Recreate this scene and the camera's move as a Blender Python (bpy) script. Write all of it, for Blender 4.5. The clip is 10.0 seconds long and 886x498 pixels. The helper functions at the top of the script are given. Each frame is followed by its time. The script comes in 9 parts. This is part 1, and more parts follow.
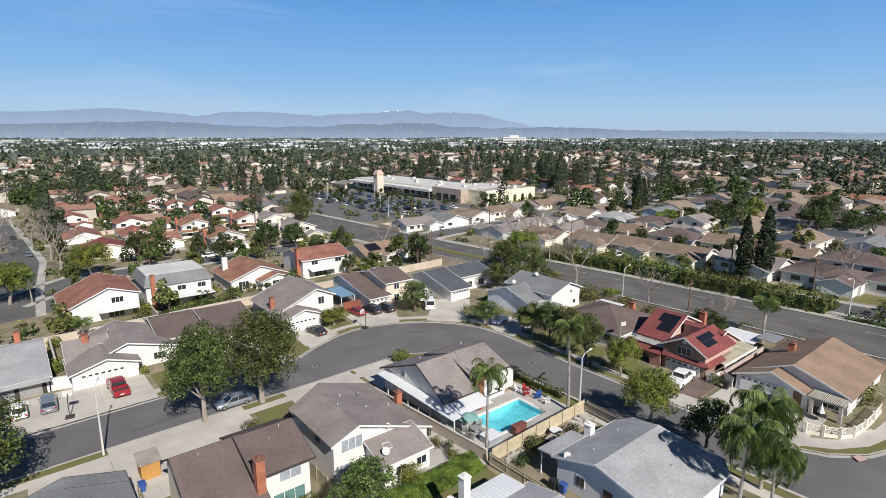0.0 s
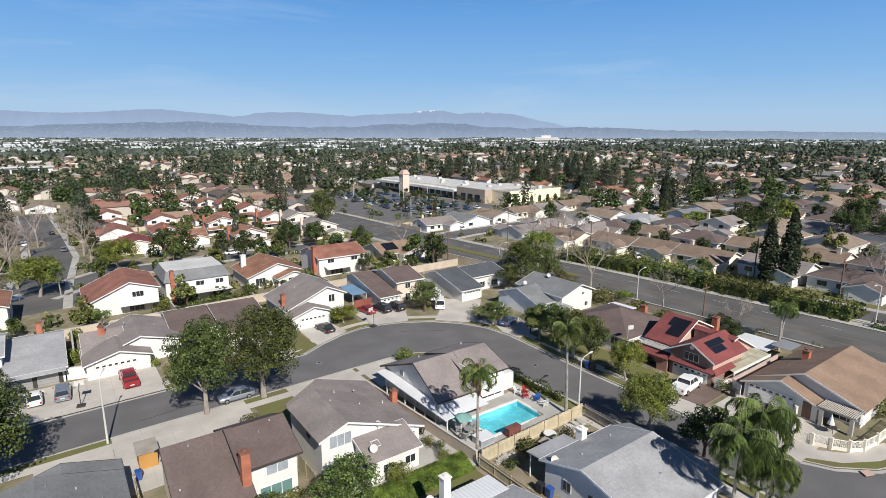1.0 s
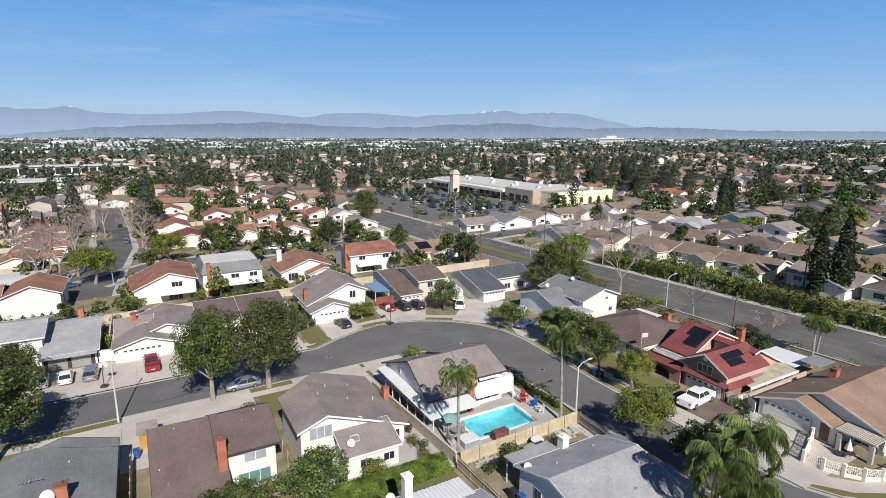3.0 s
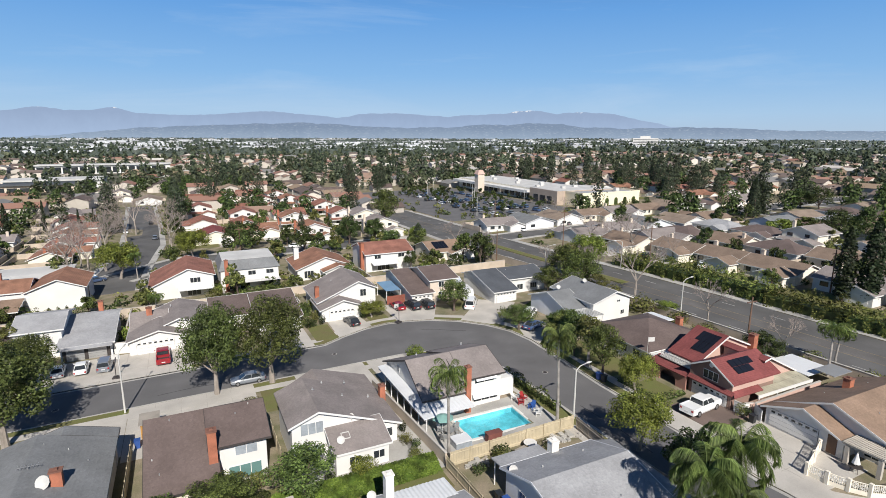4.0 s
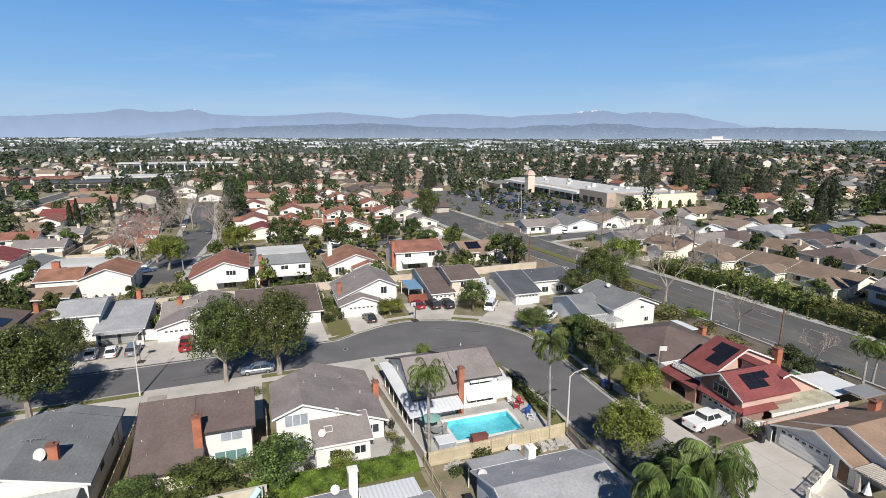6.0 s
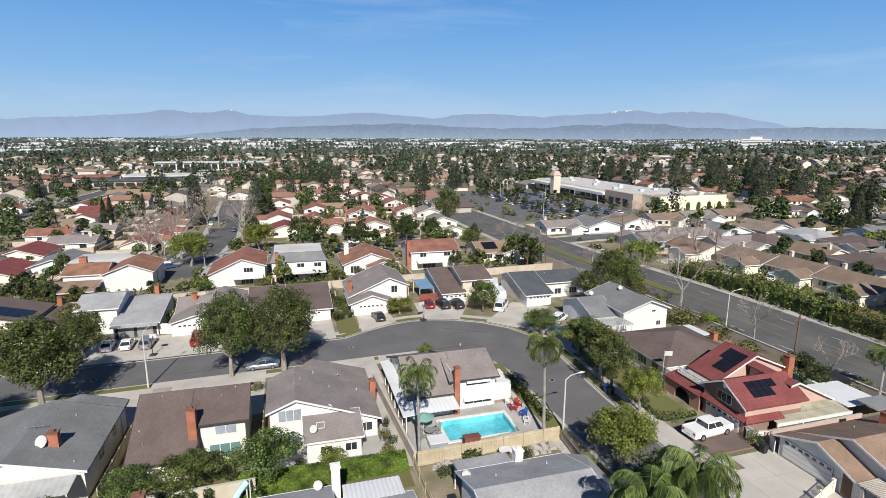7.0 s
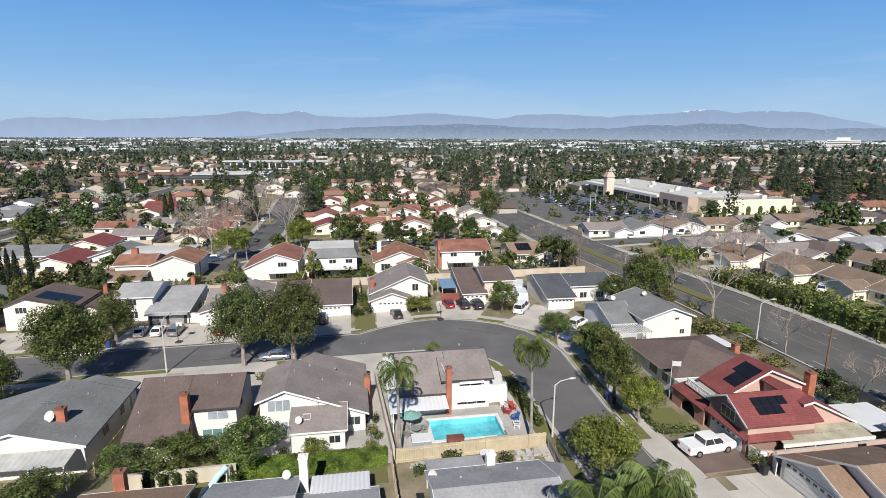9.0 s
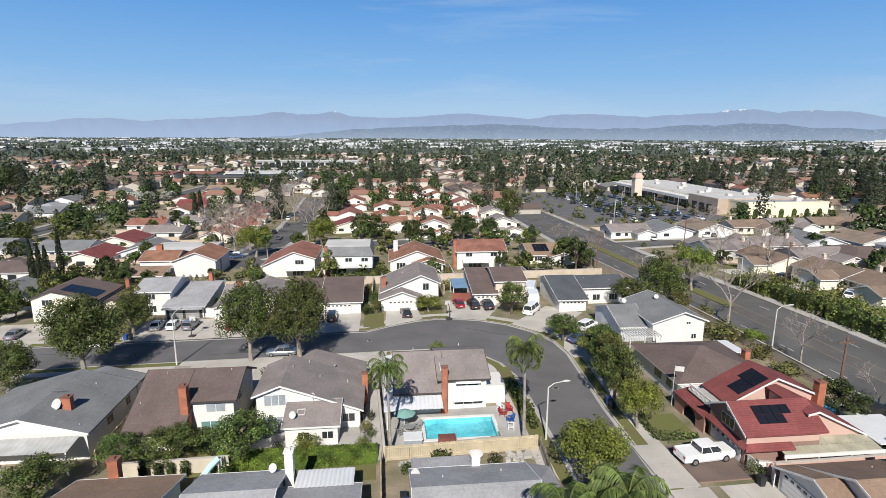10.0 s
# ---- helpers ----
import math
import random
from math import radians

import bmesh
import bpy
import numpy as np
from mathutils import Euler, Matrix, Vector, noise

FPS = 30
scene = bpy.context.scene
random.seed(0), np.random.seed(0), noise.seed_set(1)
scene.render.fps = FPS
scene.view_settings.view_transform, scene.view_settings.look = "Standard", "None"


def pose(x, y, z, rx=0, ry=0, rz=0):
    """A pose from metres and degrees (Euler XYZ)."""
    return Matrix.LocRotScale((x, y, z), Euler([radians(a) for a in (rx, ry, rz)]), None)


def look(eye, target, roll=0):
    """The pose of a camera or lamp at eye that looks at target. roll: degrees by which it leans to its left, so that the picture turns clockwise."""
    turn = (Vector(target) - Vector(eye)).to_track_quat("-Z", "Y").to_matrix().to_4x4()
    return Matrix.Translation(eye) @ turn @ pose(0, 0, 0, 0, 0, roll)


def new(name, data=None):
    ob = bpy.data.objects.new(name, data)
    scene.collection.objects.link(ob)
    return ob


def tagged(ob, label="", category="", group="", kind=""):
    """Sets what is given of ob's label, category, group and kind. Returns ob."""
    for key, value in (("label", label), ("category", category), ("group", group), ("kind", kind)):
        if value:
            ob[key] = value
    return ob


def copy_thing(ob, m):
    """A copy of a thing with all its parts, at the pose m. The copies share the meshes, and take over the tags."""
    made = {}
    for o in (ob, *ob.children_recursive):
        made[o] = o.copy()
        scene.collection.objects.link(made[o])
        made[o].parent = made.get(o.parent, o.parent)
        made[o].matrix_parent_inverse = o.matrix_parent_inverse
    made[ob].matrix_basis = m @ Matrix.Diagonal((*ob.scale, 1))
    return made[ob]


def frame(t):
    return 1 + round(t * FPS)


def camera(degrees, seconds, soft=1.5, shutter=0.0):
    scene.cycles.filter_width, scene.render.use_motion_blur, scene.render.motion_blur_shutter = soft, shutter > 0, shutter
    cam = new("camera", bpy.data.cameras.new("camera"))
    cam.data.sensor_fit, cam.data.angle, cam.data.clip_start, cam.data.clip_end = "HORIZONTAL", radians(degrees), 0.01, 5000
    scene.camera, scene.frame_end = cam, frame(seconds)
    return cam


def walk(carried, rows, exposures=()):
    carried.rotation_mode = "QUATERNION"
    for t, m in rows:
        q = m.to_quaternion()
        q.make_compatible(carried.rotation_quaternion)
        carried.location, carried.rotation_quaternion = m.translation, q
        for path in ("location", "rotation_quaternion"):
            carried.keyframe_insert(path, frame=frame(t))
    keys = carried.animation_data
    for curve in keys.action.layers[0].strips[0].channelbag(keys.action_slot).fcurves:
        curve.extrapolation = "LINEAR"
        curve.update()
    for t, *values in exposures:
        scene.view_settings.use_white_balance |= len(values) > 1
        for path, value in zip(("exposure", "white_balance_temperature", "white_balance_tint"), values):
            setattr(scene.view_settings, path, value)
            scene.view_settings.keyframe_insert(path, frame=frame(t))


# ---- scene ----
# ---- camera ----
cam = camera(78.7, 10.0, soft=0.6)
ROWS = [
    (0, -0.801, 0.885, 34.716, -39.329, -11.999, 0.22),
    (0.5, 0.879, -0.392, 34.671, -37.625, -11.997, 0.225),
    (1, 2.581, -1.602, 34.626, -35.933, -11.994, 0.231),
    (1.5, 4.306, -2.746, 34.581, -34.251, -11.992, 0.236),
    (2, 6.052, -3.825, 34.536, -32.579, -11.989, 0.241),
    (2.5, 7.82, -4.842, 34.491, -30.916, -11.987, 0.246),
    (3, 9.608, -5.796, 34.446, -29.26, -11.984, 0.252),
    (3.5, 11.416, -6.691, 34.401, -27.609, -11.981, 0.257),
    (4, 13.245, -7.528, 34.355, -25.963, -11.979, 0.262),
    (4.5, 15.093, -8.308, 34.31, -24.321, -11.976, 0.267),
    (5, 16.959, -9.033, 34.265, -22.681, -11.974, 0.273),
    (5.5, 18.845, -9.704, 34.22, -21.042, -11.971, 0.278),
    (6, 20.748, -10.323, 34.175, -19.403, -11.969, 0.283),
    (6.5, 22.669, -10.891, 34.13, -17.763, -11.966, 0.288),
    (7, 24.607, -11.41, 34.085, -16.121, -11.964, 0.294),
    (7.5, 26.562, -11.882, 34.04, -14.474, -11.961, 0.299),
    (8, 28.533, -12.308, 33.995, -12.823, -11.959, 0.304),
    (8.5, 30.52, -12.69, 33.949, -11.166, -11.956, 0.309),
    (9, 32.522, -13.029, 33.904, -9.501, -11.954, 0.315),
    (9.5, 34.54, -13.327, 33.859, -7.828, -11.951, 0.32),
    (10, 36.571, -13.585, 33.814, -6.146, -11.948, 0.325),
]
walk(cam, [(t, pose(x, y, z, 90 + pitch, 0, yaw) @ pose(0, 0, 0, 0, 0, roll)) for t, x, y, z, yaw, pitch, roll in ROWS])

# ---- light ----
SUN_AZ, SUN_EL = 190.4, 38.0
world = bpy.data.worlds.new("world")
scene.world = world
world.use_nodes = True
wn, wl = world.node_tree.nodes, world.node_tree.links
wn.clear()
w_out = wn.new("ShaderNodeOutputWorld")
w_bg = wn.new("ShaderNodeBackground")
w_sky = wn.new("ShaderNodeTexSky")
w_sky.sky_type = "NISHITA"
w_sky.sun_disc = False
w_sky.sun_elevation, w_sky.sun_rotation = radians(SUN_EL), radians(SUN_AZ)
w_sky.altitude, w_sky.air_density, w_sky.dust_density, w_sky.ozone_density = 60, 1.0, 0.6, 2.0
w_bg.inputs["Strength"].default_value = 0.062
# the sky pales to a bluish white towards the horizon; thin high cloud is drawn out sideways
w_tc = wn.new("ShaderNodeTexCoord")
w_sep = wn.new("ShaderNodeSeparateXYZ")
wl.new(w_tc.outputs["Generated"], w_sep.inputs["Vector"])
w_grad = wn.new("ShaderNodeValToRGB")
cr = w_grad.color_ramp
cr.elements[0].position, cr.elements[0].color = 0.0, (5.6, 7.4, 9.6, 1)
cr.elements[1].position, cr.elements[1].color = 1.0, (0.13, 0.42, 1.35, 1)
for pos, col in ((0.035, (4.9, 7.4, 10.4, 1)), (0.10, (3.05, 6.1, 10.4, 1)), (0.20, (1.7, 4.6, 9.7, 1)), (0.28, (1.0, 3.1, 7.4, 1)), (0.5, (0.22, 0.8, 2.25, 1))):
    el = cr.elements.new(pos)
    el.color = col
wl.new(w_sep.outputs["Z"], w_grad.inputs["Fac"])
w_blend = wn.new("ShaderNodeMix")
w_blend.data_type = "RGBA"
w_blend.inputs["Factor"].default_value = 0.92
wl.new(w_sky.outputs["Color"], w_blend.inputs["A"])
wl.new(w_grad.outputs["Color"], w_blend.inputs["B"])
w_map = wn.new("ShaderNodeMapping")
w_map.inputs["Scale"].default_value = (1.1, 1.1, 8.0)
w_map.inputs["Rotation"].default_value = (radians(7), radians(-5), radians(20))
w_noise = wn.new("ShaderNodeTexNoise")
w_noise.inputs["Scale"].default_value = 1.7
w_noise.inputs["Detail"].default_value = 8.0
w_noise.inputs["Roughness"].default_value = 0.62
w_noise.inputs["Distortion"].default_value = 0.5
w_ramp = wn.new("ShaderNodeMapRange")
w_ramp.inputs["From Min"].default_value, w_ramp.inputs["From Max"].default_value = 0.53, 0.86
w_ramp.inputs["To Min"].default_value, w_ramp.inputs["To Max"].default_value = 0.0, 0.5
w_mix = wn.new("ShaderNodeMix")
w_mix.data_type = "RGBA"
w_mix.inputs["B"].default_value = (6.6, 8.4, 10.6, 1)
wl.new(w_tc.outputs["Generated"], w_map.inputs["Vector"])
wl.new(w_map.outputs["Vector"], w_noise.inputs["Vector"])
wl.new(w_noise.outputs["Fac"], w_ramp.inputs["Value"])
wl.new(w_ramp.outputs["Result"], w_mix.inputs["Factor"])
wl.new(w_blend.outputs["Result"], w_mix.inputs["A"])
wl.new(w_mix.outputs["Result"], w_bg.inputs["Color"])
wl.new(w_bg.outputs["Background"], w_out.inputs["Surface"])
sun_data = bpy.data.lights.new("sun", "SUN")
sun_data.energy, sun_data.angle, sun_data.color = 4.95, radians(0.55), (1.0, 0.955, 0.885)
sun = new("sun", sun_data)
sun.matrix_world = look((math.sin(radians(SUN_AZ)) * 100, math.cos(radians(SUN_AZ)) * 100, 100 * math.tan(radians(SUN_EL))), (0, 0, 0))
scene.view_settings.exposure = 0.37

# ---- helpers of this scene ----
TURNED = radians(36.8)
CA, SA = math.cos(TURNED), math.sin(TURNED)


def G(x, y):
    """Height of the gently sloping ground."""
    a, b = x * CA - y * SA, x * SA + y * CA
    return 0.0255 * max(-150, min(150, a)) - 0.0054 * max(-150, min(200, b - 60))


class B:
    """Gathers vertices and faces for one mesh."""

    def __init__(self):
        self.v, self.f = [], []

    def face(self, *pts):
        n = len(self.v)
        self.v += [tuple(p) for p in pts]
        self.f.append(tuple(range(n, n + len(pts))))

    def box(self, x0, x1, y0, y1, z0, z1):
        n = len(self.v)
        self.v += [(x, y, z) for z in (z0, z1) for x, y in ((x0, y0), (x1, y0), (x1, y1), (x0, y1))]
        self.f += [(n + 3, n + 2, n + 1, n), (n + 4, n + 5, n + 6, n + 7)] + [(n + i, n + (i + 1) % 4, n + 4 + (i + 1) % 4, n + 4 + i) for i in range(4)]
        return self

    def extrude(self, poly, axis, b0, b1):
        """A polygon of (across, height) drawn out along 'x' or 'y'."""
        n, k = len(self.v), len(poly)
        for b in (b0, b1):
            self.v += [(b, a, h) if axis == "x" else (a, b, h) for a, h in poly]
        self.f += [tuple(range(n, n + k)), tuple(range(n + 2 * k - 1, n + k - 1, -1))]
        self.f += [(n + i, n + k + i, n + k + (i + 1) % k, n + (i + 1) % k) for i in range(k)]
        return self

    def prism(self, poly, z0, z1):
        """A plan polygon from z0 up to z1 (numbers, or functions of x and y)."""
        n, k = len(self.v), len(poly)
        for z in (z0, z1):
            self.v += [(x, y, z(x, y) if callable(z) else z) for x, y in poly]
        self.f += [tuple(range(n + k - 1, n - 1, -1)), tuple(range(n + k, n + 2 * k))]
        self.f += [(n + i, n + (i + 1) % k, n + k + (i + 1) % k, n + k + i) for i in range(k)]
        return self

    def slab(self, corners, down):
        """Four or more corners in space, with thickness downwards."""
        n, k = len(self.v), len(corners)
        self.v += [tuple(c) for c in corners] + [(x, y, z - down) for x, y, z in corners]
        self.f += [tuple(range(n, n + k)), tuple(range(n + 2 * k - 1, n + k - 1, -1))]
        self.f += [(n + i, n + k + i, n + k + (i + 1) % k, n + (i + 1) % k) for i in range(k)]
        return self

    def tube(self, path, radii, sides=6, close=True):
        n, k = len(self.v), sides
        path = [Vector(p) for p in path]
        for i, p in enumerate(path):
            d = (path[min(i + 1, len(path) - 1)] - path[max(i - 1, 0)]).normalized()
            e = d.cross(Vector((0, 0, 1)) if abs(d.z) < 0.9 else Vector((1, 0, 0))).normalized()
            g = d.cross(e)
            r = radii[i] if hasattr(radii, "__len__") else radii
            self.v += [tuple(p + (e * math.cos(a) + g * math.sin(a)) * r) for a in (2 * math.pi * j / k for j in range(k))]
        for i in range(len(path) - 1):
            self.f += [(n + i * k + j, n + i * k + (j + 1) % k, n + (i + 1) * k + (j + 1) % k, n + (i + 1) * k + j) for j in range(k)]
        if close:
            self.f += [tuple(range(n + k - 1, n - 1, -1)), tuple(range(n + (len(path) - 1) * k, n + len(path) * k))]
        return self

    def disc(self, x, y, z, r, h, sides=14):
        return self.prism([(x + r * math.cos(2 * math.pi * i / sides), y + r * math.sin(2 * math.pi * i / sides)) for i in range(sides)], z, z + h)

    def mesh(self, name, mat, smooth=False):
        me = bpy.data.meshes.new(name)
        me.from_pydata(self.v, [], self.f)
        bm = bmesh.new()
        bm.from_mesh(me)
        bmesh.ops.recalc_face_normals(bm, faces=bm.faces)
        bm.to_mesh(me)
        bm.free()
        me.materials.append(mat)
        if smooth:
            me.polygons.foreach_set("use_smooth", [True] * len(me.polygons))
        return me


def part(name, b, mat, parent, label="", smooth=False):
    ob = new(name, b.mesh(name, mat, smooth))
    ob.parent = parent
    return tagged(ob, label)


def thing(name, label, category, x, y, z=None, group="", turn=0):
    ob = new(name)
    ob.empty_display_size = 0.3
    ob.location = (x, y, G(x, y) if z is None else z)
    ob.rotation_euler = (0, 0, radians(turn))
    return tagged(ob, label, category, group)


def solid(name, b, mat, label="", category="", kind="", group="", smooth=False):
    return tagged(new(name, b.mesh(name, mat, smooth)), label, category, group, kind)


def fast_mesh(name, verts, faces, mat):
    """A large joined mesh from arrays."""
    me = bpy.data.meshes.new(name)
    me.from_pydata(verts, [], faces)
    me.materials.append(mat)
    return me


# ---- materials ----
def material(name, base, rough=0.8, metal=0.0, spots=None, scale=1.0, amount=0.35, bump=0.15, fine=18.0, island=0.0, spec=0.5, coat=0.0):
    """A surface with variation at two scales, fine relief and, for joined pieces, a shade of its own for each."""
    m = bpy.data.materials.new(name)
    m.use_nodes = True
    n, l = m.node_tree.nodes, m.node_tree.links
    p = n["Principled BSDF"]
    p.inputs["Roughness"].default_value, p.inputs["Metallic"].default_value = rough, metal
    p.inputs["Specular IOR Level"].default_value = spec
    p.inputs["Coat Weight"].default_value = coat
    tc = n.new("ShaderNodeTexCoord")
    geo = n.new("ShaderNodeNewGeometry")
    big, small = n.new("ShaderNodeTexNoise"), n.new("ShaderNodeTexNoise")
    big.inputs["Scale"].default_value, big.inputs["Detail"].default_value = 0.35 * scale, 5.0
    small.inputs["Scale"].default_value, small.inputs["Detail"].default_value = fine * scale, 4.0
    l.new(geo.outputs["Position"], big.inputs["Vector"])
    l.new(geo.outputs["Position"], small.inputs["Vector"])
    dark = [c * (1 - amount) for c in base]
    light = [min(1, c * (1 + amount * 0.7)) for c in base]
    mix = n.new("ShaderNodeMix")
    mix.data_type = "RGBA"
    mix.inputs["A"].default_value, mix.inputs["B"].default_value = (*(spots or dark), 1), (*light, 1)
    r1 = n.new("ShaderNodeMapRange")
    r1.inputs["From Min"].default_value, r1.inputs["From Max"].default_value = 0.3, 0.7
    l.new(big.outputs["Fac"], r1.inputs["Value"])
    l.new(r1.outputs["Result"], mix.inputs["Factor"])
    grain = n.new("ShaderNodeMix")
    grain.data_type, grain.blend_type = "RGBA", "MULTIPLY"
    grain.inputs["Factor"].default_value = 1.0
    r2 = n.new("ShaderNodeMapRange")
    r2.inputs["From Min"].default_value, r2.inputs["From Max"].default_value = 0.25, 0.75
    r2.inputs["To Min"].default_value, r2.inputs["To Max"].default_value = 1 - amount * 0.6, 1 + amount * 0.3
    l.new(small.outputs["Fac"], r2.inputs["Value"])
    l.new(mix.outputs["Result"], grain.inputs["A"])
    l.new(r2.outputs["Result"], grain.inputs["B"])
    last = grain.outputs["Result"]
    if island:
        r3 = n.new("ShaderNodeMapRange")
        r3.inputs["To Min"].default_value, r3.inputs["To Max"].default_value = 1 - island, 1 + island
        l.new(geo.outputs["Random Per Island"], r3.inputs["Value"])
        tint = n.new("ShaderNodeMix")
        tint.data_type, tint.blend_type = "RGBA", "MULTIPLY"
        tint.inputs["Factor"].default_value = 1.0
        l.new(last, tint.inputs["A"])
        l.new(r3.outputs["Result"], tint.inputs["B"])
        last = tint.outputs["Result"]
    l.new(last, p.inputs["Base Color"])
    if bump:
        bn = n.new("ShaderNodeBump")
        bn.inputs["Strength"].default_value, bn.inputs["Distance"].default_value = bump, 0.05
        l.new(small.outputs["Fac"], bn.inputs["Height"])
        l.new(bn.outputs["Normal"], p.inputs["Normal"])
    return m


def roof_material(name, base, course=0.28, tile=False, amount=0.3):
    """Shingle courses or barrel tiles that run across the slope, with faded and darker patches."""
    m = material(name, base, rough=0.9, scale=1.0, amount=amount, fine=9.0, bump=0.0, spec=0.25)
    n, l = m.node_tree.nodes, m.node_tree.links
    p = n["Principled BSDF"]
    geo = [k for k in n if k.type == "NEW_GEOMETRY"][0]
    sep = n.new("ShaderNodeSeparateXYZ")
    l.new(geo.outputs["Position"], sep.inputs["Vector"])
    wave = n.new("ShaderNodeMath")
    wave.operation = "MULTIPLY"
    wave.inputs[1].default_value = 2 * math.pi / (course * 0.36)
    l.new(sep.outputs["Z"], wave.inputs[0])
    saw = n.new("ShaderNodeMath")
    saw.operation = "SINE"
    l.new(wave.outputs[0], saw.inputs[0])
    brick = n.new("ShaderNodeTexVoronoi")
    brick.inputs["Scale"].default_value = 4.5 if not tile else 3.2
    l.new(geo.outputs["Position"], brick.inputs["Vector"])
    mixv = n.new("ShaderNodeMath")
    mixv.operation = "MULTIPLY_ADD"
    mixv.inputs[1].default_value = 0.35 if tile else 0.15
    l.new(saw.outputs[0], mixv.inputs[0])
    l.new(brick.outputs["Distance"], mixv.inputs[2])
    bn = n.new("ShaderNodeBump")
    bn.inputs["Strength"].default_value, bn.inputs["Distance"].default_value = 0.5, 0.06 if tile else 0.03
    l.new(mixv.outputs[0], bn.inputs["Height"])
    l.new(bn.outputs["Normal"], p.inputs["Normal"])
    hue = n.new("ShaderNodeHueSaturation")
    r = n.new("ShaderNodeMapRange")
    r.inputs["To Min"].default_value, r.inputs["To Max"].default_value = 0.88, 1.1
    l.new(brick.outputs["Color"], r.inputs["Value"])
    l.new(r.outputs["Result"], hue.inputs["Value"])
    prev = p.inputs["Base Color"].links[0].from_socket
    l.new(prev, hue.inputs["Color"])
    l.new(hue.outputs["Color"], p.inputs["Base Color"])
    return m


def leaf_material(name, base, tip, spread=0.45):
    """Leaves: a shade of its own for each leaf, light that comes through."""
    m = bpy.data.materials.new(name)
    m.use_nodes = True
    n, l = m.node_tree.nodes, m.node_tree.links
    p = n["Principled BSDF"]
    geo, oi = n.new("ShaderNodeNewGeometry"), n.new("ShaderNodeObjectInfo")
    ramp = n.new("ShaderNodeMix")
    ramp.data_type = "RGBA"
    ramp.inputs["A"].default_value, ramp.inputs["B"].default_value = (*base, 1), (*tip, 1)
    l.new(geo.outputs["Random Per Island"], ramp.inputs["Factor"])
    hsv = n.new("ShaderNodeHueSaturation")
    r = n.new("ShaderNodeMapRange")
    r.inputs["To Min"].default_value, r.inputs["To Max"].default_value = 1 - spread, 1 + spread
    l.new(oi.outputs["Random"], r.inputs["Value"])
    l.new(r.outputs["Result"], hsv.inputs["Value"])
    rh = n.new("ShaderNodeMapRange")
    rh.inputs["To Min"].default_value, rh.inputs["To Max"].default_value = 0.48, 0.515
    l.new(oi.outputs["Random"], rh.inputs["Value"])
    l.new(rh.outputs["Result"], hsv.inputs["Hue"])
    # lit and shaded lumps of the crown, put into the leaf colour by noise
    dapple, sr, sm = n.new("ShaderNodeTexNoise"), n.new("ShaderNodeMapRange"), n.new("ShaderNodeMix")
    dapple.inputs["Scale"].default_value, dapple.inputs["Detail"].default_value = 0.75, 3.0
    l.new(geo.outputs["Position"], dapple.inputs["Vector"])
    sr.inputs["From Min"].default_value, sr.inputs["From Max"].default_value = 0.35, 0.65
    sr.inputs["To Min"].default_value, sr.inputs["To Max"].default_value = 0.42, 1.5
    l.new(dapple.outputs["Fac"], sr.inputs["Value"])
    sm.data_type, sm.blend_type = "RGBA", "MULTIPLY"
    sm.inputs["Factor"].default_value = 1.0
    l.new(ramp.outputs["Result"], sm.inputs["A"])
    l.new(sr.outputs["Result"], sm.inputs["B"])
    l.new(sm.outputs["Result"], hsv.inputs["Color"])
    l.new(hsv.outputs["Color"], p.inputs["Base Color"])
    p.inputs["Roughness"].default_value = 0.6
    p.inputs["Specular IOR Level"].default_value = 0.3
    tr = n.new("ShaderNodeBsdfTranslucent")
    l.new(hsv.outputs["Color"], tr.inputs["Color"])
    mx = n.new("ShaderNodeMixShader")
    mx.inputs["Fac"].default_value = 0.24
    l.new(p.outputs["BSDF"], mx.inputs[1])
    l.new(tr.outputs["BSDF"], mx.inputs[2])
    l.new(mx.outputs["Shader"], n["Material Output"].inputs["Surface"])
    return m


ASPHALT = material("asphalt", (0.138, 0.134, 0.135), 0.92, scale=0.5, amount=0.16, fine=30, spec=0.2)
ASPHALT_OLD = material("asphalt_old", (0.118, 0.115, 0.113), 0.92, scale=0.4, amount=0.22, fine=24, spec=0.2)
CONCRETE = material("concrete", (0.465, 0.435, 0.395), 0.9, scale=0.8, amount=0.16, fine=10, spec=0.3)
CONCRETE_GREY = material("concrete_grey", (0.40, 0.385, 0.36), 0.9, scale=0.8, amount=0.2, fine=10, spec=0.3)
PAVERS = material("brown_concrete", (0.16, 0.12, 0.105), 0.9, scale=0.8, amount=0.2, fine=12, spec=0.2)
PAINT_YELLOW = material("faded_yellow_paint", (0.27, 0.21, 0.12), 0.85, amount=0.35, fine=10)
ASPHALT_BROWN = material("brownish_asphalt", (0.128, 0.121, 0.116), 0.92, scale=0.4, amount=0.3, fine=20, spec=0.2)
PAINT_LINE = material("road_paint", (0.46, 0.45, 0.43), 0.8, amount=0.3, fine=14)
GRASS = material("grass", (0.118, 0.132, 0.045), 0.95, spots=(0.165, 0.14, 0.072), scale=1.2, amount=0.4, fine=16, bump=0.6, spec=0.1)
GRASS_LUSH = material("grass_lush", (0.075, 0.14, 0.02), 0.95, spots=(0.085, 0.10, 0.03), scale=1.4, amount=0.35, fine=16, bump=0.6, spec=0.1)
YARD = material("yard_earth", (0.25, 0.205, 0.155), 0.95, spots=(0.13, 0.135, 0.07), scale=0.9, amount=0.35, fine=9, bump=0.4, spec=0.1)
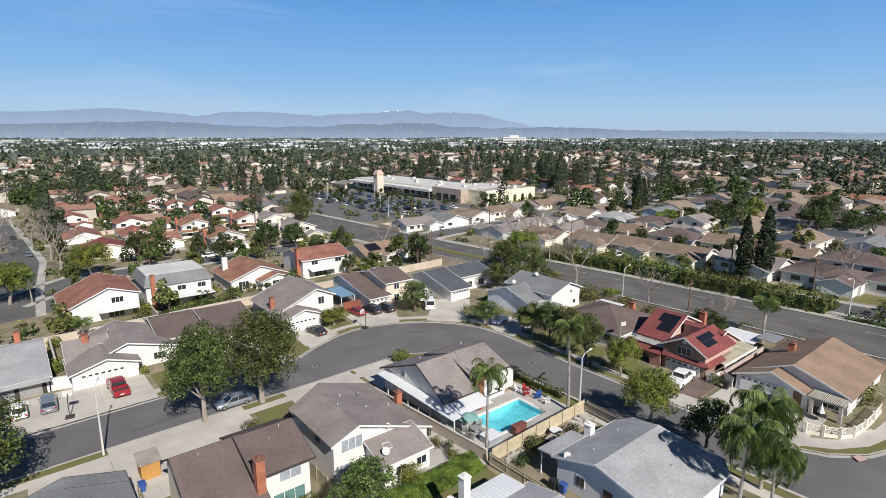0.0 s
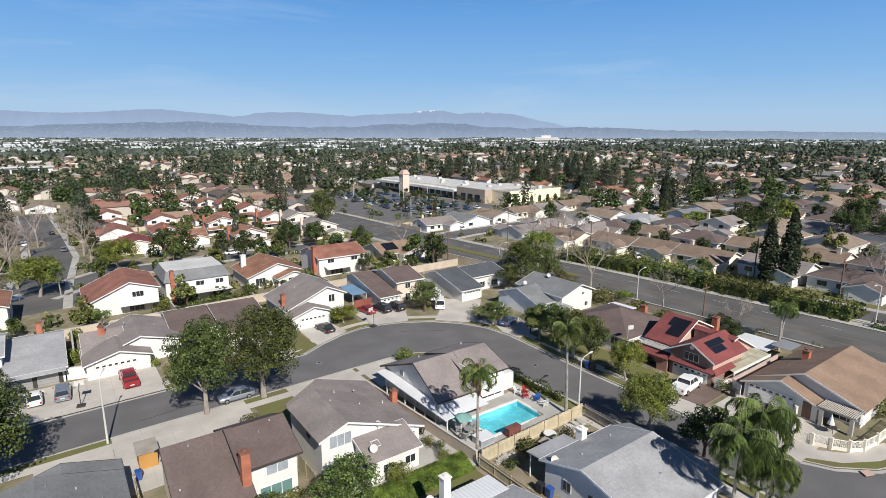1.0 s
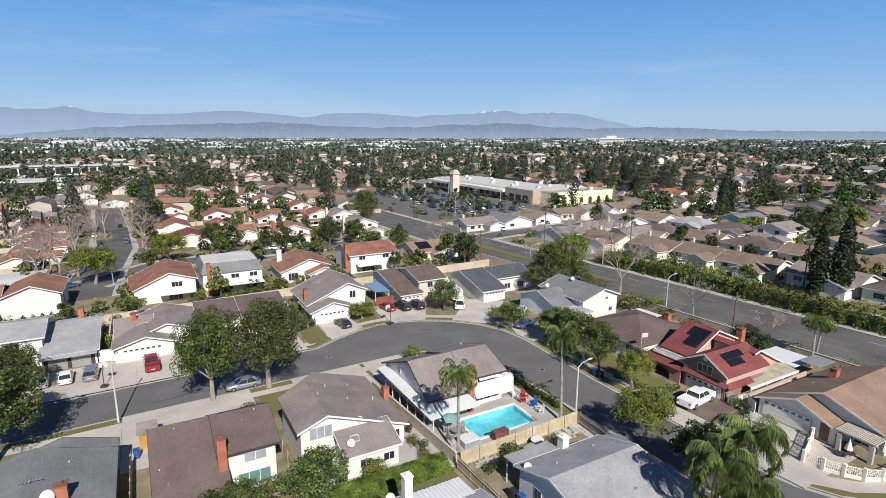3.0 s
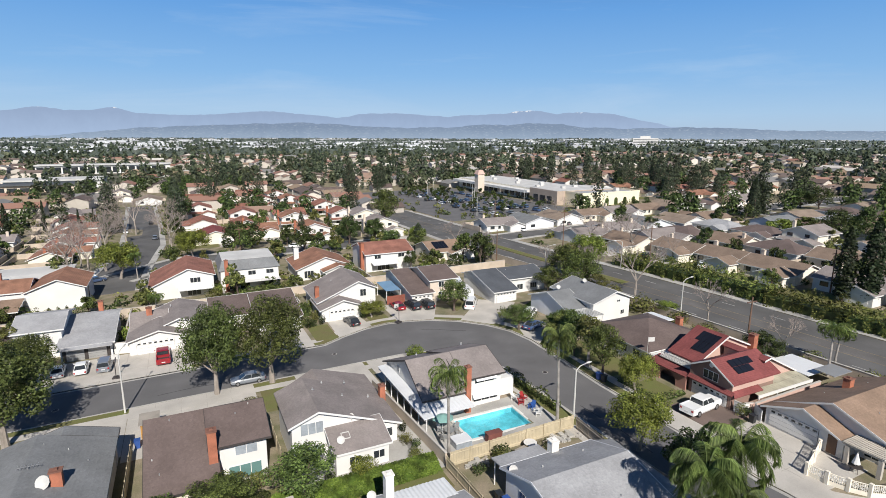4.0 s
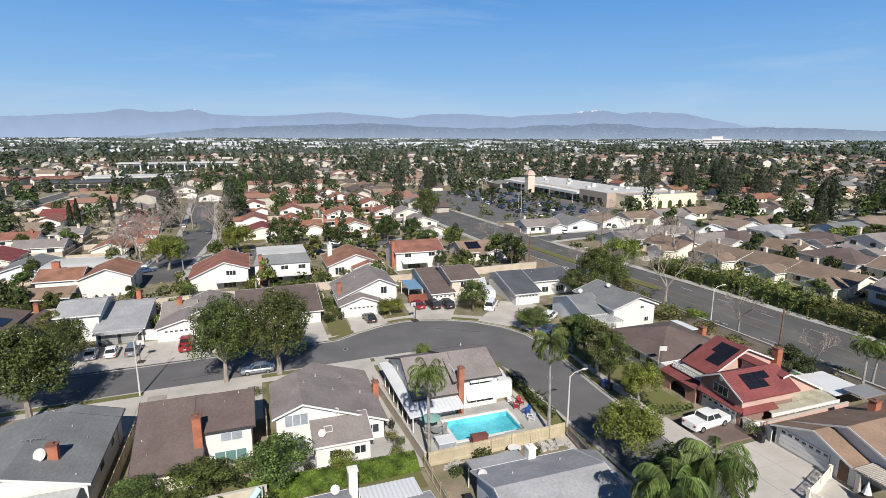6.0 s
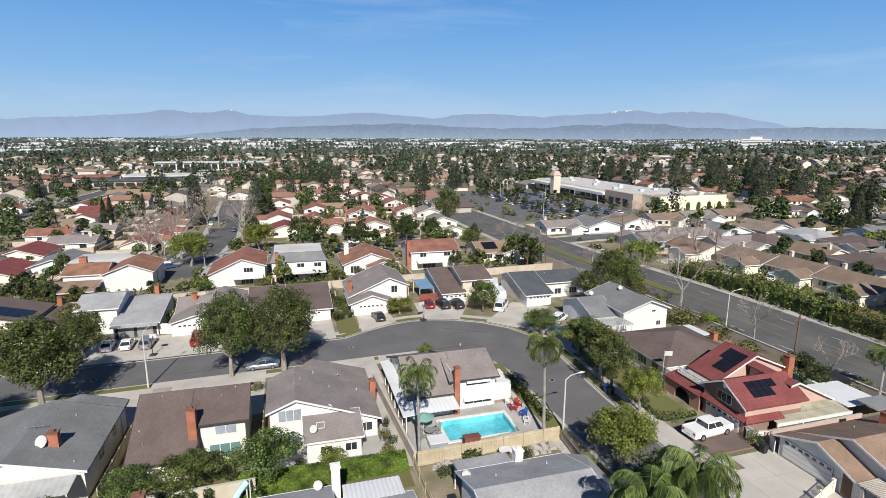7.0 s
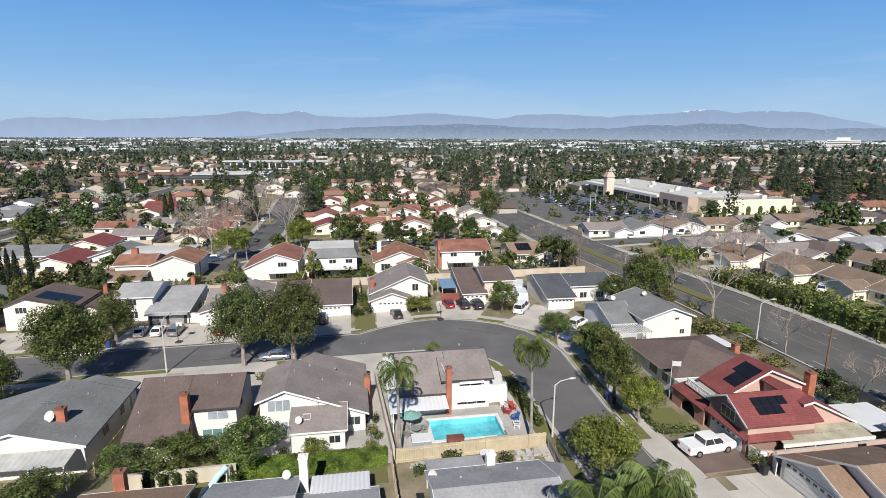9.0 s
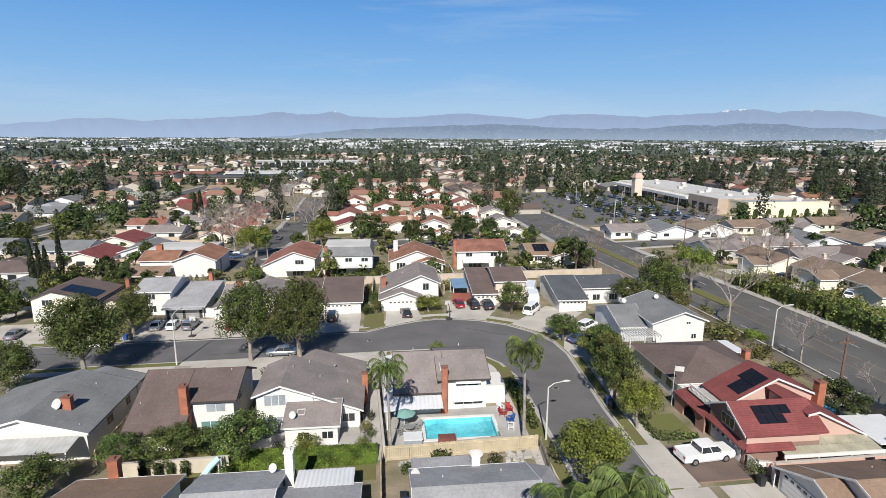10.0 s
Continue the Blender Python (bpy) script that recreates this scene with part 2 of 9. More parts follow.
SUBURB = material("suburb_ground", (0.15, 0.135, 0.115), 0.95, spots=(0.055, 0.068, 0.038), scale=0.12, amount=0.4, fine=1.5, bump=0.2, spec=0.1)
STUCCO = material("white_stucco", (0.64, 0.625, 0.60), 0.85, amount=0.05, fine=30, bump=0.1)
STUCCO_CREAM = material("cream_stucco", (0.74, 0.68, 0.57), 0.85, amount=0.07, fine=30, bump=0.1)
STUCCO_BEIGE = material("beige_stucco", (0.60, 0.51, 0.42), 0.85, amount=0.08, fine=30, bump=0.1)
STUCCO_TAN = material("tan_brown_stucco", (0.40, 0.32, 0.26), 0.85, amount=0.08, fine=30, bump=0.1)
STUCCO_GREY = material("pale_grey_stucco", (0.62, 0.63, 0.66), 0.85, amount=0.06, fine=30, bump=0.1)
STUCCO_PINK = material("pinkish_stucco", (0.50, 0.34, 0.285), 0.85, amount=0.07, fine=30, bump=0.1)
STUCCO_UMBER = material("brown_stucco", (0.24, 0.155, 0.125), 0.85, amount=0.1, fine=30, bump=0.1)
JOINT = material("slab_joint", (0.37, 0.345, 0.31), 0.95, amount=0.2)
STUCCO_RED = material("dull_red_stucco", (0.36, 0.19, 0.15), 0.85, amount=0.1, fine=30, bump=0.1)
STUCCO_YELLOW = material("pale_yellow_stucco", (0.78, 0.70, 0.52), 0.85, amount=0.06, fine=30, bump=0.1)
TRIM = material("white_trim", (0.66, 0.65, 0.63), 0.6, amount=0.06)
DARK_TRIM = material("dark_trim", (0.05, 0.042, 0.04), 0.7, amount=0.2)
GARAGE = material("garage_door_paint", (0.69, 0.675, 0.65), 0.6, amount=0.05)
GLASS = material("window_glass", (0.03, 0.035, 0.04), 0.08, amount=0.2, bump=0, spec=0.8)
GLASS_PALE = material("curtained_window_glass", (0.30, 0.33, 0.36), 0.12, amount=0.25, fine=3, bump=0, spec=0.8)
GLASS_GREEN = material("greenish_window_glass", (0.12, 0.22, 0.21), 0.1, amount=0.2, bump=0, spec=0.8)
BRICK_RED = material("red_brick", (0.36, 0.13, 0.075), 0.85, scale=2.5, amount=0.3, fine=9)
BRICK_CAP = material("sooty_brick", (0.22, 0.10, 0.07), 0.9, scale=2.5, amount=0.3, fine=9)
BRICK_WHITE = material("whitewashed_brick", (0.74, 0.71, 0.66), 0.85, scale=2, amount=0.1, fine=9)
ROOF_BROWN = roof_material("brown_shingles", (0.235, 0.205, 0.195), amount=0.16)
ROOF_DARKBROWN = roof_material("dark_brown_shingles", (0.132, 0.100, 0.092), amount=0.16)
ROOF_TAN = roof_material("tan_shingles", (0.26, 0.18, 0.13), amount=0.18)
ROOF_UMBER = roof_material("weathered_umber_shingles", (0.215, 0.158, 0.12), amount=0.2)
ROOF_TAUPE = roof_material("faded_taupe_shingles", (0.25, 0.195, 0.152), amount=0.2)
ROOF_GREY = roof_material("grey_shingles", (0.185, 0.19, 0.195), amount=0.16)
ROOF_PALE = roof_material("pale_grey_shingles", (0.33, 0.33, 0.34), amount=0.16)
ROOF_SLATE = roof_material("slate_grey_shingles", (0.085, 0.092, 0.105), amount=0.16)
ROOF_RED = roof_material("red_clay_tiles", (0.26, 0.12, 0.09), 0.35, True)
ROOF_CRIMSON = roof_material("crimson_roof", (0.205, 0.062, 0.06), 0.35, True, 0.2)
ROOF_ORANGE = roof_material("orange_clay_tiles", (0.27, 0.14, 0.094), 0.35, True)
ROOF_WHITE = material("white_flat_roof", (0.52, 0.51, 0.49), 0.8, scale=0.5, amount=0.14, fine=6)
METAL_WHITE = material("white_metal_sheet", (0.66, 0.67, 0.68), 0.45, amount=0.08, fine=4)
METAL_GREY = material("galvanised_metal", (0.42, 0.42, 0.42), 0.45, metal=0.5, amount=0.1)
SOLAR = material("solar_cells", (0.012, 0.013, 0.018), 0.2, amount=0.2, bump=0, spec=0.5)
WOOD_FENCE = material("weathered_fence_wood", (0.46, 0.39, 0.27), 0.9, scale=2, amount=0.18, fine=14, island=0.15)
WOOD_GREY = material("grey_fence_wood", (0.30, 0.27, 0.235), 0.9, scale=2, amount=0.2, fine=14, island=0.15)
WOOD_BROWN = material("brown_wood", (0.15, 0.09, 0.062), 0.85, scale=2, amount=0.2, fine=14)
BLOCK_WALL = material("block_wall", (0.48, 0.40, 0.32), 0.9, scale=1.2, amount=0.15, fine=10)
BARK = material("bark", (0.13, 0.095, 0.075), 0.95, scale=3, amount=0.4, fine=14, bump=0.6)
BARK_PALE = material("pale_bark", (0.30, 0.26, 0.225), 0.95, scale=3, amount=0.3, fine=14, bump=0.5)
BARK_PALM = material("palm_bark", (0.30, 0.275, 0.25), 0.95, scale=4, amount=0.3, fine=10, bump=0.5)
TWIG = material("bare_twigs", (0.27, 0.225, 0.20), 0.95, amount=0.2)
LEAF = leaf_material("broad_leaves", (0.027, 0.043, 0.012), (0.15, 0.192, 0.05), 0.22)
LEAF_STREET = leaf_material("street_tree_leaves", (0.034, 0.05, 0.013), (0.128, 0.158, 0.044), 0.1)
LEAF_BRIGHT = leaf_material("bright_leaves", (0.085, 0.115, 0.02), (0.225, 0.26, 0.05), 0.12)
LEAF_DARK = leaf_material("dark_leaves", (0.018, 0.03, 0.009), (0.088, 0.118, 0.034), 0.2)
LEAF_OLIVE = leaf_material("olive_leaves", (0.066, 0.078, 0.021), (0.215, 0.22, 0.065), 0.2)
LEAF_PINE = leaf_material("needles", (0.026, 0.037, 0.023), (0.085, 0.104, 0.058), 0.25)
LEAF_PALM = leaf_material("palm_leaflets", (0.045, 0.076, 0.018), (0.17, 0.225, 0.062), 0.12)
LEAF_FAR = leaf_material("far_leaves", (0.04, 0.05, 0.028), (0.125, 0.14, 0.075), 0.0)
# distance haze is mixed into this paler, greyer leaf colour
LEAF_HAZE = leaf_material("hazy_far_leaves", (0.055, 0.072, 0.06), (0.11, 0.13, 0.105), 0.0)
LEAF_ROADSIDE = leaf_material("roadside_hedge_leaves", (0.045, 0.06, 0.013), (0.20, 0.215, 0.055), 0.4)
LEAF_BLOSSOM = leaf_material("pale_blossom", (0.22, 0.23, 0.19), (0.52, 0.52, 0.46), 0.1)
LEAF_CYPRESS = leaf_material("cypress_needles", (0.010, 0.018, 0.008), (0.036, 0.05, 0.02), 0.15)
HEDGE_LEAF = leaf_material("hedge_leaves", (0.05, 0.098, 0.014), (0.125, 0.195, 0.032), 0.1)
TYRE = material("tyre_rubber", (0.02, 0.02, 0.021), 0.85, amount=0.2)
RIM = material("wheel_rim", (0.5, 0.5, 0.51), 0.35, metal=0.8, amount=0.1)
LAMP_METAL = material("lamp_post_metal", (0.52, 0.51, 0.48), 0.6, amount=0.1)

# ---- ground, roads, pavements ----
def grid_sheet(xs, ys, dz):
    vs = [(x, y, G(x, y) + dz) for y in ys for x in xs]
    k = len(xs)
    fs = [(j * k + i, j * k + i + 1, (j + 1) * k + i + 1, (j + 1) * k + i) for j in range(len(ys) - 1) for i in range(k - 1)]
    return vs, fs


steps = [-4700, -2500, -1200, -700] + list(range(-480, 700, 20)) + [900, 1400, 2500, 4700]
gv, gf = grid_sheet(steps, steps, -0.75)
tagged(new("ground", fast_mesh("ground", gv, gf, SUBURB)), "dry suburban earth and grass between the houses", "ground", kind="structure")


def offset_line(line, d):
    """The polyline moved d metres to its left."""
    out = []
    for i, p in enumerate(line):
        a, c = Vector(line[max(i - 1, 0)]), Vector(line[min(i + 1, len(line) - 1)])
        t = (c - a).normalized()
        out.append((p[0] - t.y * d, p[1] + t.x * d))
    return out


def finer(line, step=6.0):
    out = []
    for a, c in zip(line, line[1:]):
        n = max(1, int(math.hypot(c[0] - a[0], c[1] - a[1]) / step))
        out += [(a[0] + (c[0] - a[0]) * i / n, a[1] + (c[1] - a[1]) * i / n) for i in range(n)]
    return out + [line[-1]]


def band(line, d0, d1, dz, down=0.12):
    """A strip between two offsets of a line, laid on the ground."""
    b = B()
    p, q = offset_line(line, d0), offset_line(line, d1)
    for i in range(len(line) - 1):
        b.slab([(x, y, G(x, y) + dz) for x, y in (p[i], p[i + 1], q[i + 1], q[i])], down)
    return b


def area(poly, dz, down=0.1):
    return B().prism(poly, lambda x, y: G(x, y) + dz - down, lambda x, y: G(x, y) + dz)


def drape(polys, dz, down, step=25.0):
    """Wide areas cut into a grid, so that they follow the ground everywhere."""
    bm = bmesh.new()
    for poly in polys:
        bm.faces.new([bm.verts.new((x, y, 0)) for x, y in poly])
    for ax in (0, 1):
        nrm = (1, 0, 0) if ax == 0 else (0, 1, 0)
        lo, hi = min(v.co[ax] for v in bm.verts), max(v.co[ax] for v in bm.verts)
        k = math.ceil(lo / step) * step
        while k < hi:
            bmesh.ops.bisect_plane(bm, geom=bm.verts[:] + bm.edges[:] + bm.faces[:], plane_co=(k, k, 0), plane_no=nrm, dist=1e-4)
            k += step
    rim = [e for e in bm.edges if len(e.link_faces) == 1]
    out = bmesh.ops.extrude_edge_only(bm, edges=rim)
    low = {v for v in out["geom"] if isinstance(v, bmesh.types.BMVert)}
    for v in bm.verts:
        v.co.z = G(v.co.x, v.co.y) + dz - (down if v in low else 0)
    return bm


def sheet(name, bm, mat, label, category):
    me = bpy.data.meshes.new(name)
    bmesh.ops.recalc_face_normals(bm, faces=bm.faces)
    bm.to_mesh(me)
    bm.free()
    me.materials.append(mat)
    return tagged(new(name, me), label, category, kind="structure")


def rect(x0, x1, y0, y1):
    return [(x0, y0), (x1, y0), (x1, y1), (x0, y1)]


KERB_OUT = [(-250, 79.0), (-60, 79.0), (33, 79.0), (37, 81.4), (41.5, 83.4), (46, 84.2), (50, 83.7), (54, 82.2), (58.6, 79.0), (62.2, 74.6), (64.4, 69.5), (65.0, 64), (64.4, 56), (63.6, 46), (63.2, 34), (62.6, 22), (63.0, 18.4), (64.6, 15.0), (67.6, 12.2), (72.0, 10.4), (80, 9.6), (96.4, 9.2)]
KERB_IN = [(-250, 68.7), (-60, 68.7), (43, 68.7), (47.5, 67.8), (51, 65.4), (53.4, 61.6), (54.5, 57), (54.7, 50), (54.7, -60)]
ARTERIAL = [(105.8, -140), (105.8, 20), (105.8, 66), (105.4, 84), (104.6, 100), (103.6, 120), (103.0, 138), (102.8, 155), (102.8, 175), (102.8, 200), (102.8, 230), (102.9, 262), (102.6, 300), (101, 340), (96, 390), (84, 450)]
AW = 9.2
art_w, art_e = offset_line(ARTERIAL, AW), offset_line(ARTERIAL, -AW)

POOL = (40.7, 49.0, 41.2, 45.7)
sheet("block_inner", drape([KERB_IN[:-1] + [(54.7, POOL[3]), (-250, POOL[3])], rect(-250, POOL[0], POOL[2], POOL[3]), rect(POOL[1], 54.7, POOL[2], POOL[3]), rect(-250, 54.7, -60, POOL[2])], 0, 1.0), YARD, "back yards and lots inside the bend of the street", "ground")
sheet("block_outer", drape([KERB_OUT + art_w[1:] + [(-60, 450), (-250, 450)]], 0, 1.0), YARD, "lots outside the bend of the street", "ground")
sheet("block_east", drape([art_e + [(120, 460), (420, 460), (420, -140)]], 0, 1.0), YARD, "lots beyond the main road", "ground")

sheet("road", drape([[(-250, 79.0), (33, 79.0), (37, 81.4), (41.5, 83.4), (46, 84.2), (50, 83.7), (54, 82.2), (58.6, 79.0), (62.2, 74.6), (64.4, 69.5), (65.0, 64), (64.4, 56), (63.6, 46), (63.2, 34), (62.6, 22), (63.0, 18.4), (64.6, 15.0), (67.6, 12.2), (72.0, 10.4), (80, 9.6), (96.4, 9.2), (96.4, -60), (54.7, -60), (54.7, 50), (54.5, 57), (53.4, 61.6), (51, 65.4), (47.5, 67.8), (43, 68.7), (-250, 68.7)]], -0.13, 0.1), ASPHALT, "smooth grey asphalt residential street with a bend", "road")
solid("main_road", band(finer(ARTERIAL, 12), -AW, AW, -0.13), ASPHALT_OLD, "wide worn asphalt main road", "road", "structure")

KO, KI = finer(KERB_OUT[1:], 5), finer(KERB_IN[1:], 5)
solid("kerb_outer", band(KO, 0.0, 0.16, 0.012, 0.2), CONCRETE, "concrete kerb", "kerb", "structure")
solid("kerb_inner", band(KI, -0.16, 0.0, 0.012, 0.2), CONCRETE, "concrete kerb", "kerb", "structure")
solid("gutter_outer", band(KO, -0.45, 0.0, -0.118, 0.08), CONCRETE_GREY, "concrete gutter along the kerb", "gutter", "structure")
solid("gutter_inner", band(KI, 0.0, 0.45, -0.118, 0.08), CONCRETE_GREY, "concrete gutter along the kerb", "gutter", "structure")
solid("pavement_outer", band(KO, 1.5, 3.0, 0.012), CONCRETE, "pale concrete pavement", "pavement", "structure")
solid("pavement_inner", band(KI, -3.0, -1.5, 0.012), CONCRETE, "pale concrete pavement", "pavement", "structure")
solid("verge_outer", band(KO, 0.16, 1.5, 0.006), GRASS, "patchy dry grass verge", "verge", "structure")
solid("verge_inner", band(KI, -1.5, -0.16, 0.006), GRASS, "patchy dry grass verge", "verge", "structure")
AF = finer(ARTERIAL, 12)
solid("main_kerb_west", band(AF, AW, AW + 0.16, 0.012, 0.2), CONCRETE_GREY, "concrete kerb", "kerb", "structure")
solid("main_kerb_east", band(AF, -AW - 0.16, -AW, 0.012, 0.2), CONCRETE_GREY, "concrete kerb", "kerb", "structure")
solid("main_pavement_west", band(AF, AW + 0.16, AW + 2.0, 0.008), CONCRETE_GREY, "concrete pavement", "pavement", "structure")
solid("main_pavement_east", band(AF, -AW - 2.2, -AW - 0.16, 0.008), CONCRETE_GREY, "concrete pavement", "pavement", "structure")


def dashes(line, off, width, dash, gap, dz):
    b = B()
    pts = offset_line(finer(line, 1.0), off)
    i, n = 0, len(pts)
    while i + dash < n:
        for j in range(i, i + dash, 3):
            k = min(j + 3, i + dash)
            a, c = Vector(pts[j]), Vector(pts[k])
            t = (c - a).normalized()
            s = Vector((-t.y, t.x)) * width / 2
            b.slab([(q.x, q.y, G(q.x, q.y) + dz) for q in (a + s, a - s, c - s, c + s)], 0.008)
        i += dash + gap
    return b


near_art = ARTERIAL[1:11]
for off in (-5.6, 5.6):
    solid("lane_line", dashes(near_art, off, 0.14, 3, 7, -0.118), PAINT_LINE, "faded white dashed lane line", "lane line", "structure")
for off in (-1.7, 1.7):
    solid("turn_lane_line", dashes(near_art, off, 0.12, 9, 0, -0.118), PAINT_YELLOW, "faded yellow lane line", "lane line", "structure")
solid("centre_strip", band(near_art, -1.6, 1.6, -0.124), ASPHALT_BROWN, "worn brownish centre strip of the main road", "road", "structure")
solid("road_median", band(finer(ARTERIAL[3:8], 6), -1.2, 1.2, 0.03, 0.2), GRASS, "narrow raised grass median", "median", "structure")

# driveways and aprons
def slabs(e, x0, x1, y0, y1, mat):
    """Poured slabs with open joints, one object each."""
    nx, ny = max(1, round((x1 - x0) / 3.2)), max(1, round((y1 - y0) / 3.4))
    for i in range(nx):
        for j in range(ny):
            a, c = x0 + (x1 - x0) * i / nx, y0 + (y1 - y0) * j / ny
            b = area(rect(a + 0.03, a + (x1 - x0) / nx - 0.03, c + 0.03, c + (y1 - y0) / ny - 0.03), 0.024, 0.02)
            o = new("concrete_slab", b.mesh("concrete_slab", mat))
            o.parent = e


for poly, mat in (
    (rect(-9, 12.5, 79.2, 90.5), CONCRETE), (rect(23.6, 31.5, 79.2, 91), CONCRETE), ([(36.2, 81.0), (43.2, 84.2), (42.6, 92), (36.4, 92)], CONCRETE),
    ([(48.3, 84.3), (55, 82), (60.5, 92.5), (60.2, 93.5), (49, 95)], CONCRETE), ([(59.2, 79), (63.2, 74), (66, 74.5), (74.5, 83.6), (68.8, 89)], CONCRETE),
    ([(64.9, 66), (65.2, 62), (73, 63.5), (72.5, 70), (67, 72)], CONCRETE), (rect(66.4, 73.2, 30.2, 36.6), PAVERS), (rect(62.9, 66.35, 29.6, 37.2), CONCRETE), (rect(62.9, 73.4, 17.5, 29.4), CONCRETE),
    (rect(4.8, 20.2, 54.8, 68.5), CONCRETE), (rect(-2.6, 4.76, 56.2, 66.0), CONCRETE), (rect(26, 36.4, 58.5, 68.5), CONCRETE), (rect(37, 43.6, 60.5, 68.5), CONCRETE),
    (rect(-36, -24, 79.2, 92), CONCRETE), (rect(-60, -48, 79.2, 92), CONCRETE),
    (rect(33.7, 36.2, 38, 60), CONCRETE_GREY), (rect(21.4, 34.6, 39.2, 45.6), CONCRETE_GREY), (rect(36.6, 40.5, 38.1, 48.2), CONCRETE_GREY), (rect(49.2, 52.6, 38.1, 48.2), CONCRETE_GREY), (rect(40.5, 49.2, 38.1, 41.0), CONCRETE_GREY), (rect(40.5, 49.2, 45.9, 48.2), CONCRETE_GREY),
    ([(63.2, 20.6), (64.2, 17.6), (66.2, 14.8), (69.6, 12.6), (74, 11.4), (74, 13.6), (70.4, 14.3), (68.4, 15.4), (66.9, 17.2), (66.2, 20.6)], CONCRETE),
):
    square = len(poly) == 4 and poly[0][1] == poly[1][1] and poly[1][0] == poly[2][0] and mat is CONCRETE
    e = solid("driveway", area(poly, 0.010 if square else 0.022, 0.06), JOINT if square else mat, "pale concrete driveway of poured slabs" if square else "pale concrete driveway slab", "driveway", "structure")
    if square:
        slabs(e, poly[0][0], poly[1][0], poly[0][1], poly[2][1], mat)
for poly, mat in (
    (rect(13.2, 19, 80.6, 88), GRASS), (rect(32.2, 36, 81, 89), GRASS), (rect(43.8, 47.6, 87, 93), GRASS), ([(64, 86.5), (61, 84), (61.5, 90), (66, 91)], GRASS),
    ([(75.3, 81), (68.2, 73.8), (70, 72), (80, 84)], GRASS_LUSH), (rect(66.8, 71, 38.4, 43.4), GRASS), (rect(66.6, 72, 46.5, 60), GRASS),
    (rect(20.8, 25.8, 59, 65.5), GRASS), (rect(11, 20, 37.2, 42.6), GRASS), (rect(20.6, 35.2, 34.6, 38.9), GRASS), (rect(52.4, 54.4, 38.4, 60), GRASS),
    (rect(-22, -10, 80.6, 92), GRASS), (rect(-46, -37, 80.6, 92), GRASS_LUSH), (rect(119, 132, 30, 90), GRASS),
):
    solid("lawn", area(poly, 0.03, 0.06), mat, "patchy lawn", "lawn", "structure")


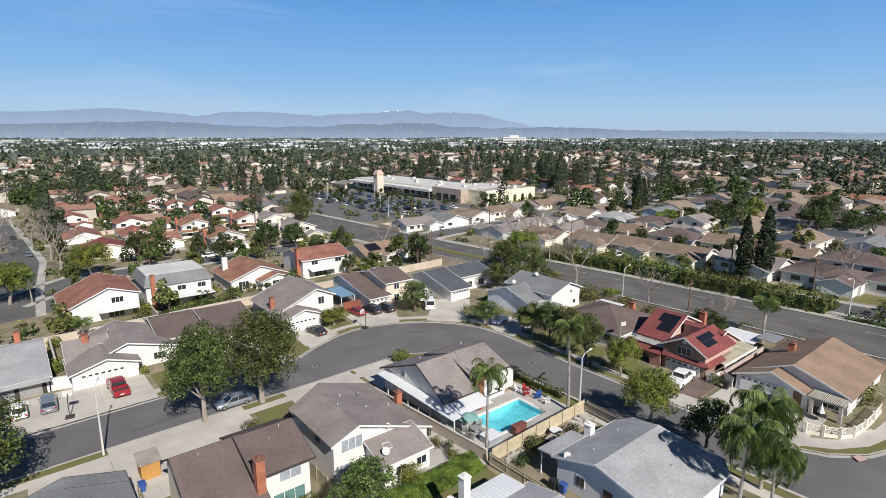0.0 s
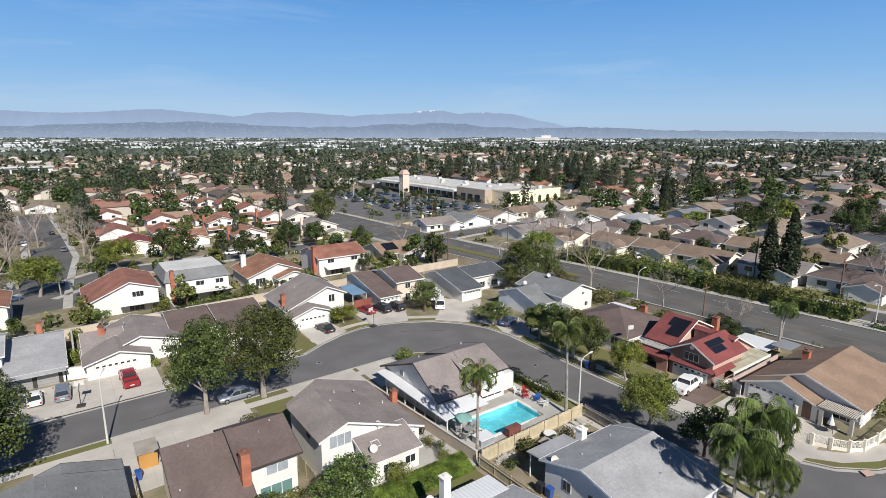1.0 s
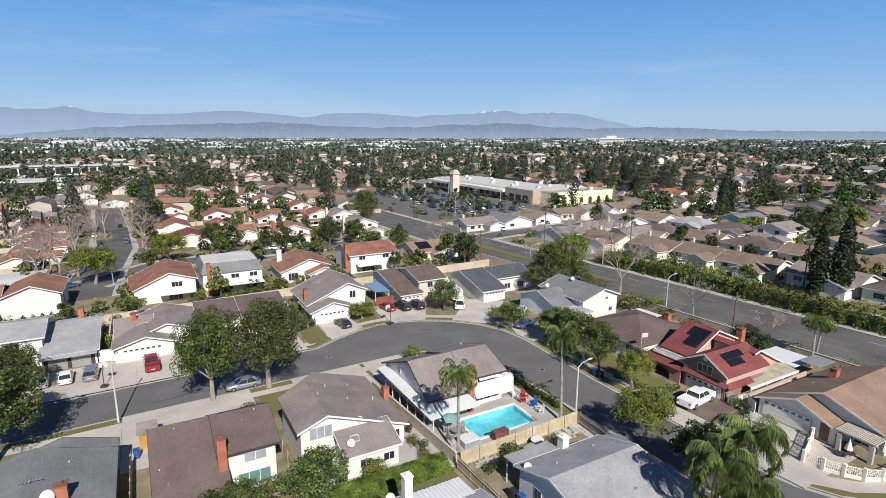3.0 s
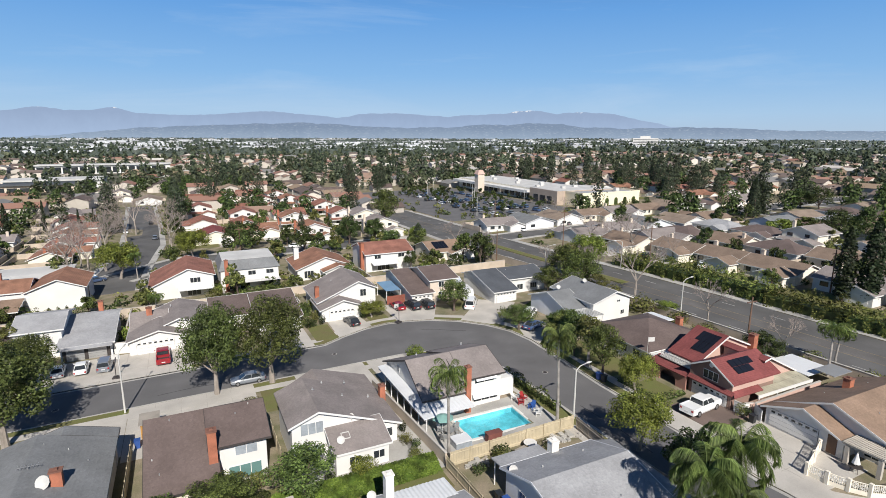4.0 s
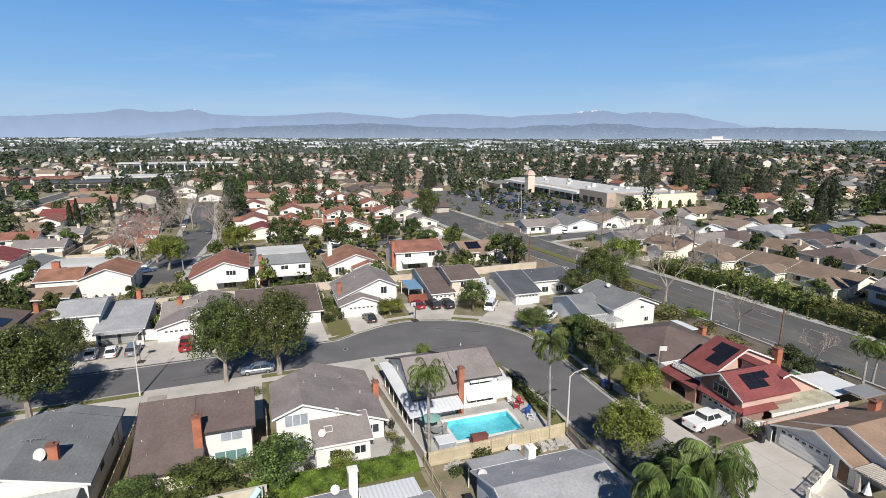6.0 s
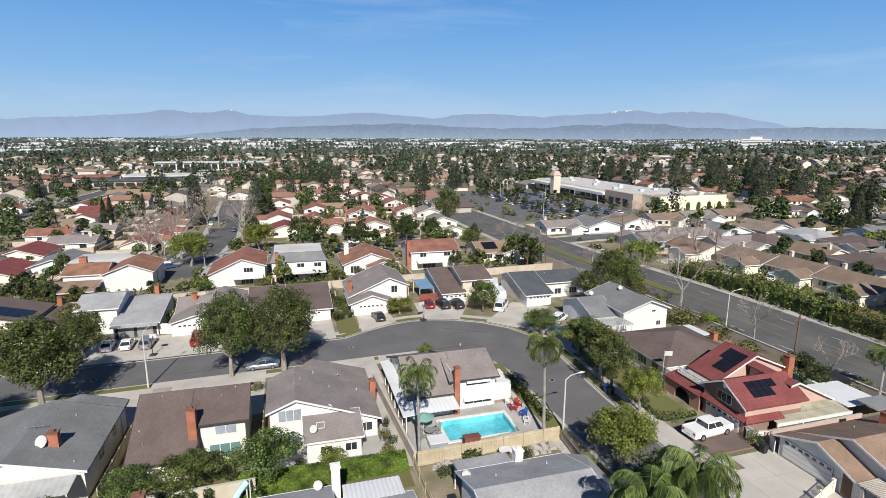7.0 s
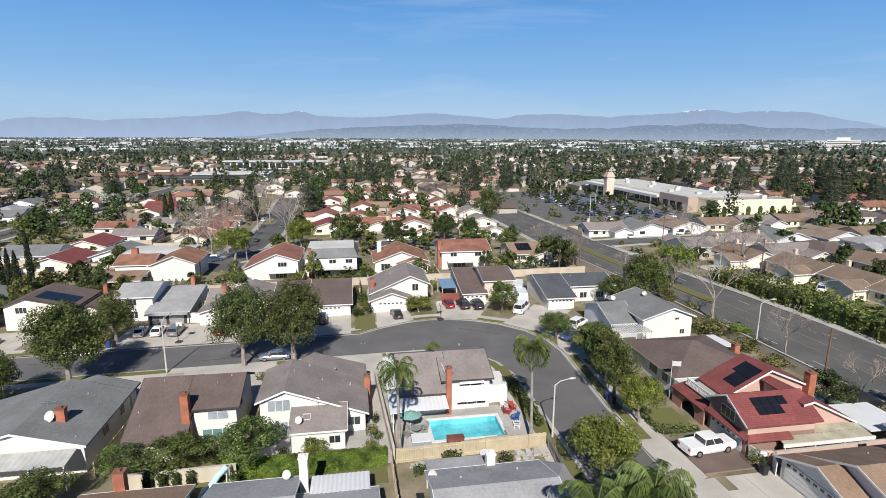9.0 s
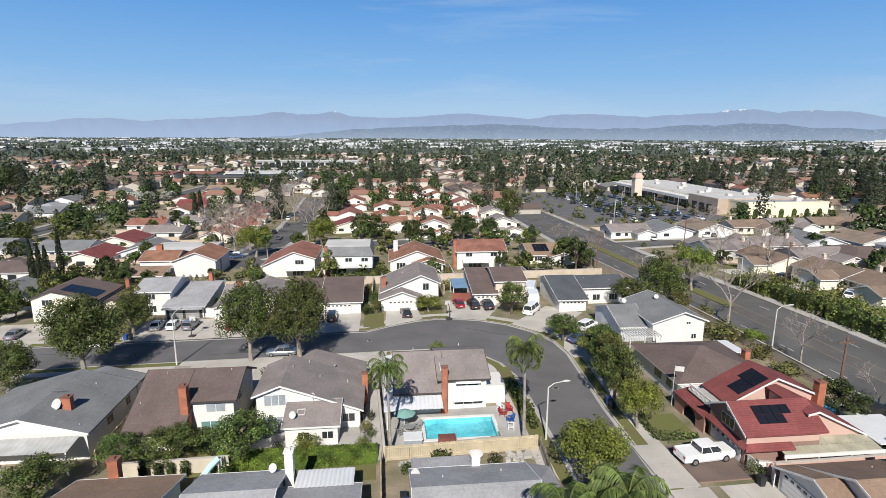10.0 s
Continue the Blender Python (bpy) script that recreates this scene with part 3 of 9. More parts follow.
# ---- houses ----
class House:
    """A house in plan coordinates; heights count from the ground at its middle."""

    def __init__(self, label, x, y, z=None, name="house", category="house", group="houses", plain=False):
        self.x, self.y, self.plain = x, y, plain
        self.e = thing(name, label, category, x, y, z, group)

    def add(self, name, b, mat, label="", parent=None, smooth=False):
        b.v = [(x - self.x, y - self.y, z) for x, y, z in b.v]
        return part(name, b, mat, parent or self.e, label, smooth)

    def body(self, axis, b0, b1, prof, roof, wall, over=0.45, thick=0.18, base=-0.6, fascia=TRIM, ends=(1, 1), rake=None):
        """A wing under a roof of any cross-section: prof is a list of (across, height)."""
        (a0, h0), (a1, h1) = prof[0], prof[1]
        (c0, k0), (c1, k1) = prof[-1], prof[-2]
        s0, s1 = (h1 - h0) / (a1 - a0), (k1 - k0) / (c1 - c0)
        top = [(a0 - over, h0 - s0 * over)] + list(prof[1:-1]) + [(c0 + over, k0 + s1 * over)]
        b = B().extrude([(a0, base)] + [(a, z - thick - 0.02) for a, z in prof] + [(c0, base)], axis, b0, b1)
        self.add("wall", b, wall)
        e0, e1 = b0 - over * ends[0], b1 + over * ends[1]
        b = B()
        for (p, z), (q, w) in zip(top, top[1:]):
            b.extrude([(p, z), (q, w), (q, w - thick), (p, z - thick)], axis, e0, e1)
        self.add("roof", b, roof)
        if rake:
            b = B()
            for (p, z), (q, w) in zip(top, top[1:]):
                b.extrude([(p, z + 0.02), (q, w + 0.02), (q, w - thick - 0.02), (p, z - thick - 0.02)], axis, e0 - 0.05, e0 - 0.002)
            self.add("rake_board", b, rake)
        elif fascia:
            q = 0.05
            edge = [(a, z) for a, z in top]
            wide = [(top[0][0] - q, top[0][1])] + [(a, z) for a, z in top[1:-1]] + [(top[-1][0] + q, top[-1][1])]
            loops = []
            for line, f0, f1 in ((edge, e0, e1), (wide, e0 - q, e1 + q)):
                ring = [(a, f0, z) for a, z in line] + [(a, f1, z) for a, z in reversed(line)]
                loops.append([(f, a, z) if axis == "x" else (a, f, z) for a, f, z in ring])
            b, n = B(), len(loops[0])
            b.v = [(x, y, z + d) for d in (0.02, -thick - 0.01) for ring in loops for x, y, z in ring]
            for i in range(n):
                j = (i + 1) % n
                b.f += [(i, j, n + j, n + i), (n + i, n + j, 3 * n + j, 3 * n + i), (2 * n + j, 2 * n + i, 3 * n + i, 3 * n + j), (j, i, 2 * n + i, 2 * n + j)]
            self.add("fascia", b, fascia)

    def hip(self, x0, x1, y0, y1, ze, zr, roof, wall, over=0.5, base=-0.6, fascia=TRIM):
        self.add("wall", B().box(x0, x1, y0, y1, base, ze - 0.05), wall)
        X0, X1, Y0, Y1 = x0 - over, x1 + over, y0 - over, y1 + over
        if X1 - X0 > Y1 - Y0:
            r = (Y1 - Y0) / 2
            a, c = (X0 + r, (Y0 + Y1) / 2, zr), (X1 - r, (Y0 + Y1) / 2, zr)
        else:
            r = (X1 - X0) / 2
            a, c = ((X0 + X1) / 2, Y0 + r, zr), ((X0 + X1) / 2, Y1 - r, zr)
        P = [(X0, Y0, ze), (X1, Y0, ze), (X1, Y1, ze), (X0, Y1, ze)]
        Q = [(x, y, z - 0.16) for x, y, z in P]
        b = B()
        if X1 - X0 > Y1 - Y0:
            for f in ((P[0], P[1], c, a), (P[1], P[2], c), (P[2], P[3], a, c), (P[3], P[0], a)):
                b.face(*f)
        else:
            for f in ((P[0], P[1], a), (P[1], P[2], c, a), (P[2], P[3], c), (P[3], P[0], a, c)):
                b.face(*f)
        b.face(*reversed(Q))
        self.add("roof", b, roof)
        b = B()
        for p, q, pl, ql in ((P[0], P[1], Q[0], Q[1]), (P[1], P[2], Q[1], Q[2]), (P[2], P[3], Q[2], Q[3]), (P[3], P[0], Q[3], Q[0])):
            b.face(p, q, ql, pl)
        self.add("fascia", b, fascia)

    def on(self, b, side, at, a0, a1, z0, z1, d0, d1):
        """A box that lies against the wall plane at; d counts outwards."""
        if side in "SN":
            s = -1 if side == "S" else 1
            y = sorted((at + s * d0, at + s * d1))
            b.box(a0, a1, y[0], y[1], z0, z1)
        else:
            s = -1 if side == "W" else 1
            x = sorted((at + s * d0, at + s * d1))
            b.box(x[0], x[1], a0, a1, z0, z1)
        return b

    def win(self, side, at, a, z, w, h, glass=None, mull=1, frame=None):
        f = 0.07
        a0, a1 = a - w / 2, a + w / 2
        o = self.add("window", self.on(B(), side, at, a0, a1, z, z + h, -0.1, 0.05), frame or TRIM)
        k = mull + 1 if not self.plain else 1
        for i in range(k):
            c0, c1 = a0 + f / 2 + (w - f) * i / k, a0 + f / 2 + (w - f) * (i + 1) / k
            self.add("pane", self.on(B(), side, at, c0 + f / 2, c1 - f / 2, z + f, z + h - f, 0.0, 0.062), glass or GLASS, parent=o)

    def garage(self, side, at, a0, a1, h=2.15, lights=True, mat=None):
        o = self.add("garage_door", self.on(B(), side, at, a0, a1, 0.0, h, -0.1, 0.04), DARK_TRIM if not self.plain else mat or GARAGE)
        if self.plain:
            return
        for i in range(4):
            self.add("panel", self.on(B(), side, at, a0 + 0.02, a1 - 0.02, 0.03 + h * i / 4, h * (i + 1) / 4, 0.0, 0.07), mat or GARAGE, parent=o)
        if lights:
            n = max(3, int((a1 - a0) / 0.75))
            for i in range(n):
                c = a0 + (a1 - a0) * (i + 0.5) / n
                self.add("pane", self.on(B(), side, at, c - 0.22, c + 0.22, h * 0.8, h * 0.92, 0.05, 0.085), GLASS, parent=o)

    def door(self, side, at, a, w=0.95, h=2.05, mat=None):
        self.add("door", self.on(B(), side, at, a - w / 2, a + w / 2, 0.0, h, 0.0, 0.05), mat or WOOD_BROWN)

    def chimney(self, x, y, w, d, z0, z1, mat):
        o = self.add("chimney", B().box(x - w / 2, x + w / 2, y - d / 2, y + d / 2, z0, z1), mat)
        b = B().box(x - w / 2 - 0.08, x + w / 2 + 0.08, y - d / 2 - 0.08, y + d / 2 + 0.08, z1 + 0.002, z1 + 0.1)
        b.box(x - 0.16, x + 0.16, y - 0.16, y + 0.16, z1 + 0.102, z1 + 0.26)
        self.add("chimney_cap", b, BRICK_CAP if mat is BRICK_RED else mat, parent=o)

    def corrugated(self, name, x0, x1, y0, y1, z0, z1, n, mat, label=""):
        """One folded metal sheet that falls from y1 to y0 (z1 to z0)."""
        b = B()
        for i in range(n + 1):
            x, d = x0 + (x1 - x0) * i / n, 0.05 * (i % 2)
            b.v += [(x, y0, z0 + d), (x, y1, z1 + d), (x, y1, z1 + d - 0.02), (x, y0, z0 + d - 0.02)]
        for i in range(n):
            p = 4 * i
            b.f += [(p + j, p + (j + 1) % 4, p + 4 + (j + 1) % 4, p + 4 + j) for j in range(4)]
        b.f += [(0, 3, 2, 1), (4 * n, 4 * n + 1, 4 * n + 2, 4 * n + 3)]
        self.add(name, b, mat, label)

    def pergola(self, x0, x1, y0, y1, z, n, along, mat, posts):
        """Slats on two beams and posts; along is the way the slats run."""
        for i in range(n):
            if along == "y":
                x = x0 + (x1 - x0) * i / (n - 1)
                self.add("slat", B().box(x - 0.06, x + 0.06, y0, y1, z, z + 0.14), mat)
            else:
                y = y0 + (y1 - y0) * i / (n - 1)
                self.add("slat", B().box(x0, x1, y - 0.04, y + 0.04, z, z + 0.14), mat)
        for k in (0.08, 0.9):
            if along == "y":
                y = y0 + (y1 - y0) * k
                self.add("beam", B().box(x0 - 0.15, x1 + 0.15, y - 0.05, y + 0.05, z - 0.21, z - 0.005), mat)
            else:
                x = x0 + (x1 - x0) * k
                self.add("beam", B().box(x - 0.06, x + 0.06, y0 - 0.15, y1 + 0.15, z - 0.21, z - 0.005), mat)
        for x, y, w in posts:
            self.add("post", B().box(x - w, x + w, y - w, y + w, -0.4, z - 0.212), mat)

    def vents(self, *spots):
        """Short vent pipes with a flashing collar, every third one painted white."""
        for i, (x, y, z) in enumerate(spots):
            o = self.add("roof_vent", B().tube([(x, y, z - 0.3), (x, y, z + 0.1)], 0.06, 6), ROOF_WHITE if i % 3 == 0 else METAL_GREY)
            self.add("collar", B().tube([(x, y, z - 0.16), (x, y, z - 0.08)], [0.16, 0.07], 8), METAL_GREY, parent=o)

    def dish(self, x, y, z, toward=(-0.4, -1, 0.6), r=0.42):
        d = Vector(toward).normalized()
        e = d.cross(Vector((0, 0, 1))).normalized()
        g = e.cross(d)
        b, c, n = B(), Vector((x, y, z + 0.55)), 12
        rings = []
        for rr, dd in ((0.02, 0.0), (r * 0.6, 0.05), (r, 0.13)):
            rings.append([tuple(c + d * dd + (e * math.cos(6.2832 * i / n) + g * math.sin(6.2832 * i / n)) * rr) for i in range(n)])
        for p, q in zip(rings, rings[1:]):
            for i in range(n):
                b.face(p[i], p[(i + 1) % n], q[(i + 1) % n], q[i])
        b.tube([(x, y, z - 0.2), tuple(c)], 0.035, 5)
        self.add("satellite_dish", b, ROOF_WHITE)

    def solar(self, x0, x1, y0, y1, plane, nx, ny, skip=()):
        """Panels on a roof plane; plane(x, y) gives its height."""
        for i in range(nx):
            for j in range(ny):
                if (i, j) in skip:
                    continue
                a, c = x0 + (x1 - x0) * i / nx + 0.03, x0 + (x1 - x0) * (i + 1) / nx - 0.03
                d, e = y0 + (y1 - y0) * j / ny + 0.03, y0 + (y1 - y0) * (j + 1) / ny - 0.03
                self.add("solar_panel", B().slab([(x, y, plane(x, y) + 0.12) for x, y in ((a, d), (c, d), (c, e), (a, e))], 0.05), SOLAR)


def plane_x(a, za, slope):
    return lambda x, y: za + (x - a) * slope


def plane_y(a, za, slope):
    return lambda x, y: za + (y - a) * slope


# grey-roofed bungalow at the near kerb
h = House("single-storey house with a grey shingle roof and brick chimney", -3, 49, 0.0)
h.body("y", 42.2, 53.9, [(-9.6, 2.6), (-1.7, 4.7), (4.6, 2.92)], ROOF_GREY, STUCCO, rake=TRIM, base=-1.6)
h.body("y", 54.36, 55.9, [(-3.4, 3.1), (0.2, 4.16), (4.6, 2.92)], ROOF_GREY, STUCCO, fascia=DARK_TRIM, ends=(0, 1), base=-1.6)
h.garage("N", 55.9, -2.2, 3.2, h=2.0)
h.chimney(1.25, 45.5, 0.9, 0.7, 2.8, 5.25, BRICK_RED)
h.dish(0.3, 45.2, 4.0, r=0.62)
h.vents((1.2, 51.5, 3.95), (3.0, 49.5, 3.4), (-4.5, 48, 3.95), (3.6, 43.0, 3.2), (-0.9, 52.4, 4.5), (-3.2, 44.6, 4.3))
h.win("E", 4.6, 47.0, 1.0, 1.5, 1.1)
h.win("E", 4.6, 51.5, 1.0, 1.2, 1.1)
h.corrugated("patio_cover", -5.6, 4.2, 39.0, 41.7, 2.32, 2.6, 34, material("dull_patio_panel", (0.46, 0.46, 0.445), 0.6, scale=2, amount=0.2), "corrugated grey patio cover")
for x in (-5.5, -2.2, 1.0, 4.1):
    h.add("patio_post", B().box(x - 0.06, x + 0.06, 39.1, 39.22, -0.9, 2.26), TRIM)

# dark brown two-storey house, long roof on one half
h = House("two-storey white house with a dark brown roof and tall brick chimney", 13.5, 50)
h.body("x", 8.3, 13.9, [(42.6, 2.75), (50.6, 6.3), (54.2, 4.2)], ROOF_DARKBROWN, STUCCO_CREAM, fascia=DARK_TRIM)
h.body("x", 13.92, 18.95, [(45.3, 4.85), (50.05, 6.5), (54.2, 4.5)], ROOF_DARKBROWN, STUCCO, fascia=DARK_TRIM)
h.chimney(13.9, 44.7, 0.82, 0.9, 0, 6.75, BRICK_RED)
h.win("S", 45.3, 17.0, 3.15, 2.2, 1.05, GLASS_PALE, mull=1)
h.win("S", 45.3, 16.8, 0.5, 3.2, 1.6, GLASS_GREEN, mull=2)
h.win("E", 18.95, 48, 3.4, 1.2, 1.1)
h.vents((8.6, 46.0, 4.3), (10.2, 50.0, 6.1), (16.4, 48.6, 6.05), (17.8, 49.6, 6.4), (9.2, 44.4, 3.6))

# white two-storey house with a long side slope and a lean-to
h = House("white two-storey house with a brown saltbox roof", 27, 51)
h.body("y", 45.2, 53.6, [(21.5, 4.95), (24.3, 6.05), (33.2, 2.75)], ROOF_BROWN, STUCCO, ends=(1, 0.3), rake=TRIM)
h.body("y", 53.9, 58.2, [(23.0, 2.75), (26.6, 4.75), (33.2, 2.7)], ROOF_BROWN, STUCCO, fascia=None, ends=(0.3, 1))
h.body("x", 25.2, 30.9, [(41.7, 2.75), (44.9, 3.75), (45.18, 3.8)], ROOF_BROWN, STUCCO, over=0.3)
h.chimney(33.6, 51.5, 0.7, 0.8, 0, 4.1, BRICK_RED)
h.win("S", 45.2, 23.6, 3.4, 2.5, 1.4, GLASS_PALE, mull=2)
h.win("S", 45.2, 23.3, 0.2, 2.4, 1.9, GLASS_PALE, mull=2)
h.win("S", 45.2, 31.9, 1.0, 1.5, 1.1)
h.win("S", 41.7, 27.2, 1.0, 1.3, 0.95)
h.win("S", 41.7, 29.8, 1.0, 1.3, 0.95)
h.win("W", 25.2, 43.0, 1.0, 1.3, 1.1)
h.win("W", 21.5, 48.6, 3.4, 1.1, 1.0)
h.dish(26.0, 42.6, 3.0)
h.dish(27.9, 45.1, 4.0, r=0.3)
h.vents((26.5, 53.0, 5.4), (28.2, 50.0, 4.8), (29.6, 54.2, 4.3), (31.5, 50.5, 3.7), (24.9, 50.5, 6.0))
b = B()
for q in ((26.3, 27.2, 43.1, 43.16), (26.3, 27.2, 43.9, 43.96), (26.3, 26.36, 43.1, 43.96), (27.14, 27.2, 43.1, 43.96)):
    b.slab([(x, y, 2.75 + (y - 41.7) * 0.3125 + 0.08) for x, y in ((q[0], q[2]), (q[1], q[2]), (q[1], q[3]), (q[0], q[3]))], 0.06)
h.add("skylight", b, ROOF_WHITE)

# pool house: long slope over the patio and a two-storey half
h = House("white two-storey house with a brown roof beside a pool", 43.5, 53)
h.body("x", 37.6, 43.0, [(47.4, 3.25), (52.5, 6.15), (60.6, 2.85)], ROOF_BROWN, STUCCO, fascia=DARK_TRIM)
h.body("x", 43.02, 48.75, [(48.05, 4.4), (52.8, 6.05), (57.4, 4.5)], ROOF_BROWN, STUCCO, fascia=DARK_TRIM)
h.chimney(43.4, 47.15, 0.66, 0.66, 0, 6.2, BRICK_RED)
h.add("wall_strip", B().box(43.02, 43.1, 48.6, 52.4, 5.0, 5.3), TRIM)
h.add("porch", B().box(48.77, 51.4, 49.0, 53.0, -0.5, 2.6), STUCCO)
h.win("S", 48.05, 46.3, 3.2, 2.9, 0.95, mull=1)
h.win("S", 48.05, 46.5, 0.7, 3.6, 1.15, mull=2)
for z, w in ((3.8, 3.1), (1.4, 3.8)):
    b = B()
    b.slab([(46.4 - w / 2, 48.03, z + 0.55), (46.4 + w / 2, 48.03, z + 0.55), (46.4 + w / 2, 47.4, z), (46.4 - w / 2, 47.4, z)], 0.03)
    h.add("awning", b, METAL_WHITE, "white fabric window awning")
h.win("W", 37.6, 56.0, 3.0, 0.9, 0.8)
h.win("W", 37.6, 57.5, 1.0, 1.0, 1.0)
h.corrugated("patio_cover", 37.0, 43.0, 44.4, 47.36, 2.25, 2.65, 24, METAL_WHITE, "corrugated white patio cover")
for i in range(7):
    h.add("porch_post", B().box(36.3, 36.42, 44.0 + i * 2.3, 44.12 + i * 2.3, -0.4, 2.36), TRIM)
h.add("porch_roof", B().slab([(36.0, 43.9, 2.48), (37.55, 43.9, 2.6), (37.55, 60.0, 2.6), (36.0, 60.0, 2.48)], 0.1), METAL_WHITE, "flat white side porch roof")
h.vents((46, 54.0, 6.4), (40, 55.5, 5.4))

# pale grey house next to the pool fence
h = House("single-storey house with a pale grey shingle roof", 46, 26)
h.body("x", 38.8, 49.4, [(19.4, 2.75), (26.4, 4.4), (31.0, 2.9)], ROOF_PALE, STUCCO_GREY, ends=(1, 0), fascia=STUCCO_GREY)
b = B()
for tri in (((49.3, 26.4, 4.4), (49.3, 18.95, 2.64), (51.6, 20.4, 2.6)), ((49.3, 26.4, 4.4), (51.6, 20.4, 2.6), (51.6, 30.6, 2.72)), ((49.3, 26.4, 4.4), (51.6, 30.6, 2.72), (49.3, 31.45, 2.75))):
    b.face(*tri)
h.add("hip_roof", b, ROOF_PALE)
h.add("side_wall", B().box(49.42, 51.0, 20.5, 30.6, -0.6, 2.5), STUCCO_GREY)
h.add("patio_cover", B().slab([(38.6, 31.5, 2.66), (44.2, 31.5, 2.66), (44.2, 33.5, 2.5), (38.6, 33.5, 2.5)], 0.12), ROOF_PALE, "flat grey patio cover")
h.chimney(44.6, 31.5, 0.8, 0.8, 0, 3.9, BRICK_WHITE)
h.dish(38.9, 30.0, 2.7)
h.vents((46.6, 29.4, 3.5), (47.8, 24.4, 4.0), (45.0, 22.5, 3.55), (41.2, 28.6, 3.75))
h.win("W", 38.8, 28.2, 0.9, 1.0, 1.1, mull=1)
h.win("W", 38.8, 22.6, 0.6, 1.6, 1.4, mull=2)
h.door("W", 38.8, 25.2)
for x in (38.8, 41.4, 44.0):
    h.add("patio_post", B().box(x - 0.05, x + 0.05, 33.0, 33.1, -0.3, 2.32), TRIM)

# the two houses behind the hedge and the one with a blue pool
h = House("single-storey house with a pale grey roof behind a hedge", 23.5, 27)
h.body("x", 19.8, 26.6, [(20, 2.7), (28.0, 4.4), (32.6, 2.9)], ROOF_PALE, STUCCO)
h.body("x", 26.64, 33.6, [(20, 2.4), (27, 3.4), (30.2, 2.7)], ROOF_PALE, STUCCO)
h.chimney(27.4, 32.2, 0.75, 0.75, 0, 5.2, BRICK_WHITE)
h.dish(25.9, 32.4, 2.9)
h.corrugated("patio_cover", 28.0, 33.3, 30.25, 33.2, 2.72, 2.5, 26, METAL_WHITE, "corrugated white metal patio cover")
for x in (28.1, 30.6, 33.1):
    h.add("patio_post", B().box(x - 0.05, x + 0.05, 33.0, 33.1, -0.3, 2.46), TRIM)
h = House("single-storey house with a brown roof beside a pool", 13, 27)
h.body("x", 8.6, 17.2, [(20, 2.7), (28.0, 4.2), (33.2, 2.8)], ROOF_TAN, STUCCO)
h.chimney(11.3, 34.0, 0.9, 0.8, 0, 4.4, BRICK_RED)
h = House("single-storey house with a brown roof among shrubs", -6, 26)
h.body("x", -14, 3, [(18, 2.7), (25.0, 4.4), (31.0, 2.7)], ROOF_BROWN, STUCCO_CREAM)

# ---- far side of the street, from west to east ----
h = House("cream two-storey house with a brown roof and solar panels", -25.5, 98)
h.body("y", 93.4, 103.5, [(-31.3, 4.8), (-27.6, 6.25), (-19.4, 4.3)], ROOF_DARKBROWN, STUCCO_CREAM, fascia=DARK_TRIM)
h.body("y", 95.0, 105, [(-19.38, 3.3), (-17.6, 3.9), (-15.2, 2.8)], ROOF_DARKBROWN, STUCCO_CREAM, fascia=DARK_TRIM)
h.solar(-26.4, -20.0, 94.4, 98.6, plane_x(-27.6, 6.25, -1.95 / 8.2), 4, 2)
h.win("S", 93.4, -28.4, 3.2, 2.0, 1.2, mull=2)
h.win("S", 93.4, -24.0, 0.6, 1.8, 1.4, mull=2)
h.garage("S", 93.4, -31.0, -26.4, lights=False)
h.chimney(-18.2, 104, 0.8, 0.7, 2.5, 5.4, BRICK_RED)

h = House("white two-storey house with a grey roof and garage wing", -5.5, 99)
h.body("x", -12.6, -6.2, [(94.6, 5.0), (100, 6.3), (105.5, 5.0)], ROOF_PALE, STUCCO)
h.body("x", -6.16, 1.0, [(91.4, 2.75), (103.5, 4.4), (106, 3.8)], ROOF_PALE, STUCCO_GREY)
# a dark sheet stands in for the shade under the carport roof
h.add("carport_back", B().box(-5.9, 0.7, 91.3, 91.38, -0.5, 2.6), DARK_TRIM, "deep shade under a carport")
h.garage("S", 91.3, -5.4, -2.9, lights=False, mat=METAL_GREY)
h.garage("S", 91.3, -2.4, 0.2, lights=False, mat=METAL_GREY)
h.add("carport_roof", B().slab([(-6.3, 89.9, 2.55), (1.2, 89.9, 2.55), (1.2, 91.28, 2.74), (-6.3, 91.28, 2.74)], 0.14), ROOF_PALE)
h.win("S", 94.6, -10.0, 3.2, 1.9, 1.2, mull=2)
h.win("S", 94.6, -10.0, 0.6, 2.0, 1.4, mull=2)
h.chimney(-1.8, 106.2, 0.8, 0.8, 0, 5.6, BRICK_RED)

h = House("white single-storey house with a brown roof and garage gable", 10, 96)
h.body("y", 89.2, 96, [(3.6, 2.6), (8.0, 3.9), (12.0, 2.6)], ROOF_BROWN, STUCCO)
h.body("y", 92.0, 104, [(6.8, 3.0), (11.2, 4.7), (18.5, 2.6)], ROOF_BROWN, STUCCO)
h.body("x", 3.8, 9.0, [(94, 2.6), (99, 4.5), (104, 2.6)], ROOF_BROWN, STUCCO)
h.garage("S", 89.2, 4.6, 10.2)
h.chimney(6.4, 98, 0.9, 0.7, 3.0, 5.3, BRICK_RED)
h.win("S", 92.0, 15.5, 0.9, 1.8, 1.2, mull=2)
h.vents((9.8, 100, 4.8), (14, 98, 4.2))

h = House("white single-storey house with a dark brown roof", 26.5, 97)
h.body("x", 23.8, 31.4, [(89.8, 2.7), (101.5, 4.7), (106, 3.2)], ROOF_DARKBROWN, STUCCO)
h.body("x", 16.5, 23.76, [(95, 2.7), (102.5, 4.3), (108, 2.8)], ROOF_DARKBROWN, STUCCO)
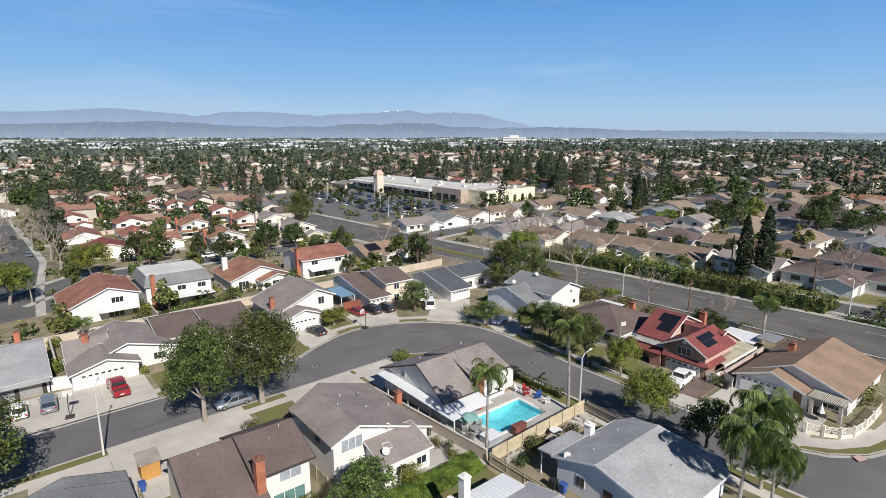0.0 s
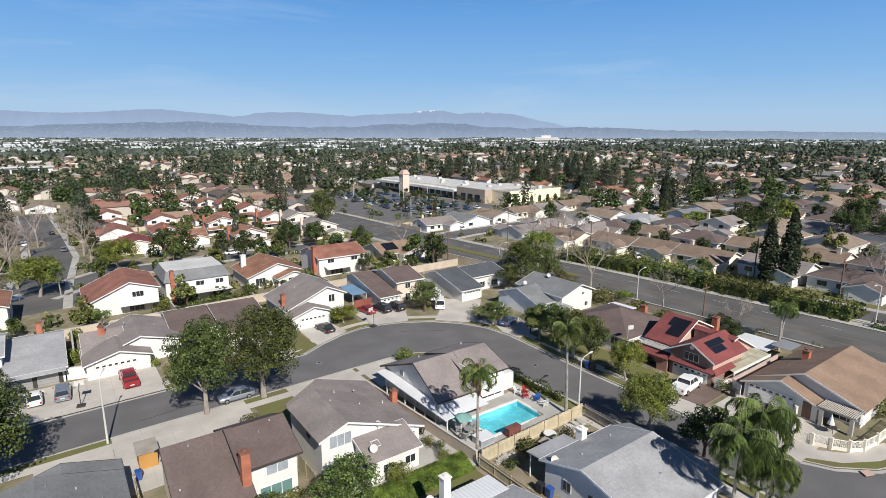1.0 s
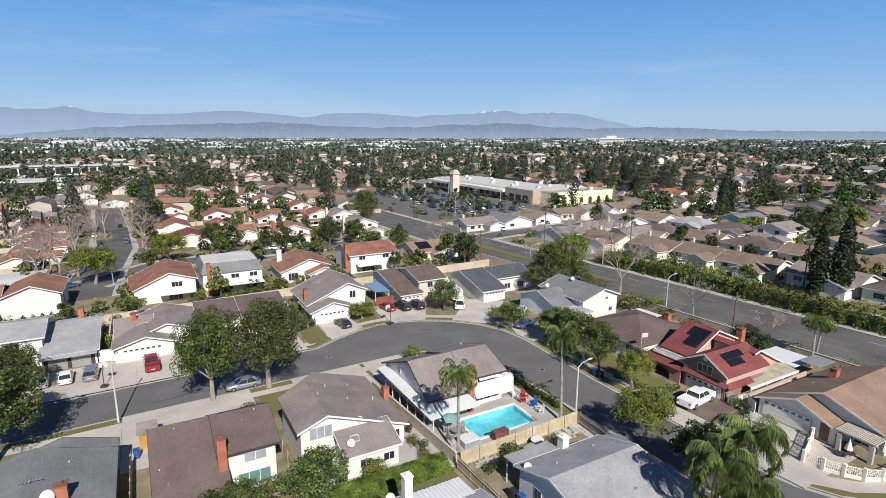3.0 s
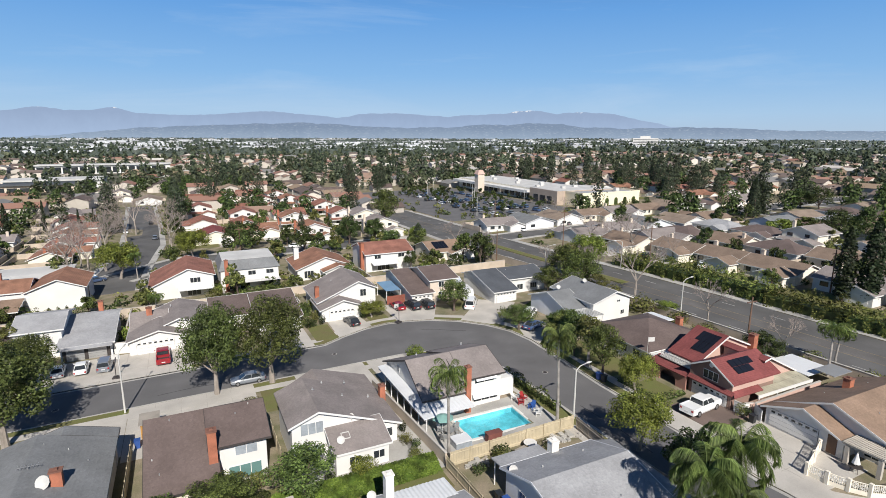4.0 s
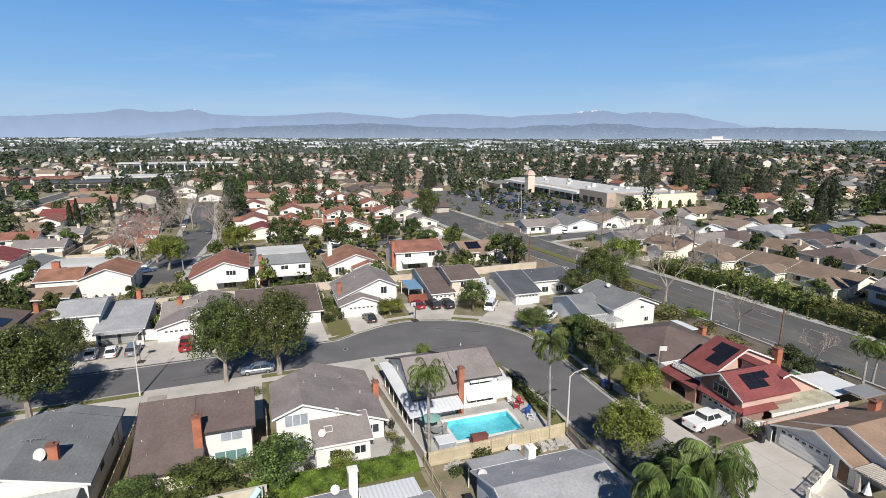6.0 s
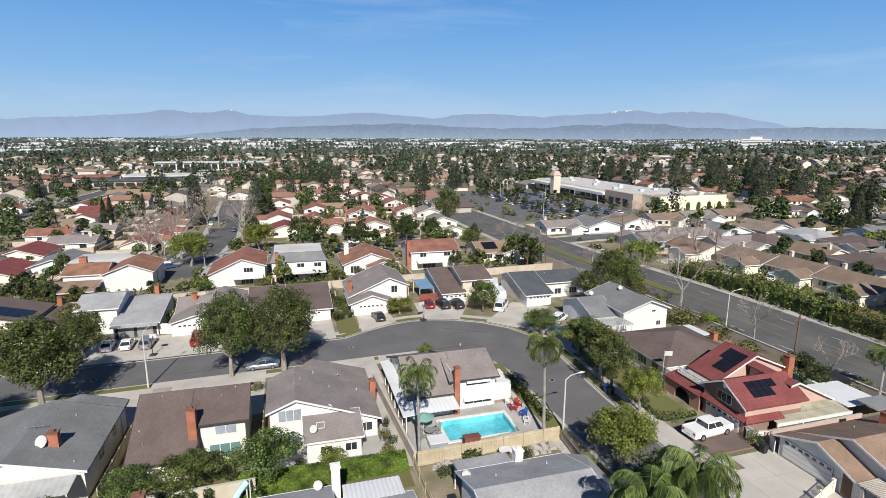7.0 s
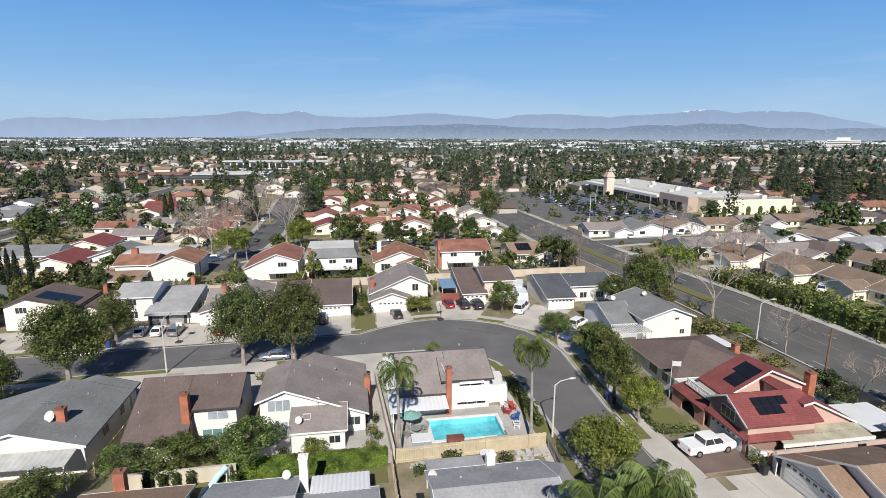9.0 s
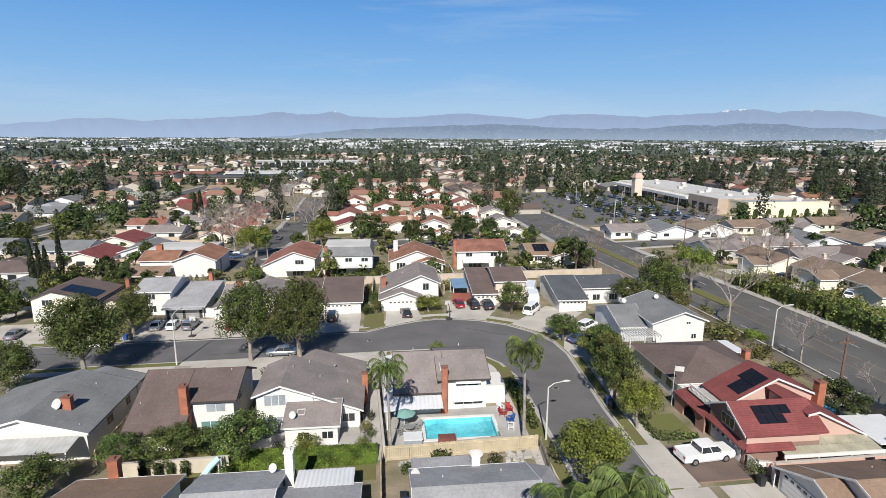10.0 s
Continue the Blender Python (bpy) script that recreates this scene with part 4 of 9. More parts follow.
h.garage("S", 89.8, 24.8, 29.6)

h = House("white two-storey house with a brown roof and garage gable", 41, 98)
h.body("y", 90.4, 98, [(35.4, 2.65), (39.6, 4.1), (43.4, 2.65)], ROOF_BROWN, STUCCO)
h.body("y", 93.6, 105.6, [(35.6, 3.2), (43.6, 6.6), (47.2, 5.0)], ROOF_BROWN, STUCCO)
h.garage("S", 90.4, 36.9, 41.8)
h.win("S", 93.6, 44.6, 3.3, 1.3, 1.5, mull=1)
h.chimney(36.0, 96.6, 0.8, 0.7, 2.0, 5.4, BRICK_RED)
h.door("S", 93.6, 44.0)
h.vents((40, 101, 5.3), (41.5, 99, 5.7))

h = House("two-storey house with a dark brown roof and a shed", 58, 97)
h.body("x", 54.4, 59.0, [(91.4, 2.7), (103.5, 5.2), (107, 4.0)], ROOF_DARKBROWN, STUCCO)
h.body("x", 59.04, 65.2, [(92.6, 4.9), (98.6, 6.4), (104.5, 4.9)], ROOF_DARKBROWN, STUCCO_BEIGE)
h.garage("S", 91.4, 54.8, 58.5)
h.win("S", 92.6, 61.6, 3.1, 1.3, 1.2)
h.win("S", 92.6, 61.6, 0.5, 1.3, 1.6)
h.win("S", 92.6, 63.8, 0.5, 1.0, 1.6)

h = House("house with a slate grey roof and white walls", 76, 91)
h.body("x", 70.2, 75.6, [(84.8, 2.6), (94.2, 5.0), (98.5, 3.6)], ROOF_SLATE, STUCCO)
h.body("x", 75.64, 86.0, [(89.2, 3.6), (94.2, 4.9), (99.0, 3.4)], ROOF_SLATE, STUCCO)
h.garage("S", 84.8, 70.7, 75.2)
h.door("S", 89.2, 77.2)
h.win("S", 89.2, 79.4, 0.8, 1.6, 1.3, mull=1)
h.win("S", 89.2, 83.0, 0.8, 1.8, 1.3, mull=2)
h.vents((78, 93, 4.6), (83, 92, 4.3))

h = House("white house with a grey roof and a white pergola", 80, 68)
h.body("x", 75.0, 79.38, [(67.4, 2.75), (73.0, 4.7), (78.6, 2.75)], ROOF_GREY, STUCCO_GREY)
h.body("y", 65.4, 77.4, [(79.4, 4.0), (84.5, 5.65), (88.2, 4.2)], ROOF_GREY, STUCCO)
h.win("S", 65.4, 85.4, 3.4, 0.8, 0.5)
h.win("S", 65.4, 86.5, 0.9, 0.9, 0.9)
h.pergola(74.6, 79.6, 62.8, 67.2, 2.5, 12, "y", TRIM, [(74.6, 63.1, 0.07), (77.0, 63.1, 0.07), (79.6, 63.1, 0.07)])
h.dish(78.5, 74.6, 4.2)
h.dish(83.6, 73.0, 5.3)

h = House("single-storey house with a brown hipped roof", 79, 51)
h.hip(73.2, 86.0, 46.3, 58.8, 2.65, 4.85, ROOF_DARKBROWN, STUCCO)
h.chimney(86.2, 52.2, 0.8, 0.9, 0, 4.0, BRICK_RED)
h.add("garage_wing", B().box(73.0, 78, 44.6, 46.28, -0.4, 2.4), STUCCO)
h.add("back_porch", B().slab([(86.6, 55.4, 2.3), (88.8, 55.4, 2.3), (88.8, 60.4, 2.2), (86.6, 60.4, 2.2)], 0.12), METAL_WHITE)
h.win("W", 73.2, 51.5, 0.9, 2.0, 1.2, mull=2)
h.win("W", 73.2, 48.6, 0.9, 1.4, 1.2)

h = House("two-storey house with a crimson roof and solar panels", 78, 36, 0.55)
h.body("x", 72.5, 80.6, [(32.35, 4.2), (35.4, 5.9), (38.5, 4.2)], ROOF_CRIMSON, STUCCO_UMBER, over=0.5, rake=TRIM)
h.body("y", 39.75, 44.2, [(75.5, 3.45), (80.9, 6.25), (86.1, 4.05)], ROOF_CRIMSON, STUCCO_PINK, over=0.4, rake=TRIM)
h.body("y", 33.5, 39.3, [(80.0, 5.25), (80.9, 5.45), (86.4, 2.75)], ROOF_CRIMSON, STUCCO_PINK, over=0.35, rake=TRIM)
h.add("lower_wall", B().box(74.0, 80, 38.52, 44.3, -0.6, 2.3), STUCCO_RED)
h.add("skirt_roof", B().slab([(71.95, 31.9, 2.42), (71.95, 38.5, 2.42), (72.48, 38.5, 2.82), (72.48, 31.9, 2.82)], 0.12), ROOF_CRIMSON, "lean-to crimson roof over garage and porch")
h.add("porch_roof", B().slab([(71.75, 38.54, 2.3), (71.75, 45.0, 2.3), (74.0, 45.0, 2.85), (74.0, 38.54, 2.85)], 0.12), ROOF_CRIMSON)
h.add("skirt_roof", B().slab([(71.95, 31.5, 2.42), (77.4, 31.5, 2.42), (77.4, 32.27, 2.82), (72.52, 32.27, 2.82)], 0.12), ROOF_CRIMSON)
h.solar(74.2, 78.3, 32.85, 34.75, plane_y(35.4, 5.9, 1.7 / 3.05), 4, 2, skip=((3, 0),))
h.solar(76.7, 80.2, 39.9, 42.9, plane_x(80.9, 6.25, 2.8 / 5.4), 2, 4, skip=((0, 3),))
h.garage("W", 72.5, 32.8, 38.0, h=2.0)
h.add("gable_vent", B().tube([(72.44, 35.4, 5.1), (72.36, 35.4, 5.1)], 0.3, 12), TRIM, "round white gable vent")
h.add("side_cladding", B().box(72.51, 80.5, 32.28, 32.33, 2.75, 3.95), STUCCO_PINK)
h.win("W", 72.5, 35.4, 3.1, 2.2, 1.2, mull=2)
h.win("W", 75.5, 41.6, 2.35, 2.2, 0.85, mull=2)
for z in (2.95, 3.6):
    h.add("rail", B().box(73.2, 73.3, 38.8, 44.2, z, z + 0.08), TRIM)
for i in range(20):
    h.add("baluster", B().box(73.22, 73.28, 38.9 + i * 0.27, 38.96 + i * 0.27, 3.032, 3.598), TRIM)
h.add("balcony_floor", B().box(73.1, 75.48, 38.52, 44.2, 2.86, 2.94), CONCRETE_GREY)
h.chimney(86.2, 39.3, 0.9, 0.9, 0, 5.65, BRICK_RED)
SIDE_SHEET = material("dull_olive_sheet", (0.36, 0.34, 0.26), 0.8, scale=2, amount=0.25)
h.corrugated("patio_cover", 76.0, 86.8, 31.1, 32.26, 2.05, 2.25, 40, SIDE_SHEET, "long weathered side patio cover")
h.corrugated("patio_cover", 80.7, 86.8, 32.3, 33.46, 2.26, 2.45, 22, SIDE_SHEET, "long weathered side patio cover")
h.add("patio_beam", B().box(75.8, 86.9, 30.95, 31.08, 1.75, 2.12), TRIM)
for x in (76.0, 79.6, 83.2, 86.7):
    h.add("patio_post", B().box(x - 0.06, x + 0.06, 30.96, 31.07, -0.2, 1.74), TRIM)
h.add("back_patio_cover", B().slab([(86.9, 31.6, 2.35), (92.6, 31.6, 2.25), (92.6, 37.4, 2.25), (86.9, 37.4, 2.35)], 0.12), METAL_WHITE, "white flat patio cover")
arch = [(41.6 + 1.35 * math.cos(math.pi * k / 12), 0.75 + 1.2 * math.sin(math.pi * k / 12)) for k in range(13)]
h.add("porch_wall", B().extrude([(38.6, -0.6), (38.6, 2.28), (44.9, 2.28), (44.9, -0.6), (42.95, -0.6)] + arch + [(40.25, -0.6)], "x", 71.98, 72.16), STUCCO_RED, "dull red porch wall with a round arch")

h = House("single-storey house with a tan shingle roof and patio", 80, 22)
h.body("x", 73.2, 75.4, [(19.9, 2.1), (24.1, 3.8), (28.3, 2.15)], ROOF_TAN, STUCCO, ends=(1, 0), rake=TRIM)
h.body("x", 75.42, 90, [(16.2, 2.6), (22.4, 4.75), (28.3, 2.15)], ROOF_TAN, STUCCO, fascia=DARK_TRIM, rake=TRIM)
h.door("W", 73.2, 21.0)
h.garage("W", 73.2, 22.4, 27.8, h=1.95)
h.win("W", 75.42, 17.9, 0.3, 2.2, 1.8, mull=2)
h.win("S", 16.2, 80.0, 0.9, 1.8, 1.1, mull=1)
h.win("S", 16.2, 85.5, 0.9, 1.4, 1.1, mull=1)
h.chimney(83.6, 25.3, 0.9, 0.8, 2, 4.6, BRICK_RED)
h.vents((80.2, 26.0, 3.15), (84.0, 21.0, 4.25), (79.0, 19.8, 3.85), (86.4, 24.6, 3.75))
h.pergola(72.5, 75.36, 16.0, 19.7, 2.2, 20, "x", material("pergola_paint", (0.46, 0.42, 0.37), 0.8, amount=0.15), [(72.75, 16.3, 0.2), (72.75, 19.3, 0.2)])
h.add("side_cover", B().slab([(88.0, 29.0, 2.35), (92.0, 29.0, 2.35), (92.0, 31.6, 2.45), (88.0, 31.6, 2.45)], 0.1), METAL_GREY, "flat grey metal side cover")

# ---- plants ----
def leaf_quads(points, normals, size, rng, flat=0.0, aspect=0.75):
    """One small quad a leaf clump, turned roughly outwards."""
    n = len(points)
    nr = normals + rng.normal(0, 0.55, (n, 3))
    nr[:, 2] += flat
    nr /= np.linalg.norm(nr, axis=1)[:, None] + 1e-9
    ref = rng.normal(0, 1, (n, 3))
    t = np.cross(nr, ref)
    t /= np.linalg.norm(t, axis=1)[:, None] + 1e-9
    s = np.cross(nr, t)
    w = size * rng.uniform(0.6, 1.35, (n, 1))
    a, c = t * w / 2, s * w * aspect / 2
    v = np.stack([points - a, points - c * 1.1, points + a, points + c * 1.1], 1).reshape(-1, 3)
    f = np.arange(4 * n).reshape(-1, 4)
    return v, f


def crown_points(rng, n, r, h, lobes, z0):
    """Points over a crown of uneven lobes, with normals."""
    lob = []
    for i in range(lobes):
        a, q, k = rng.uniform(0, 6.283), rng.uniform(0.22, 0.82) ** 0.8, rng.uniform(0.1, 0.95)
        wide = math.sin(math.pi * min(1, 0.22 + 0.72 * k)) ** 0.7
        lob.append((math.cos(a) * q * r * wide, math.sin(a) * q * r * wide, z0 + h * (0.12 + 0.74 * k), rng.uniform(0.17, 0.35) * r * (0.75 + 0.4 * wide)))
    lob = np.array(lob)
    weight = lob[:, 3] ** 2
    pick = rng.choice(len(lob), n, p=weight / weight.sum())
    d = rng.normal(0, 1, (n, 3))
    d /= np.linalg.norm(d, axis=1)[:, None]
    rad = lob[pick, 3] * np.where(rng.random(n) < 0.75, rng.uniform(0.86, 1.1, n), rng.uniform(0.4, 0.9, n))
    p = lob[pick, :3] + d * rad[:, None] * np.array([1, 1, 0.8])
    gap = np.sin(p[:, 0] * 2.1 + 1.3) * np.sin(p[:, 1] * 2.3 + 0.4) * np.sin(p[:, 2] * 2.0 + 2.2)
    keep = gap + rng.normal(0, 0.12, n) > -0.22
    return p[keep], d[keep], lob


def crown_mesh(name, v, f, mat):
    me = bpy.data.meshes.new(name)
    me.from_pydata(v.tolist(), [], f.tolist())
    me.materials.append(mat)
    return me


def put(name, me, parent, label=""):
    ob = new(name, me)
    ob.parent = parent
    return tagged(ob, label)


def broad_tree(seed, h, r, trunk, n, size, mat, label, bark=None, lobes=16):
    """A tapered trunk with limbs and a crown of many leaf clumps, standing at the origin until placed."""
    rng = np.random.default_rng(seed)
    e = thing("tree", label, "tree", 0, 0, 0, "trees")
    p, d, lob = crown_points(rng, n, r, h - trunk, lobes, trunk)
    v, f = leaf_quads(p, d, size, rng, 0.45)
    b = B()
    lean = rng.uniform(-0.25, 0.25, 2)
    fork = (lean[0], lean[1], trunk * 1.05)
    tr = 0.028 * h
    b.tube([(0, 0, -0.3), (lean[0] * 0.4, lean[1] * 0.4, trunk * 0.5), fork], [tr * 1.35, tr, tr * 0.85], 7)
    for x, y, z, q in lob[:9]:
        m = (fork[0] + (x - fork[0]) * 0.5, fork[1] + (y - fork[1]) * 0.5, fork[2] + (z - fork[2]) * 0.62)
        b.tube([fork, m, (x, y, z)], [tr * 0.42, tr * 0.24, tr * 0.08], 5, False)
    part("trunk", b, bark or BARK, e)
    put("crown", crown_mesh("crown", v, f, mat), e)
    return e


def bare_tree(seed, h, r, label):
    rng = random.Random(seed)
    e = thing("bare_tree", label, "tree", 0, 0, 0, "bare trees")
    limbs, twigs = B(), B()

    def grow(p, d, length, rad, depth):
        q = p + d * length
        (limbs if depth < 2 else twigs).tube([p, (p + q) / 2 + Vector((rng.uniform(-1, 1), rng.uniform(-1, 1), 0)) * length * 0.06, q], [rad, rad * 0.8, rad * 0.6], 5 if depth < 2 else 3, False)
        if depth == 5:
            return
        for i in range(3 if depth < 4 else 4):
            a, t = rng.uniform(0, 6.283), rng.uniform(0.35, 0.75)
            e1 = d.cross(Vector((0.3, 0.5, 0.8))).normalized()
            e2 = d.cross(e1)
            nd = (d * math.cos(t) + (e1 * math.cos(a) + e2 * math.sin(a)) * math.sin(t) + Vector((0, 0, 0.12))).normalized()
            grow(q, nd, length * rng.uniform(0.62, 0.82), max(rad * 0.56, 0.024), depth + 1)

    grow(Vector((0, 0, -0.2)), Vector((0.03, 0.02, 1)).normalized(), h * 0.28, h * 0.02, 0)
    part("trunk", limbs, BARK_PALE, e)
    part("twigs", twigs, TWIG, e)
    return e


def cone_tree(seed, h, r, n, size, mat, label, power=1.0, name="conifer"):
    """A cypress or pine: needles over a pointed crown round one stem."""
    rng = np.random.default_rng(seed)
    e = thing(name, label, "tree", 0, 0, 0, "conifers")
    k = rng.random(n) ** 1.25
    a = rng.uniform(0, 6.283, n)
    tier = 0.78 + 0.3 * np.sin(k * h * 3.2 + 2 * np.sin(a * 2 + seed)) * (1 if power >= 1 else 0.35)
    env = (1 - k) ** (0.85 * power) if power >= 1 else np.sin(np.pi * np.clip(0.27 + k * 0.73, 0, 1)) ** 0.7
    q = r * env * tier * np.where(rng.random(n) < 0.7, rng.uniform(0.8, 1.05, n), rng.uniform(0.2, 0.9, n))
    p = np.stack([np.cos(a) * q, np.sin(a) * q, 0.08 * h + k * h * 0.92], 1)
    d = np.stack([np.cos(a), np.sin(a), np.full(n, 0.25)], 1)
    v, f = leaf_quads(p, d, size, rng, aspect=0.6)
    part("trunk", B().tube([(0, 0, -0.2), (0, 0, h * 0.9)], [0.02 * h, 0.004 * h], 6), BARK, e)
    put("crown", crown_mesh("crown", v, f, mat), e)
    return e


def palm(seed, h, r, label, fronds=24, leaflets=60):
    """A feather palm: ringed trunk, arching fronds with hanging leaflets."""
    rng = np.random.default_rng(seed)
    e = thing("palm_tree", label, "palm tree", 0, 0, 0, "palm trees")
    bx, by = rng.uniform(-0.35, 0.35, 2)
    part("trunk", B().tube([(0, 0, -0.2), (bx * 0.3, by * 0.3, h * 0.4), (bx, by, h * 0.92), (bx, by, h)], [0.23, 0.16, 0.13, 0.17], 8), BARK_PALM, e)
    rach = B()
    V, Fs = [], []
    for i in range(fronds):
        az = i * 2.399 + rng.uniform(-0.2, 0.2)
        up = 1.25 - 1.75 * (i / fronds) + rng.uniform(-0.15, 0.15)
        dx, dy = math.cos(az), math.sin(az)
        L = r * rng.uniform(1.05, 1.3)
        pts, x, z, ang = [], 0.0, 0.0, up
        for k in range(9):
            pts.append((bx + dx * x, by + dy * x, h + 0.1 + z))
            x += math.cos(ang) * L / 8
            z += math.sin(ang) * L / 8
            ang -= 0.15 + 0.09 * k
        rach.tube(pts, [0.05 * (1 - k / 10) + 0.008 for k in range(9)], 3, False)
        for k in range(leaflets):
            t = 0.12 + 0.88 * k / leaflets
            j = min(7, int(t * 8))
            w = t * 8 - j
            p = np.array(pts[j]) * (1 - w) + np.array(pts[j + 1]) * w
            ll = 0.85 * rng.uniform(0.75, 1.1) * math.sin(math.pi * (0.18 + 0.76 * t)) * r / 2.6
            for s in (-1, 1):
                side = np.array([-dy * s, dx * s, -1.15 + rng.uniform(-0.7, 0.7)])
                fwd = np.array([dx, dy, -0.1]) * 0.5
                q = p + (side + fwd) / np.linalg.norm(side + fwd) * ll
                wd = np.array([dx, dy, 0.1]) * 0.019 * r / 2.7
                n0 = len(V)
                m = (p + q) / 2 + np.array([0, 0, 0.1 * ll])
                V += [p - wd, m - wd, q, m + wd, p + wd]
                Fs.append((n0, n0 + 1, n0 + 2, n0 + 3, n0 + 4))
    part("frond_stem", rach, LEAF_PALM, e)
    me = bpy.data.meshes.new("crown")
    me.from_pydata([tuple(q) for q in V], [], Fs)
    me.materials.append(LEAF_PALM)
    put("crown", me, e)
    return e


def shrub(seed, r, h, n, size, mat, label, name="shrub"):
    rng = np.random.default_rng(seed)
    e = thing(name, label, "shrub", 0, 0, 0, "shrubs")
    d = rng.normal(0, 1, (n, 3))
    d /= np.linalg.norm(d, axis=1)[:, None]
    wob = 1 + 0.16 * np.sin(d[:, 0] * 5 + seed) + 0.14 * np.sin(d[:, 1] * 6 - seed) + 0.1 * np.sin(d[:, 2] * 7)
    p = d * (wob * np.where(rng.random(n) < 0.7, rng.uniform(0.9, 1.05, n), rng.uniform(0.3, 0.9, n)))[:, None] * np.array([r, r, h / 2]) + np.array([0, 0, h / 2])
    p[:, 2] = np.maximum(p[:, 2], 0.02)
    v, f = leaf_quads(p, d, size, rng)
    part("stems", B().tube([(0, 0, -0.1), (0.05, 0, h * 0.7)], [0.06, 0.02], 5), BARK, e)
    put("leaves", crown_mesh("leaves", v, f, mat), e)
    return e


def place(e, spots):
    """First spot for the thing itself, copies on the others: (x, y, scale, scale up, turn)."""
    for i, (x, y, s, sz, a) in enumerate(spots):
        m = Matrix.Translation((x, y, G(x, y))) @ Matrix.Rotation(a, 4, "Z") @ Matrix.Diagonal((s, s, sz, 1))
        if i:
            o = e.copy()
            scene.collection.objects.link(o)
            for c in e.children:
                k = c.copy()
                scene.collection.objects.link(k)
                k.parent = o
            o.matrix_basis = m
        else:
            e.matrix_basis = m


def hedge(label, x0, x1, y0, y1, h, mat, seed, size=0.3, dens=26, name="hedge", rough=0.25):
    """A long hedge: a dark core, standing in for the inner shade, under a ragged coat of leaves."""
    rng = np.random.default_rng(seed)
    cx, cy = (x0 + x1) / 2, (y0 + y1) / 2
    e = thing(name, label, "hedge", cx, cy)
    lx, ly = x1 - x0, y1 - y0
    n = int(dens * (lx * ly + 2 * (lx + ly) * h))
    p = rng.random((n, 3)) * np.array([lx, ly, h]) - np.array([lx / 2, ly / 2, 0])
    face = rng.random(n)
    top = lx * ly / (lx * ly + 2 * (lx + ly) * h)
    d = np.zeros((n, 3))
    k = face < top
    p[k, 2], d[k, 2] = h, 1
    k2 = (~k) & (rng.random(n) < lx / (lx + ly))
    s = np.where(rng.random(n) < 0.5, -1, 1)
    p[k2, 1], d[k2, 1] = s[k2] * ly / 2, s[k2]
    k3 = (~k) & (~k2)
    p[k3, 0], d[k3, 0] = s[k3] * lx / 2, s[k3]
    big = np.sin(p[:, 0] * 1.1 + seed) * np.sin(p[:, 1] * 1.3 + seed * 2) + 0.6 * np.sin(p[:, 0] * 2.3 + p[:, 1] * 2.1)
    p += d * (rng.normal(0, 0.08, n) + rough * big)[:, None]
    p[:, 2] = np.maximum(0.03, p[:, 2] + rough * 0.6 * big * (p[:, 2] > h * 0.6))
    v, f = leaf_quads(p, d, size, rng, 0.2)
    gz = G(cx, cy)
    v[:, 2] += np.array([G(cx + a, cy + c) for a, c in v[:, :2]]) - gz
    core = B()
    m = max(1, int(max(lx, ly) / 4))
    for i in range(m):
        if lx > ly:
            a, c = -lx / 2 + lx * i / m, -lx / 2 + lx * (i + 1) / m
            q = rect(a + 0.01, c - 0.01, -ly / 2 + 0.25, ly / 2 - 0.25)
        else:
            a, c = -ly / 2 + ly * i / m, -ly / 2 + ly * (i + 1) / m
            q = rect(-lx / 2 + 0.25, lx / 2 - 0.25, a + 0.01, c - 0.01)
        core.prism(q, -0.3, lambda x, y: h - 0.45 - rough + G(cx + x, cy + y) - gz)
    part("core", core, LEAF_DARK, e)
    put("leaves", crown_mesh("leaves", v, f, mat), e)
    return e


R = random.Random(7)


def spin():
    return R.uniform(0, 6.28)


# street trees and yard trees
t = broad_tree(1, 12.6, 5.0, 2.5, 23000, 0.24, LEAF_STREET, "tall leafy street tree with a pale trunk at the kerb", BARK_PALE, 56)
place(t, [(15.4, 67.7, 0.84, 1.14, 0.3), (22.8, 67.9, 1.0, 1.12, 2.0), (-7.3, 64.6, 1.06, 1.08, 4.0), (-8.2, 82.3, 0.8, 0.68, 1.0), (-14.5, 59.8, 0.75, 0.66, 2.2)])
t = broad_tree(2, 10, 4.2, 2.2, 9000, 0.26, LEAF, "leafy green tree beside the street", None, 30)
place(t, [(65.0, 46.8, 0.7, 0.86, 0.5), (66.8, 55.4, 0.72, 0.8, 1.9), (68.6, 60.8, 0.55, 0.62, 3.9), (88.6, 80.0, 1.05, 1.1, 3.0), (94.3, 92.4, 1.05, 0.92, 5.1), (83.6, 84.5, 0.72, 0.7, 0.7), (60.6, 84.6, 0.8, 0.7, 2.4), (65.8, 69.2, 0.72, 0.5, 0.2), (21.4, 39.2, 0.82, 0.62, 1.2), (13.8, 39.9, 0.78, 0.44, 4.4), (8.8, 39.8, 0.6, 0.42, 3.1), (3.4, 34.6, 0.8, 0.48, 5.0), (-4.5, 33.0, 0.8, 0.45, 5.6), (83.2, 186, 1.35, 1.75, 1.1), (68.2, 62.5, 0.5, 0.5, 0.9)])
t = broad_tree(3, 7.6, 3.4, 1.5, 15000, 0.19, LEAF_BRIGHT, "round bright green tree at the kerb", BARK_PALE, 46)
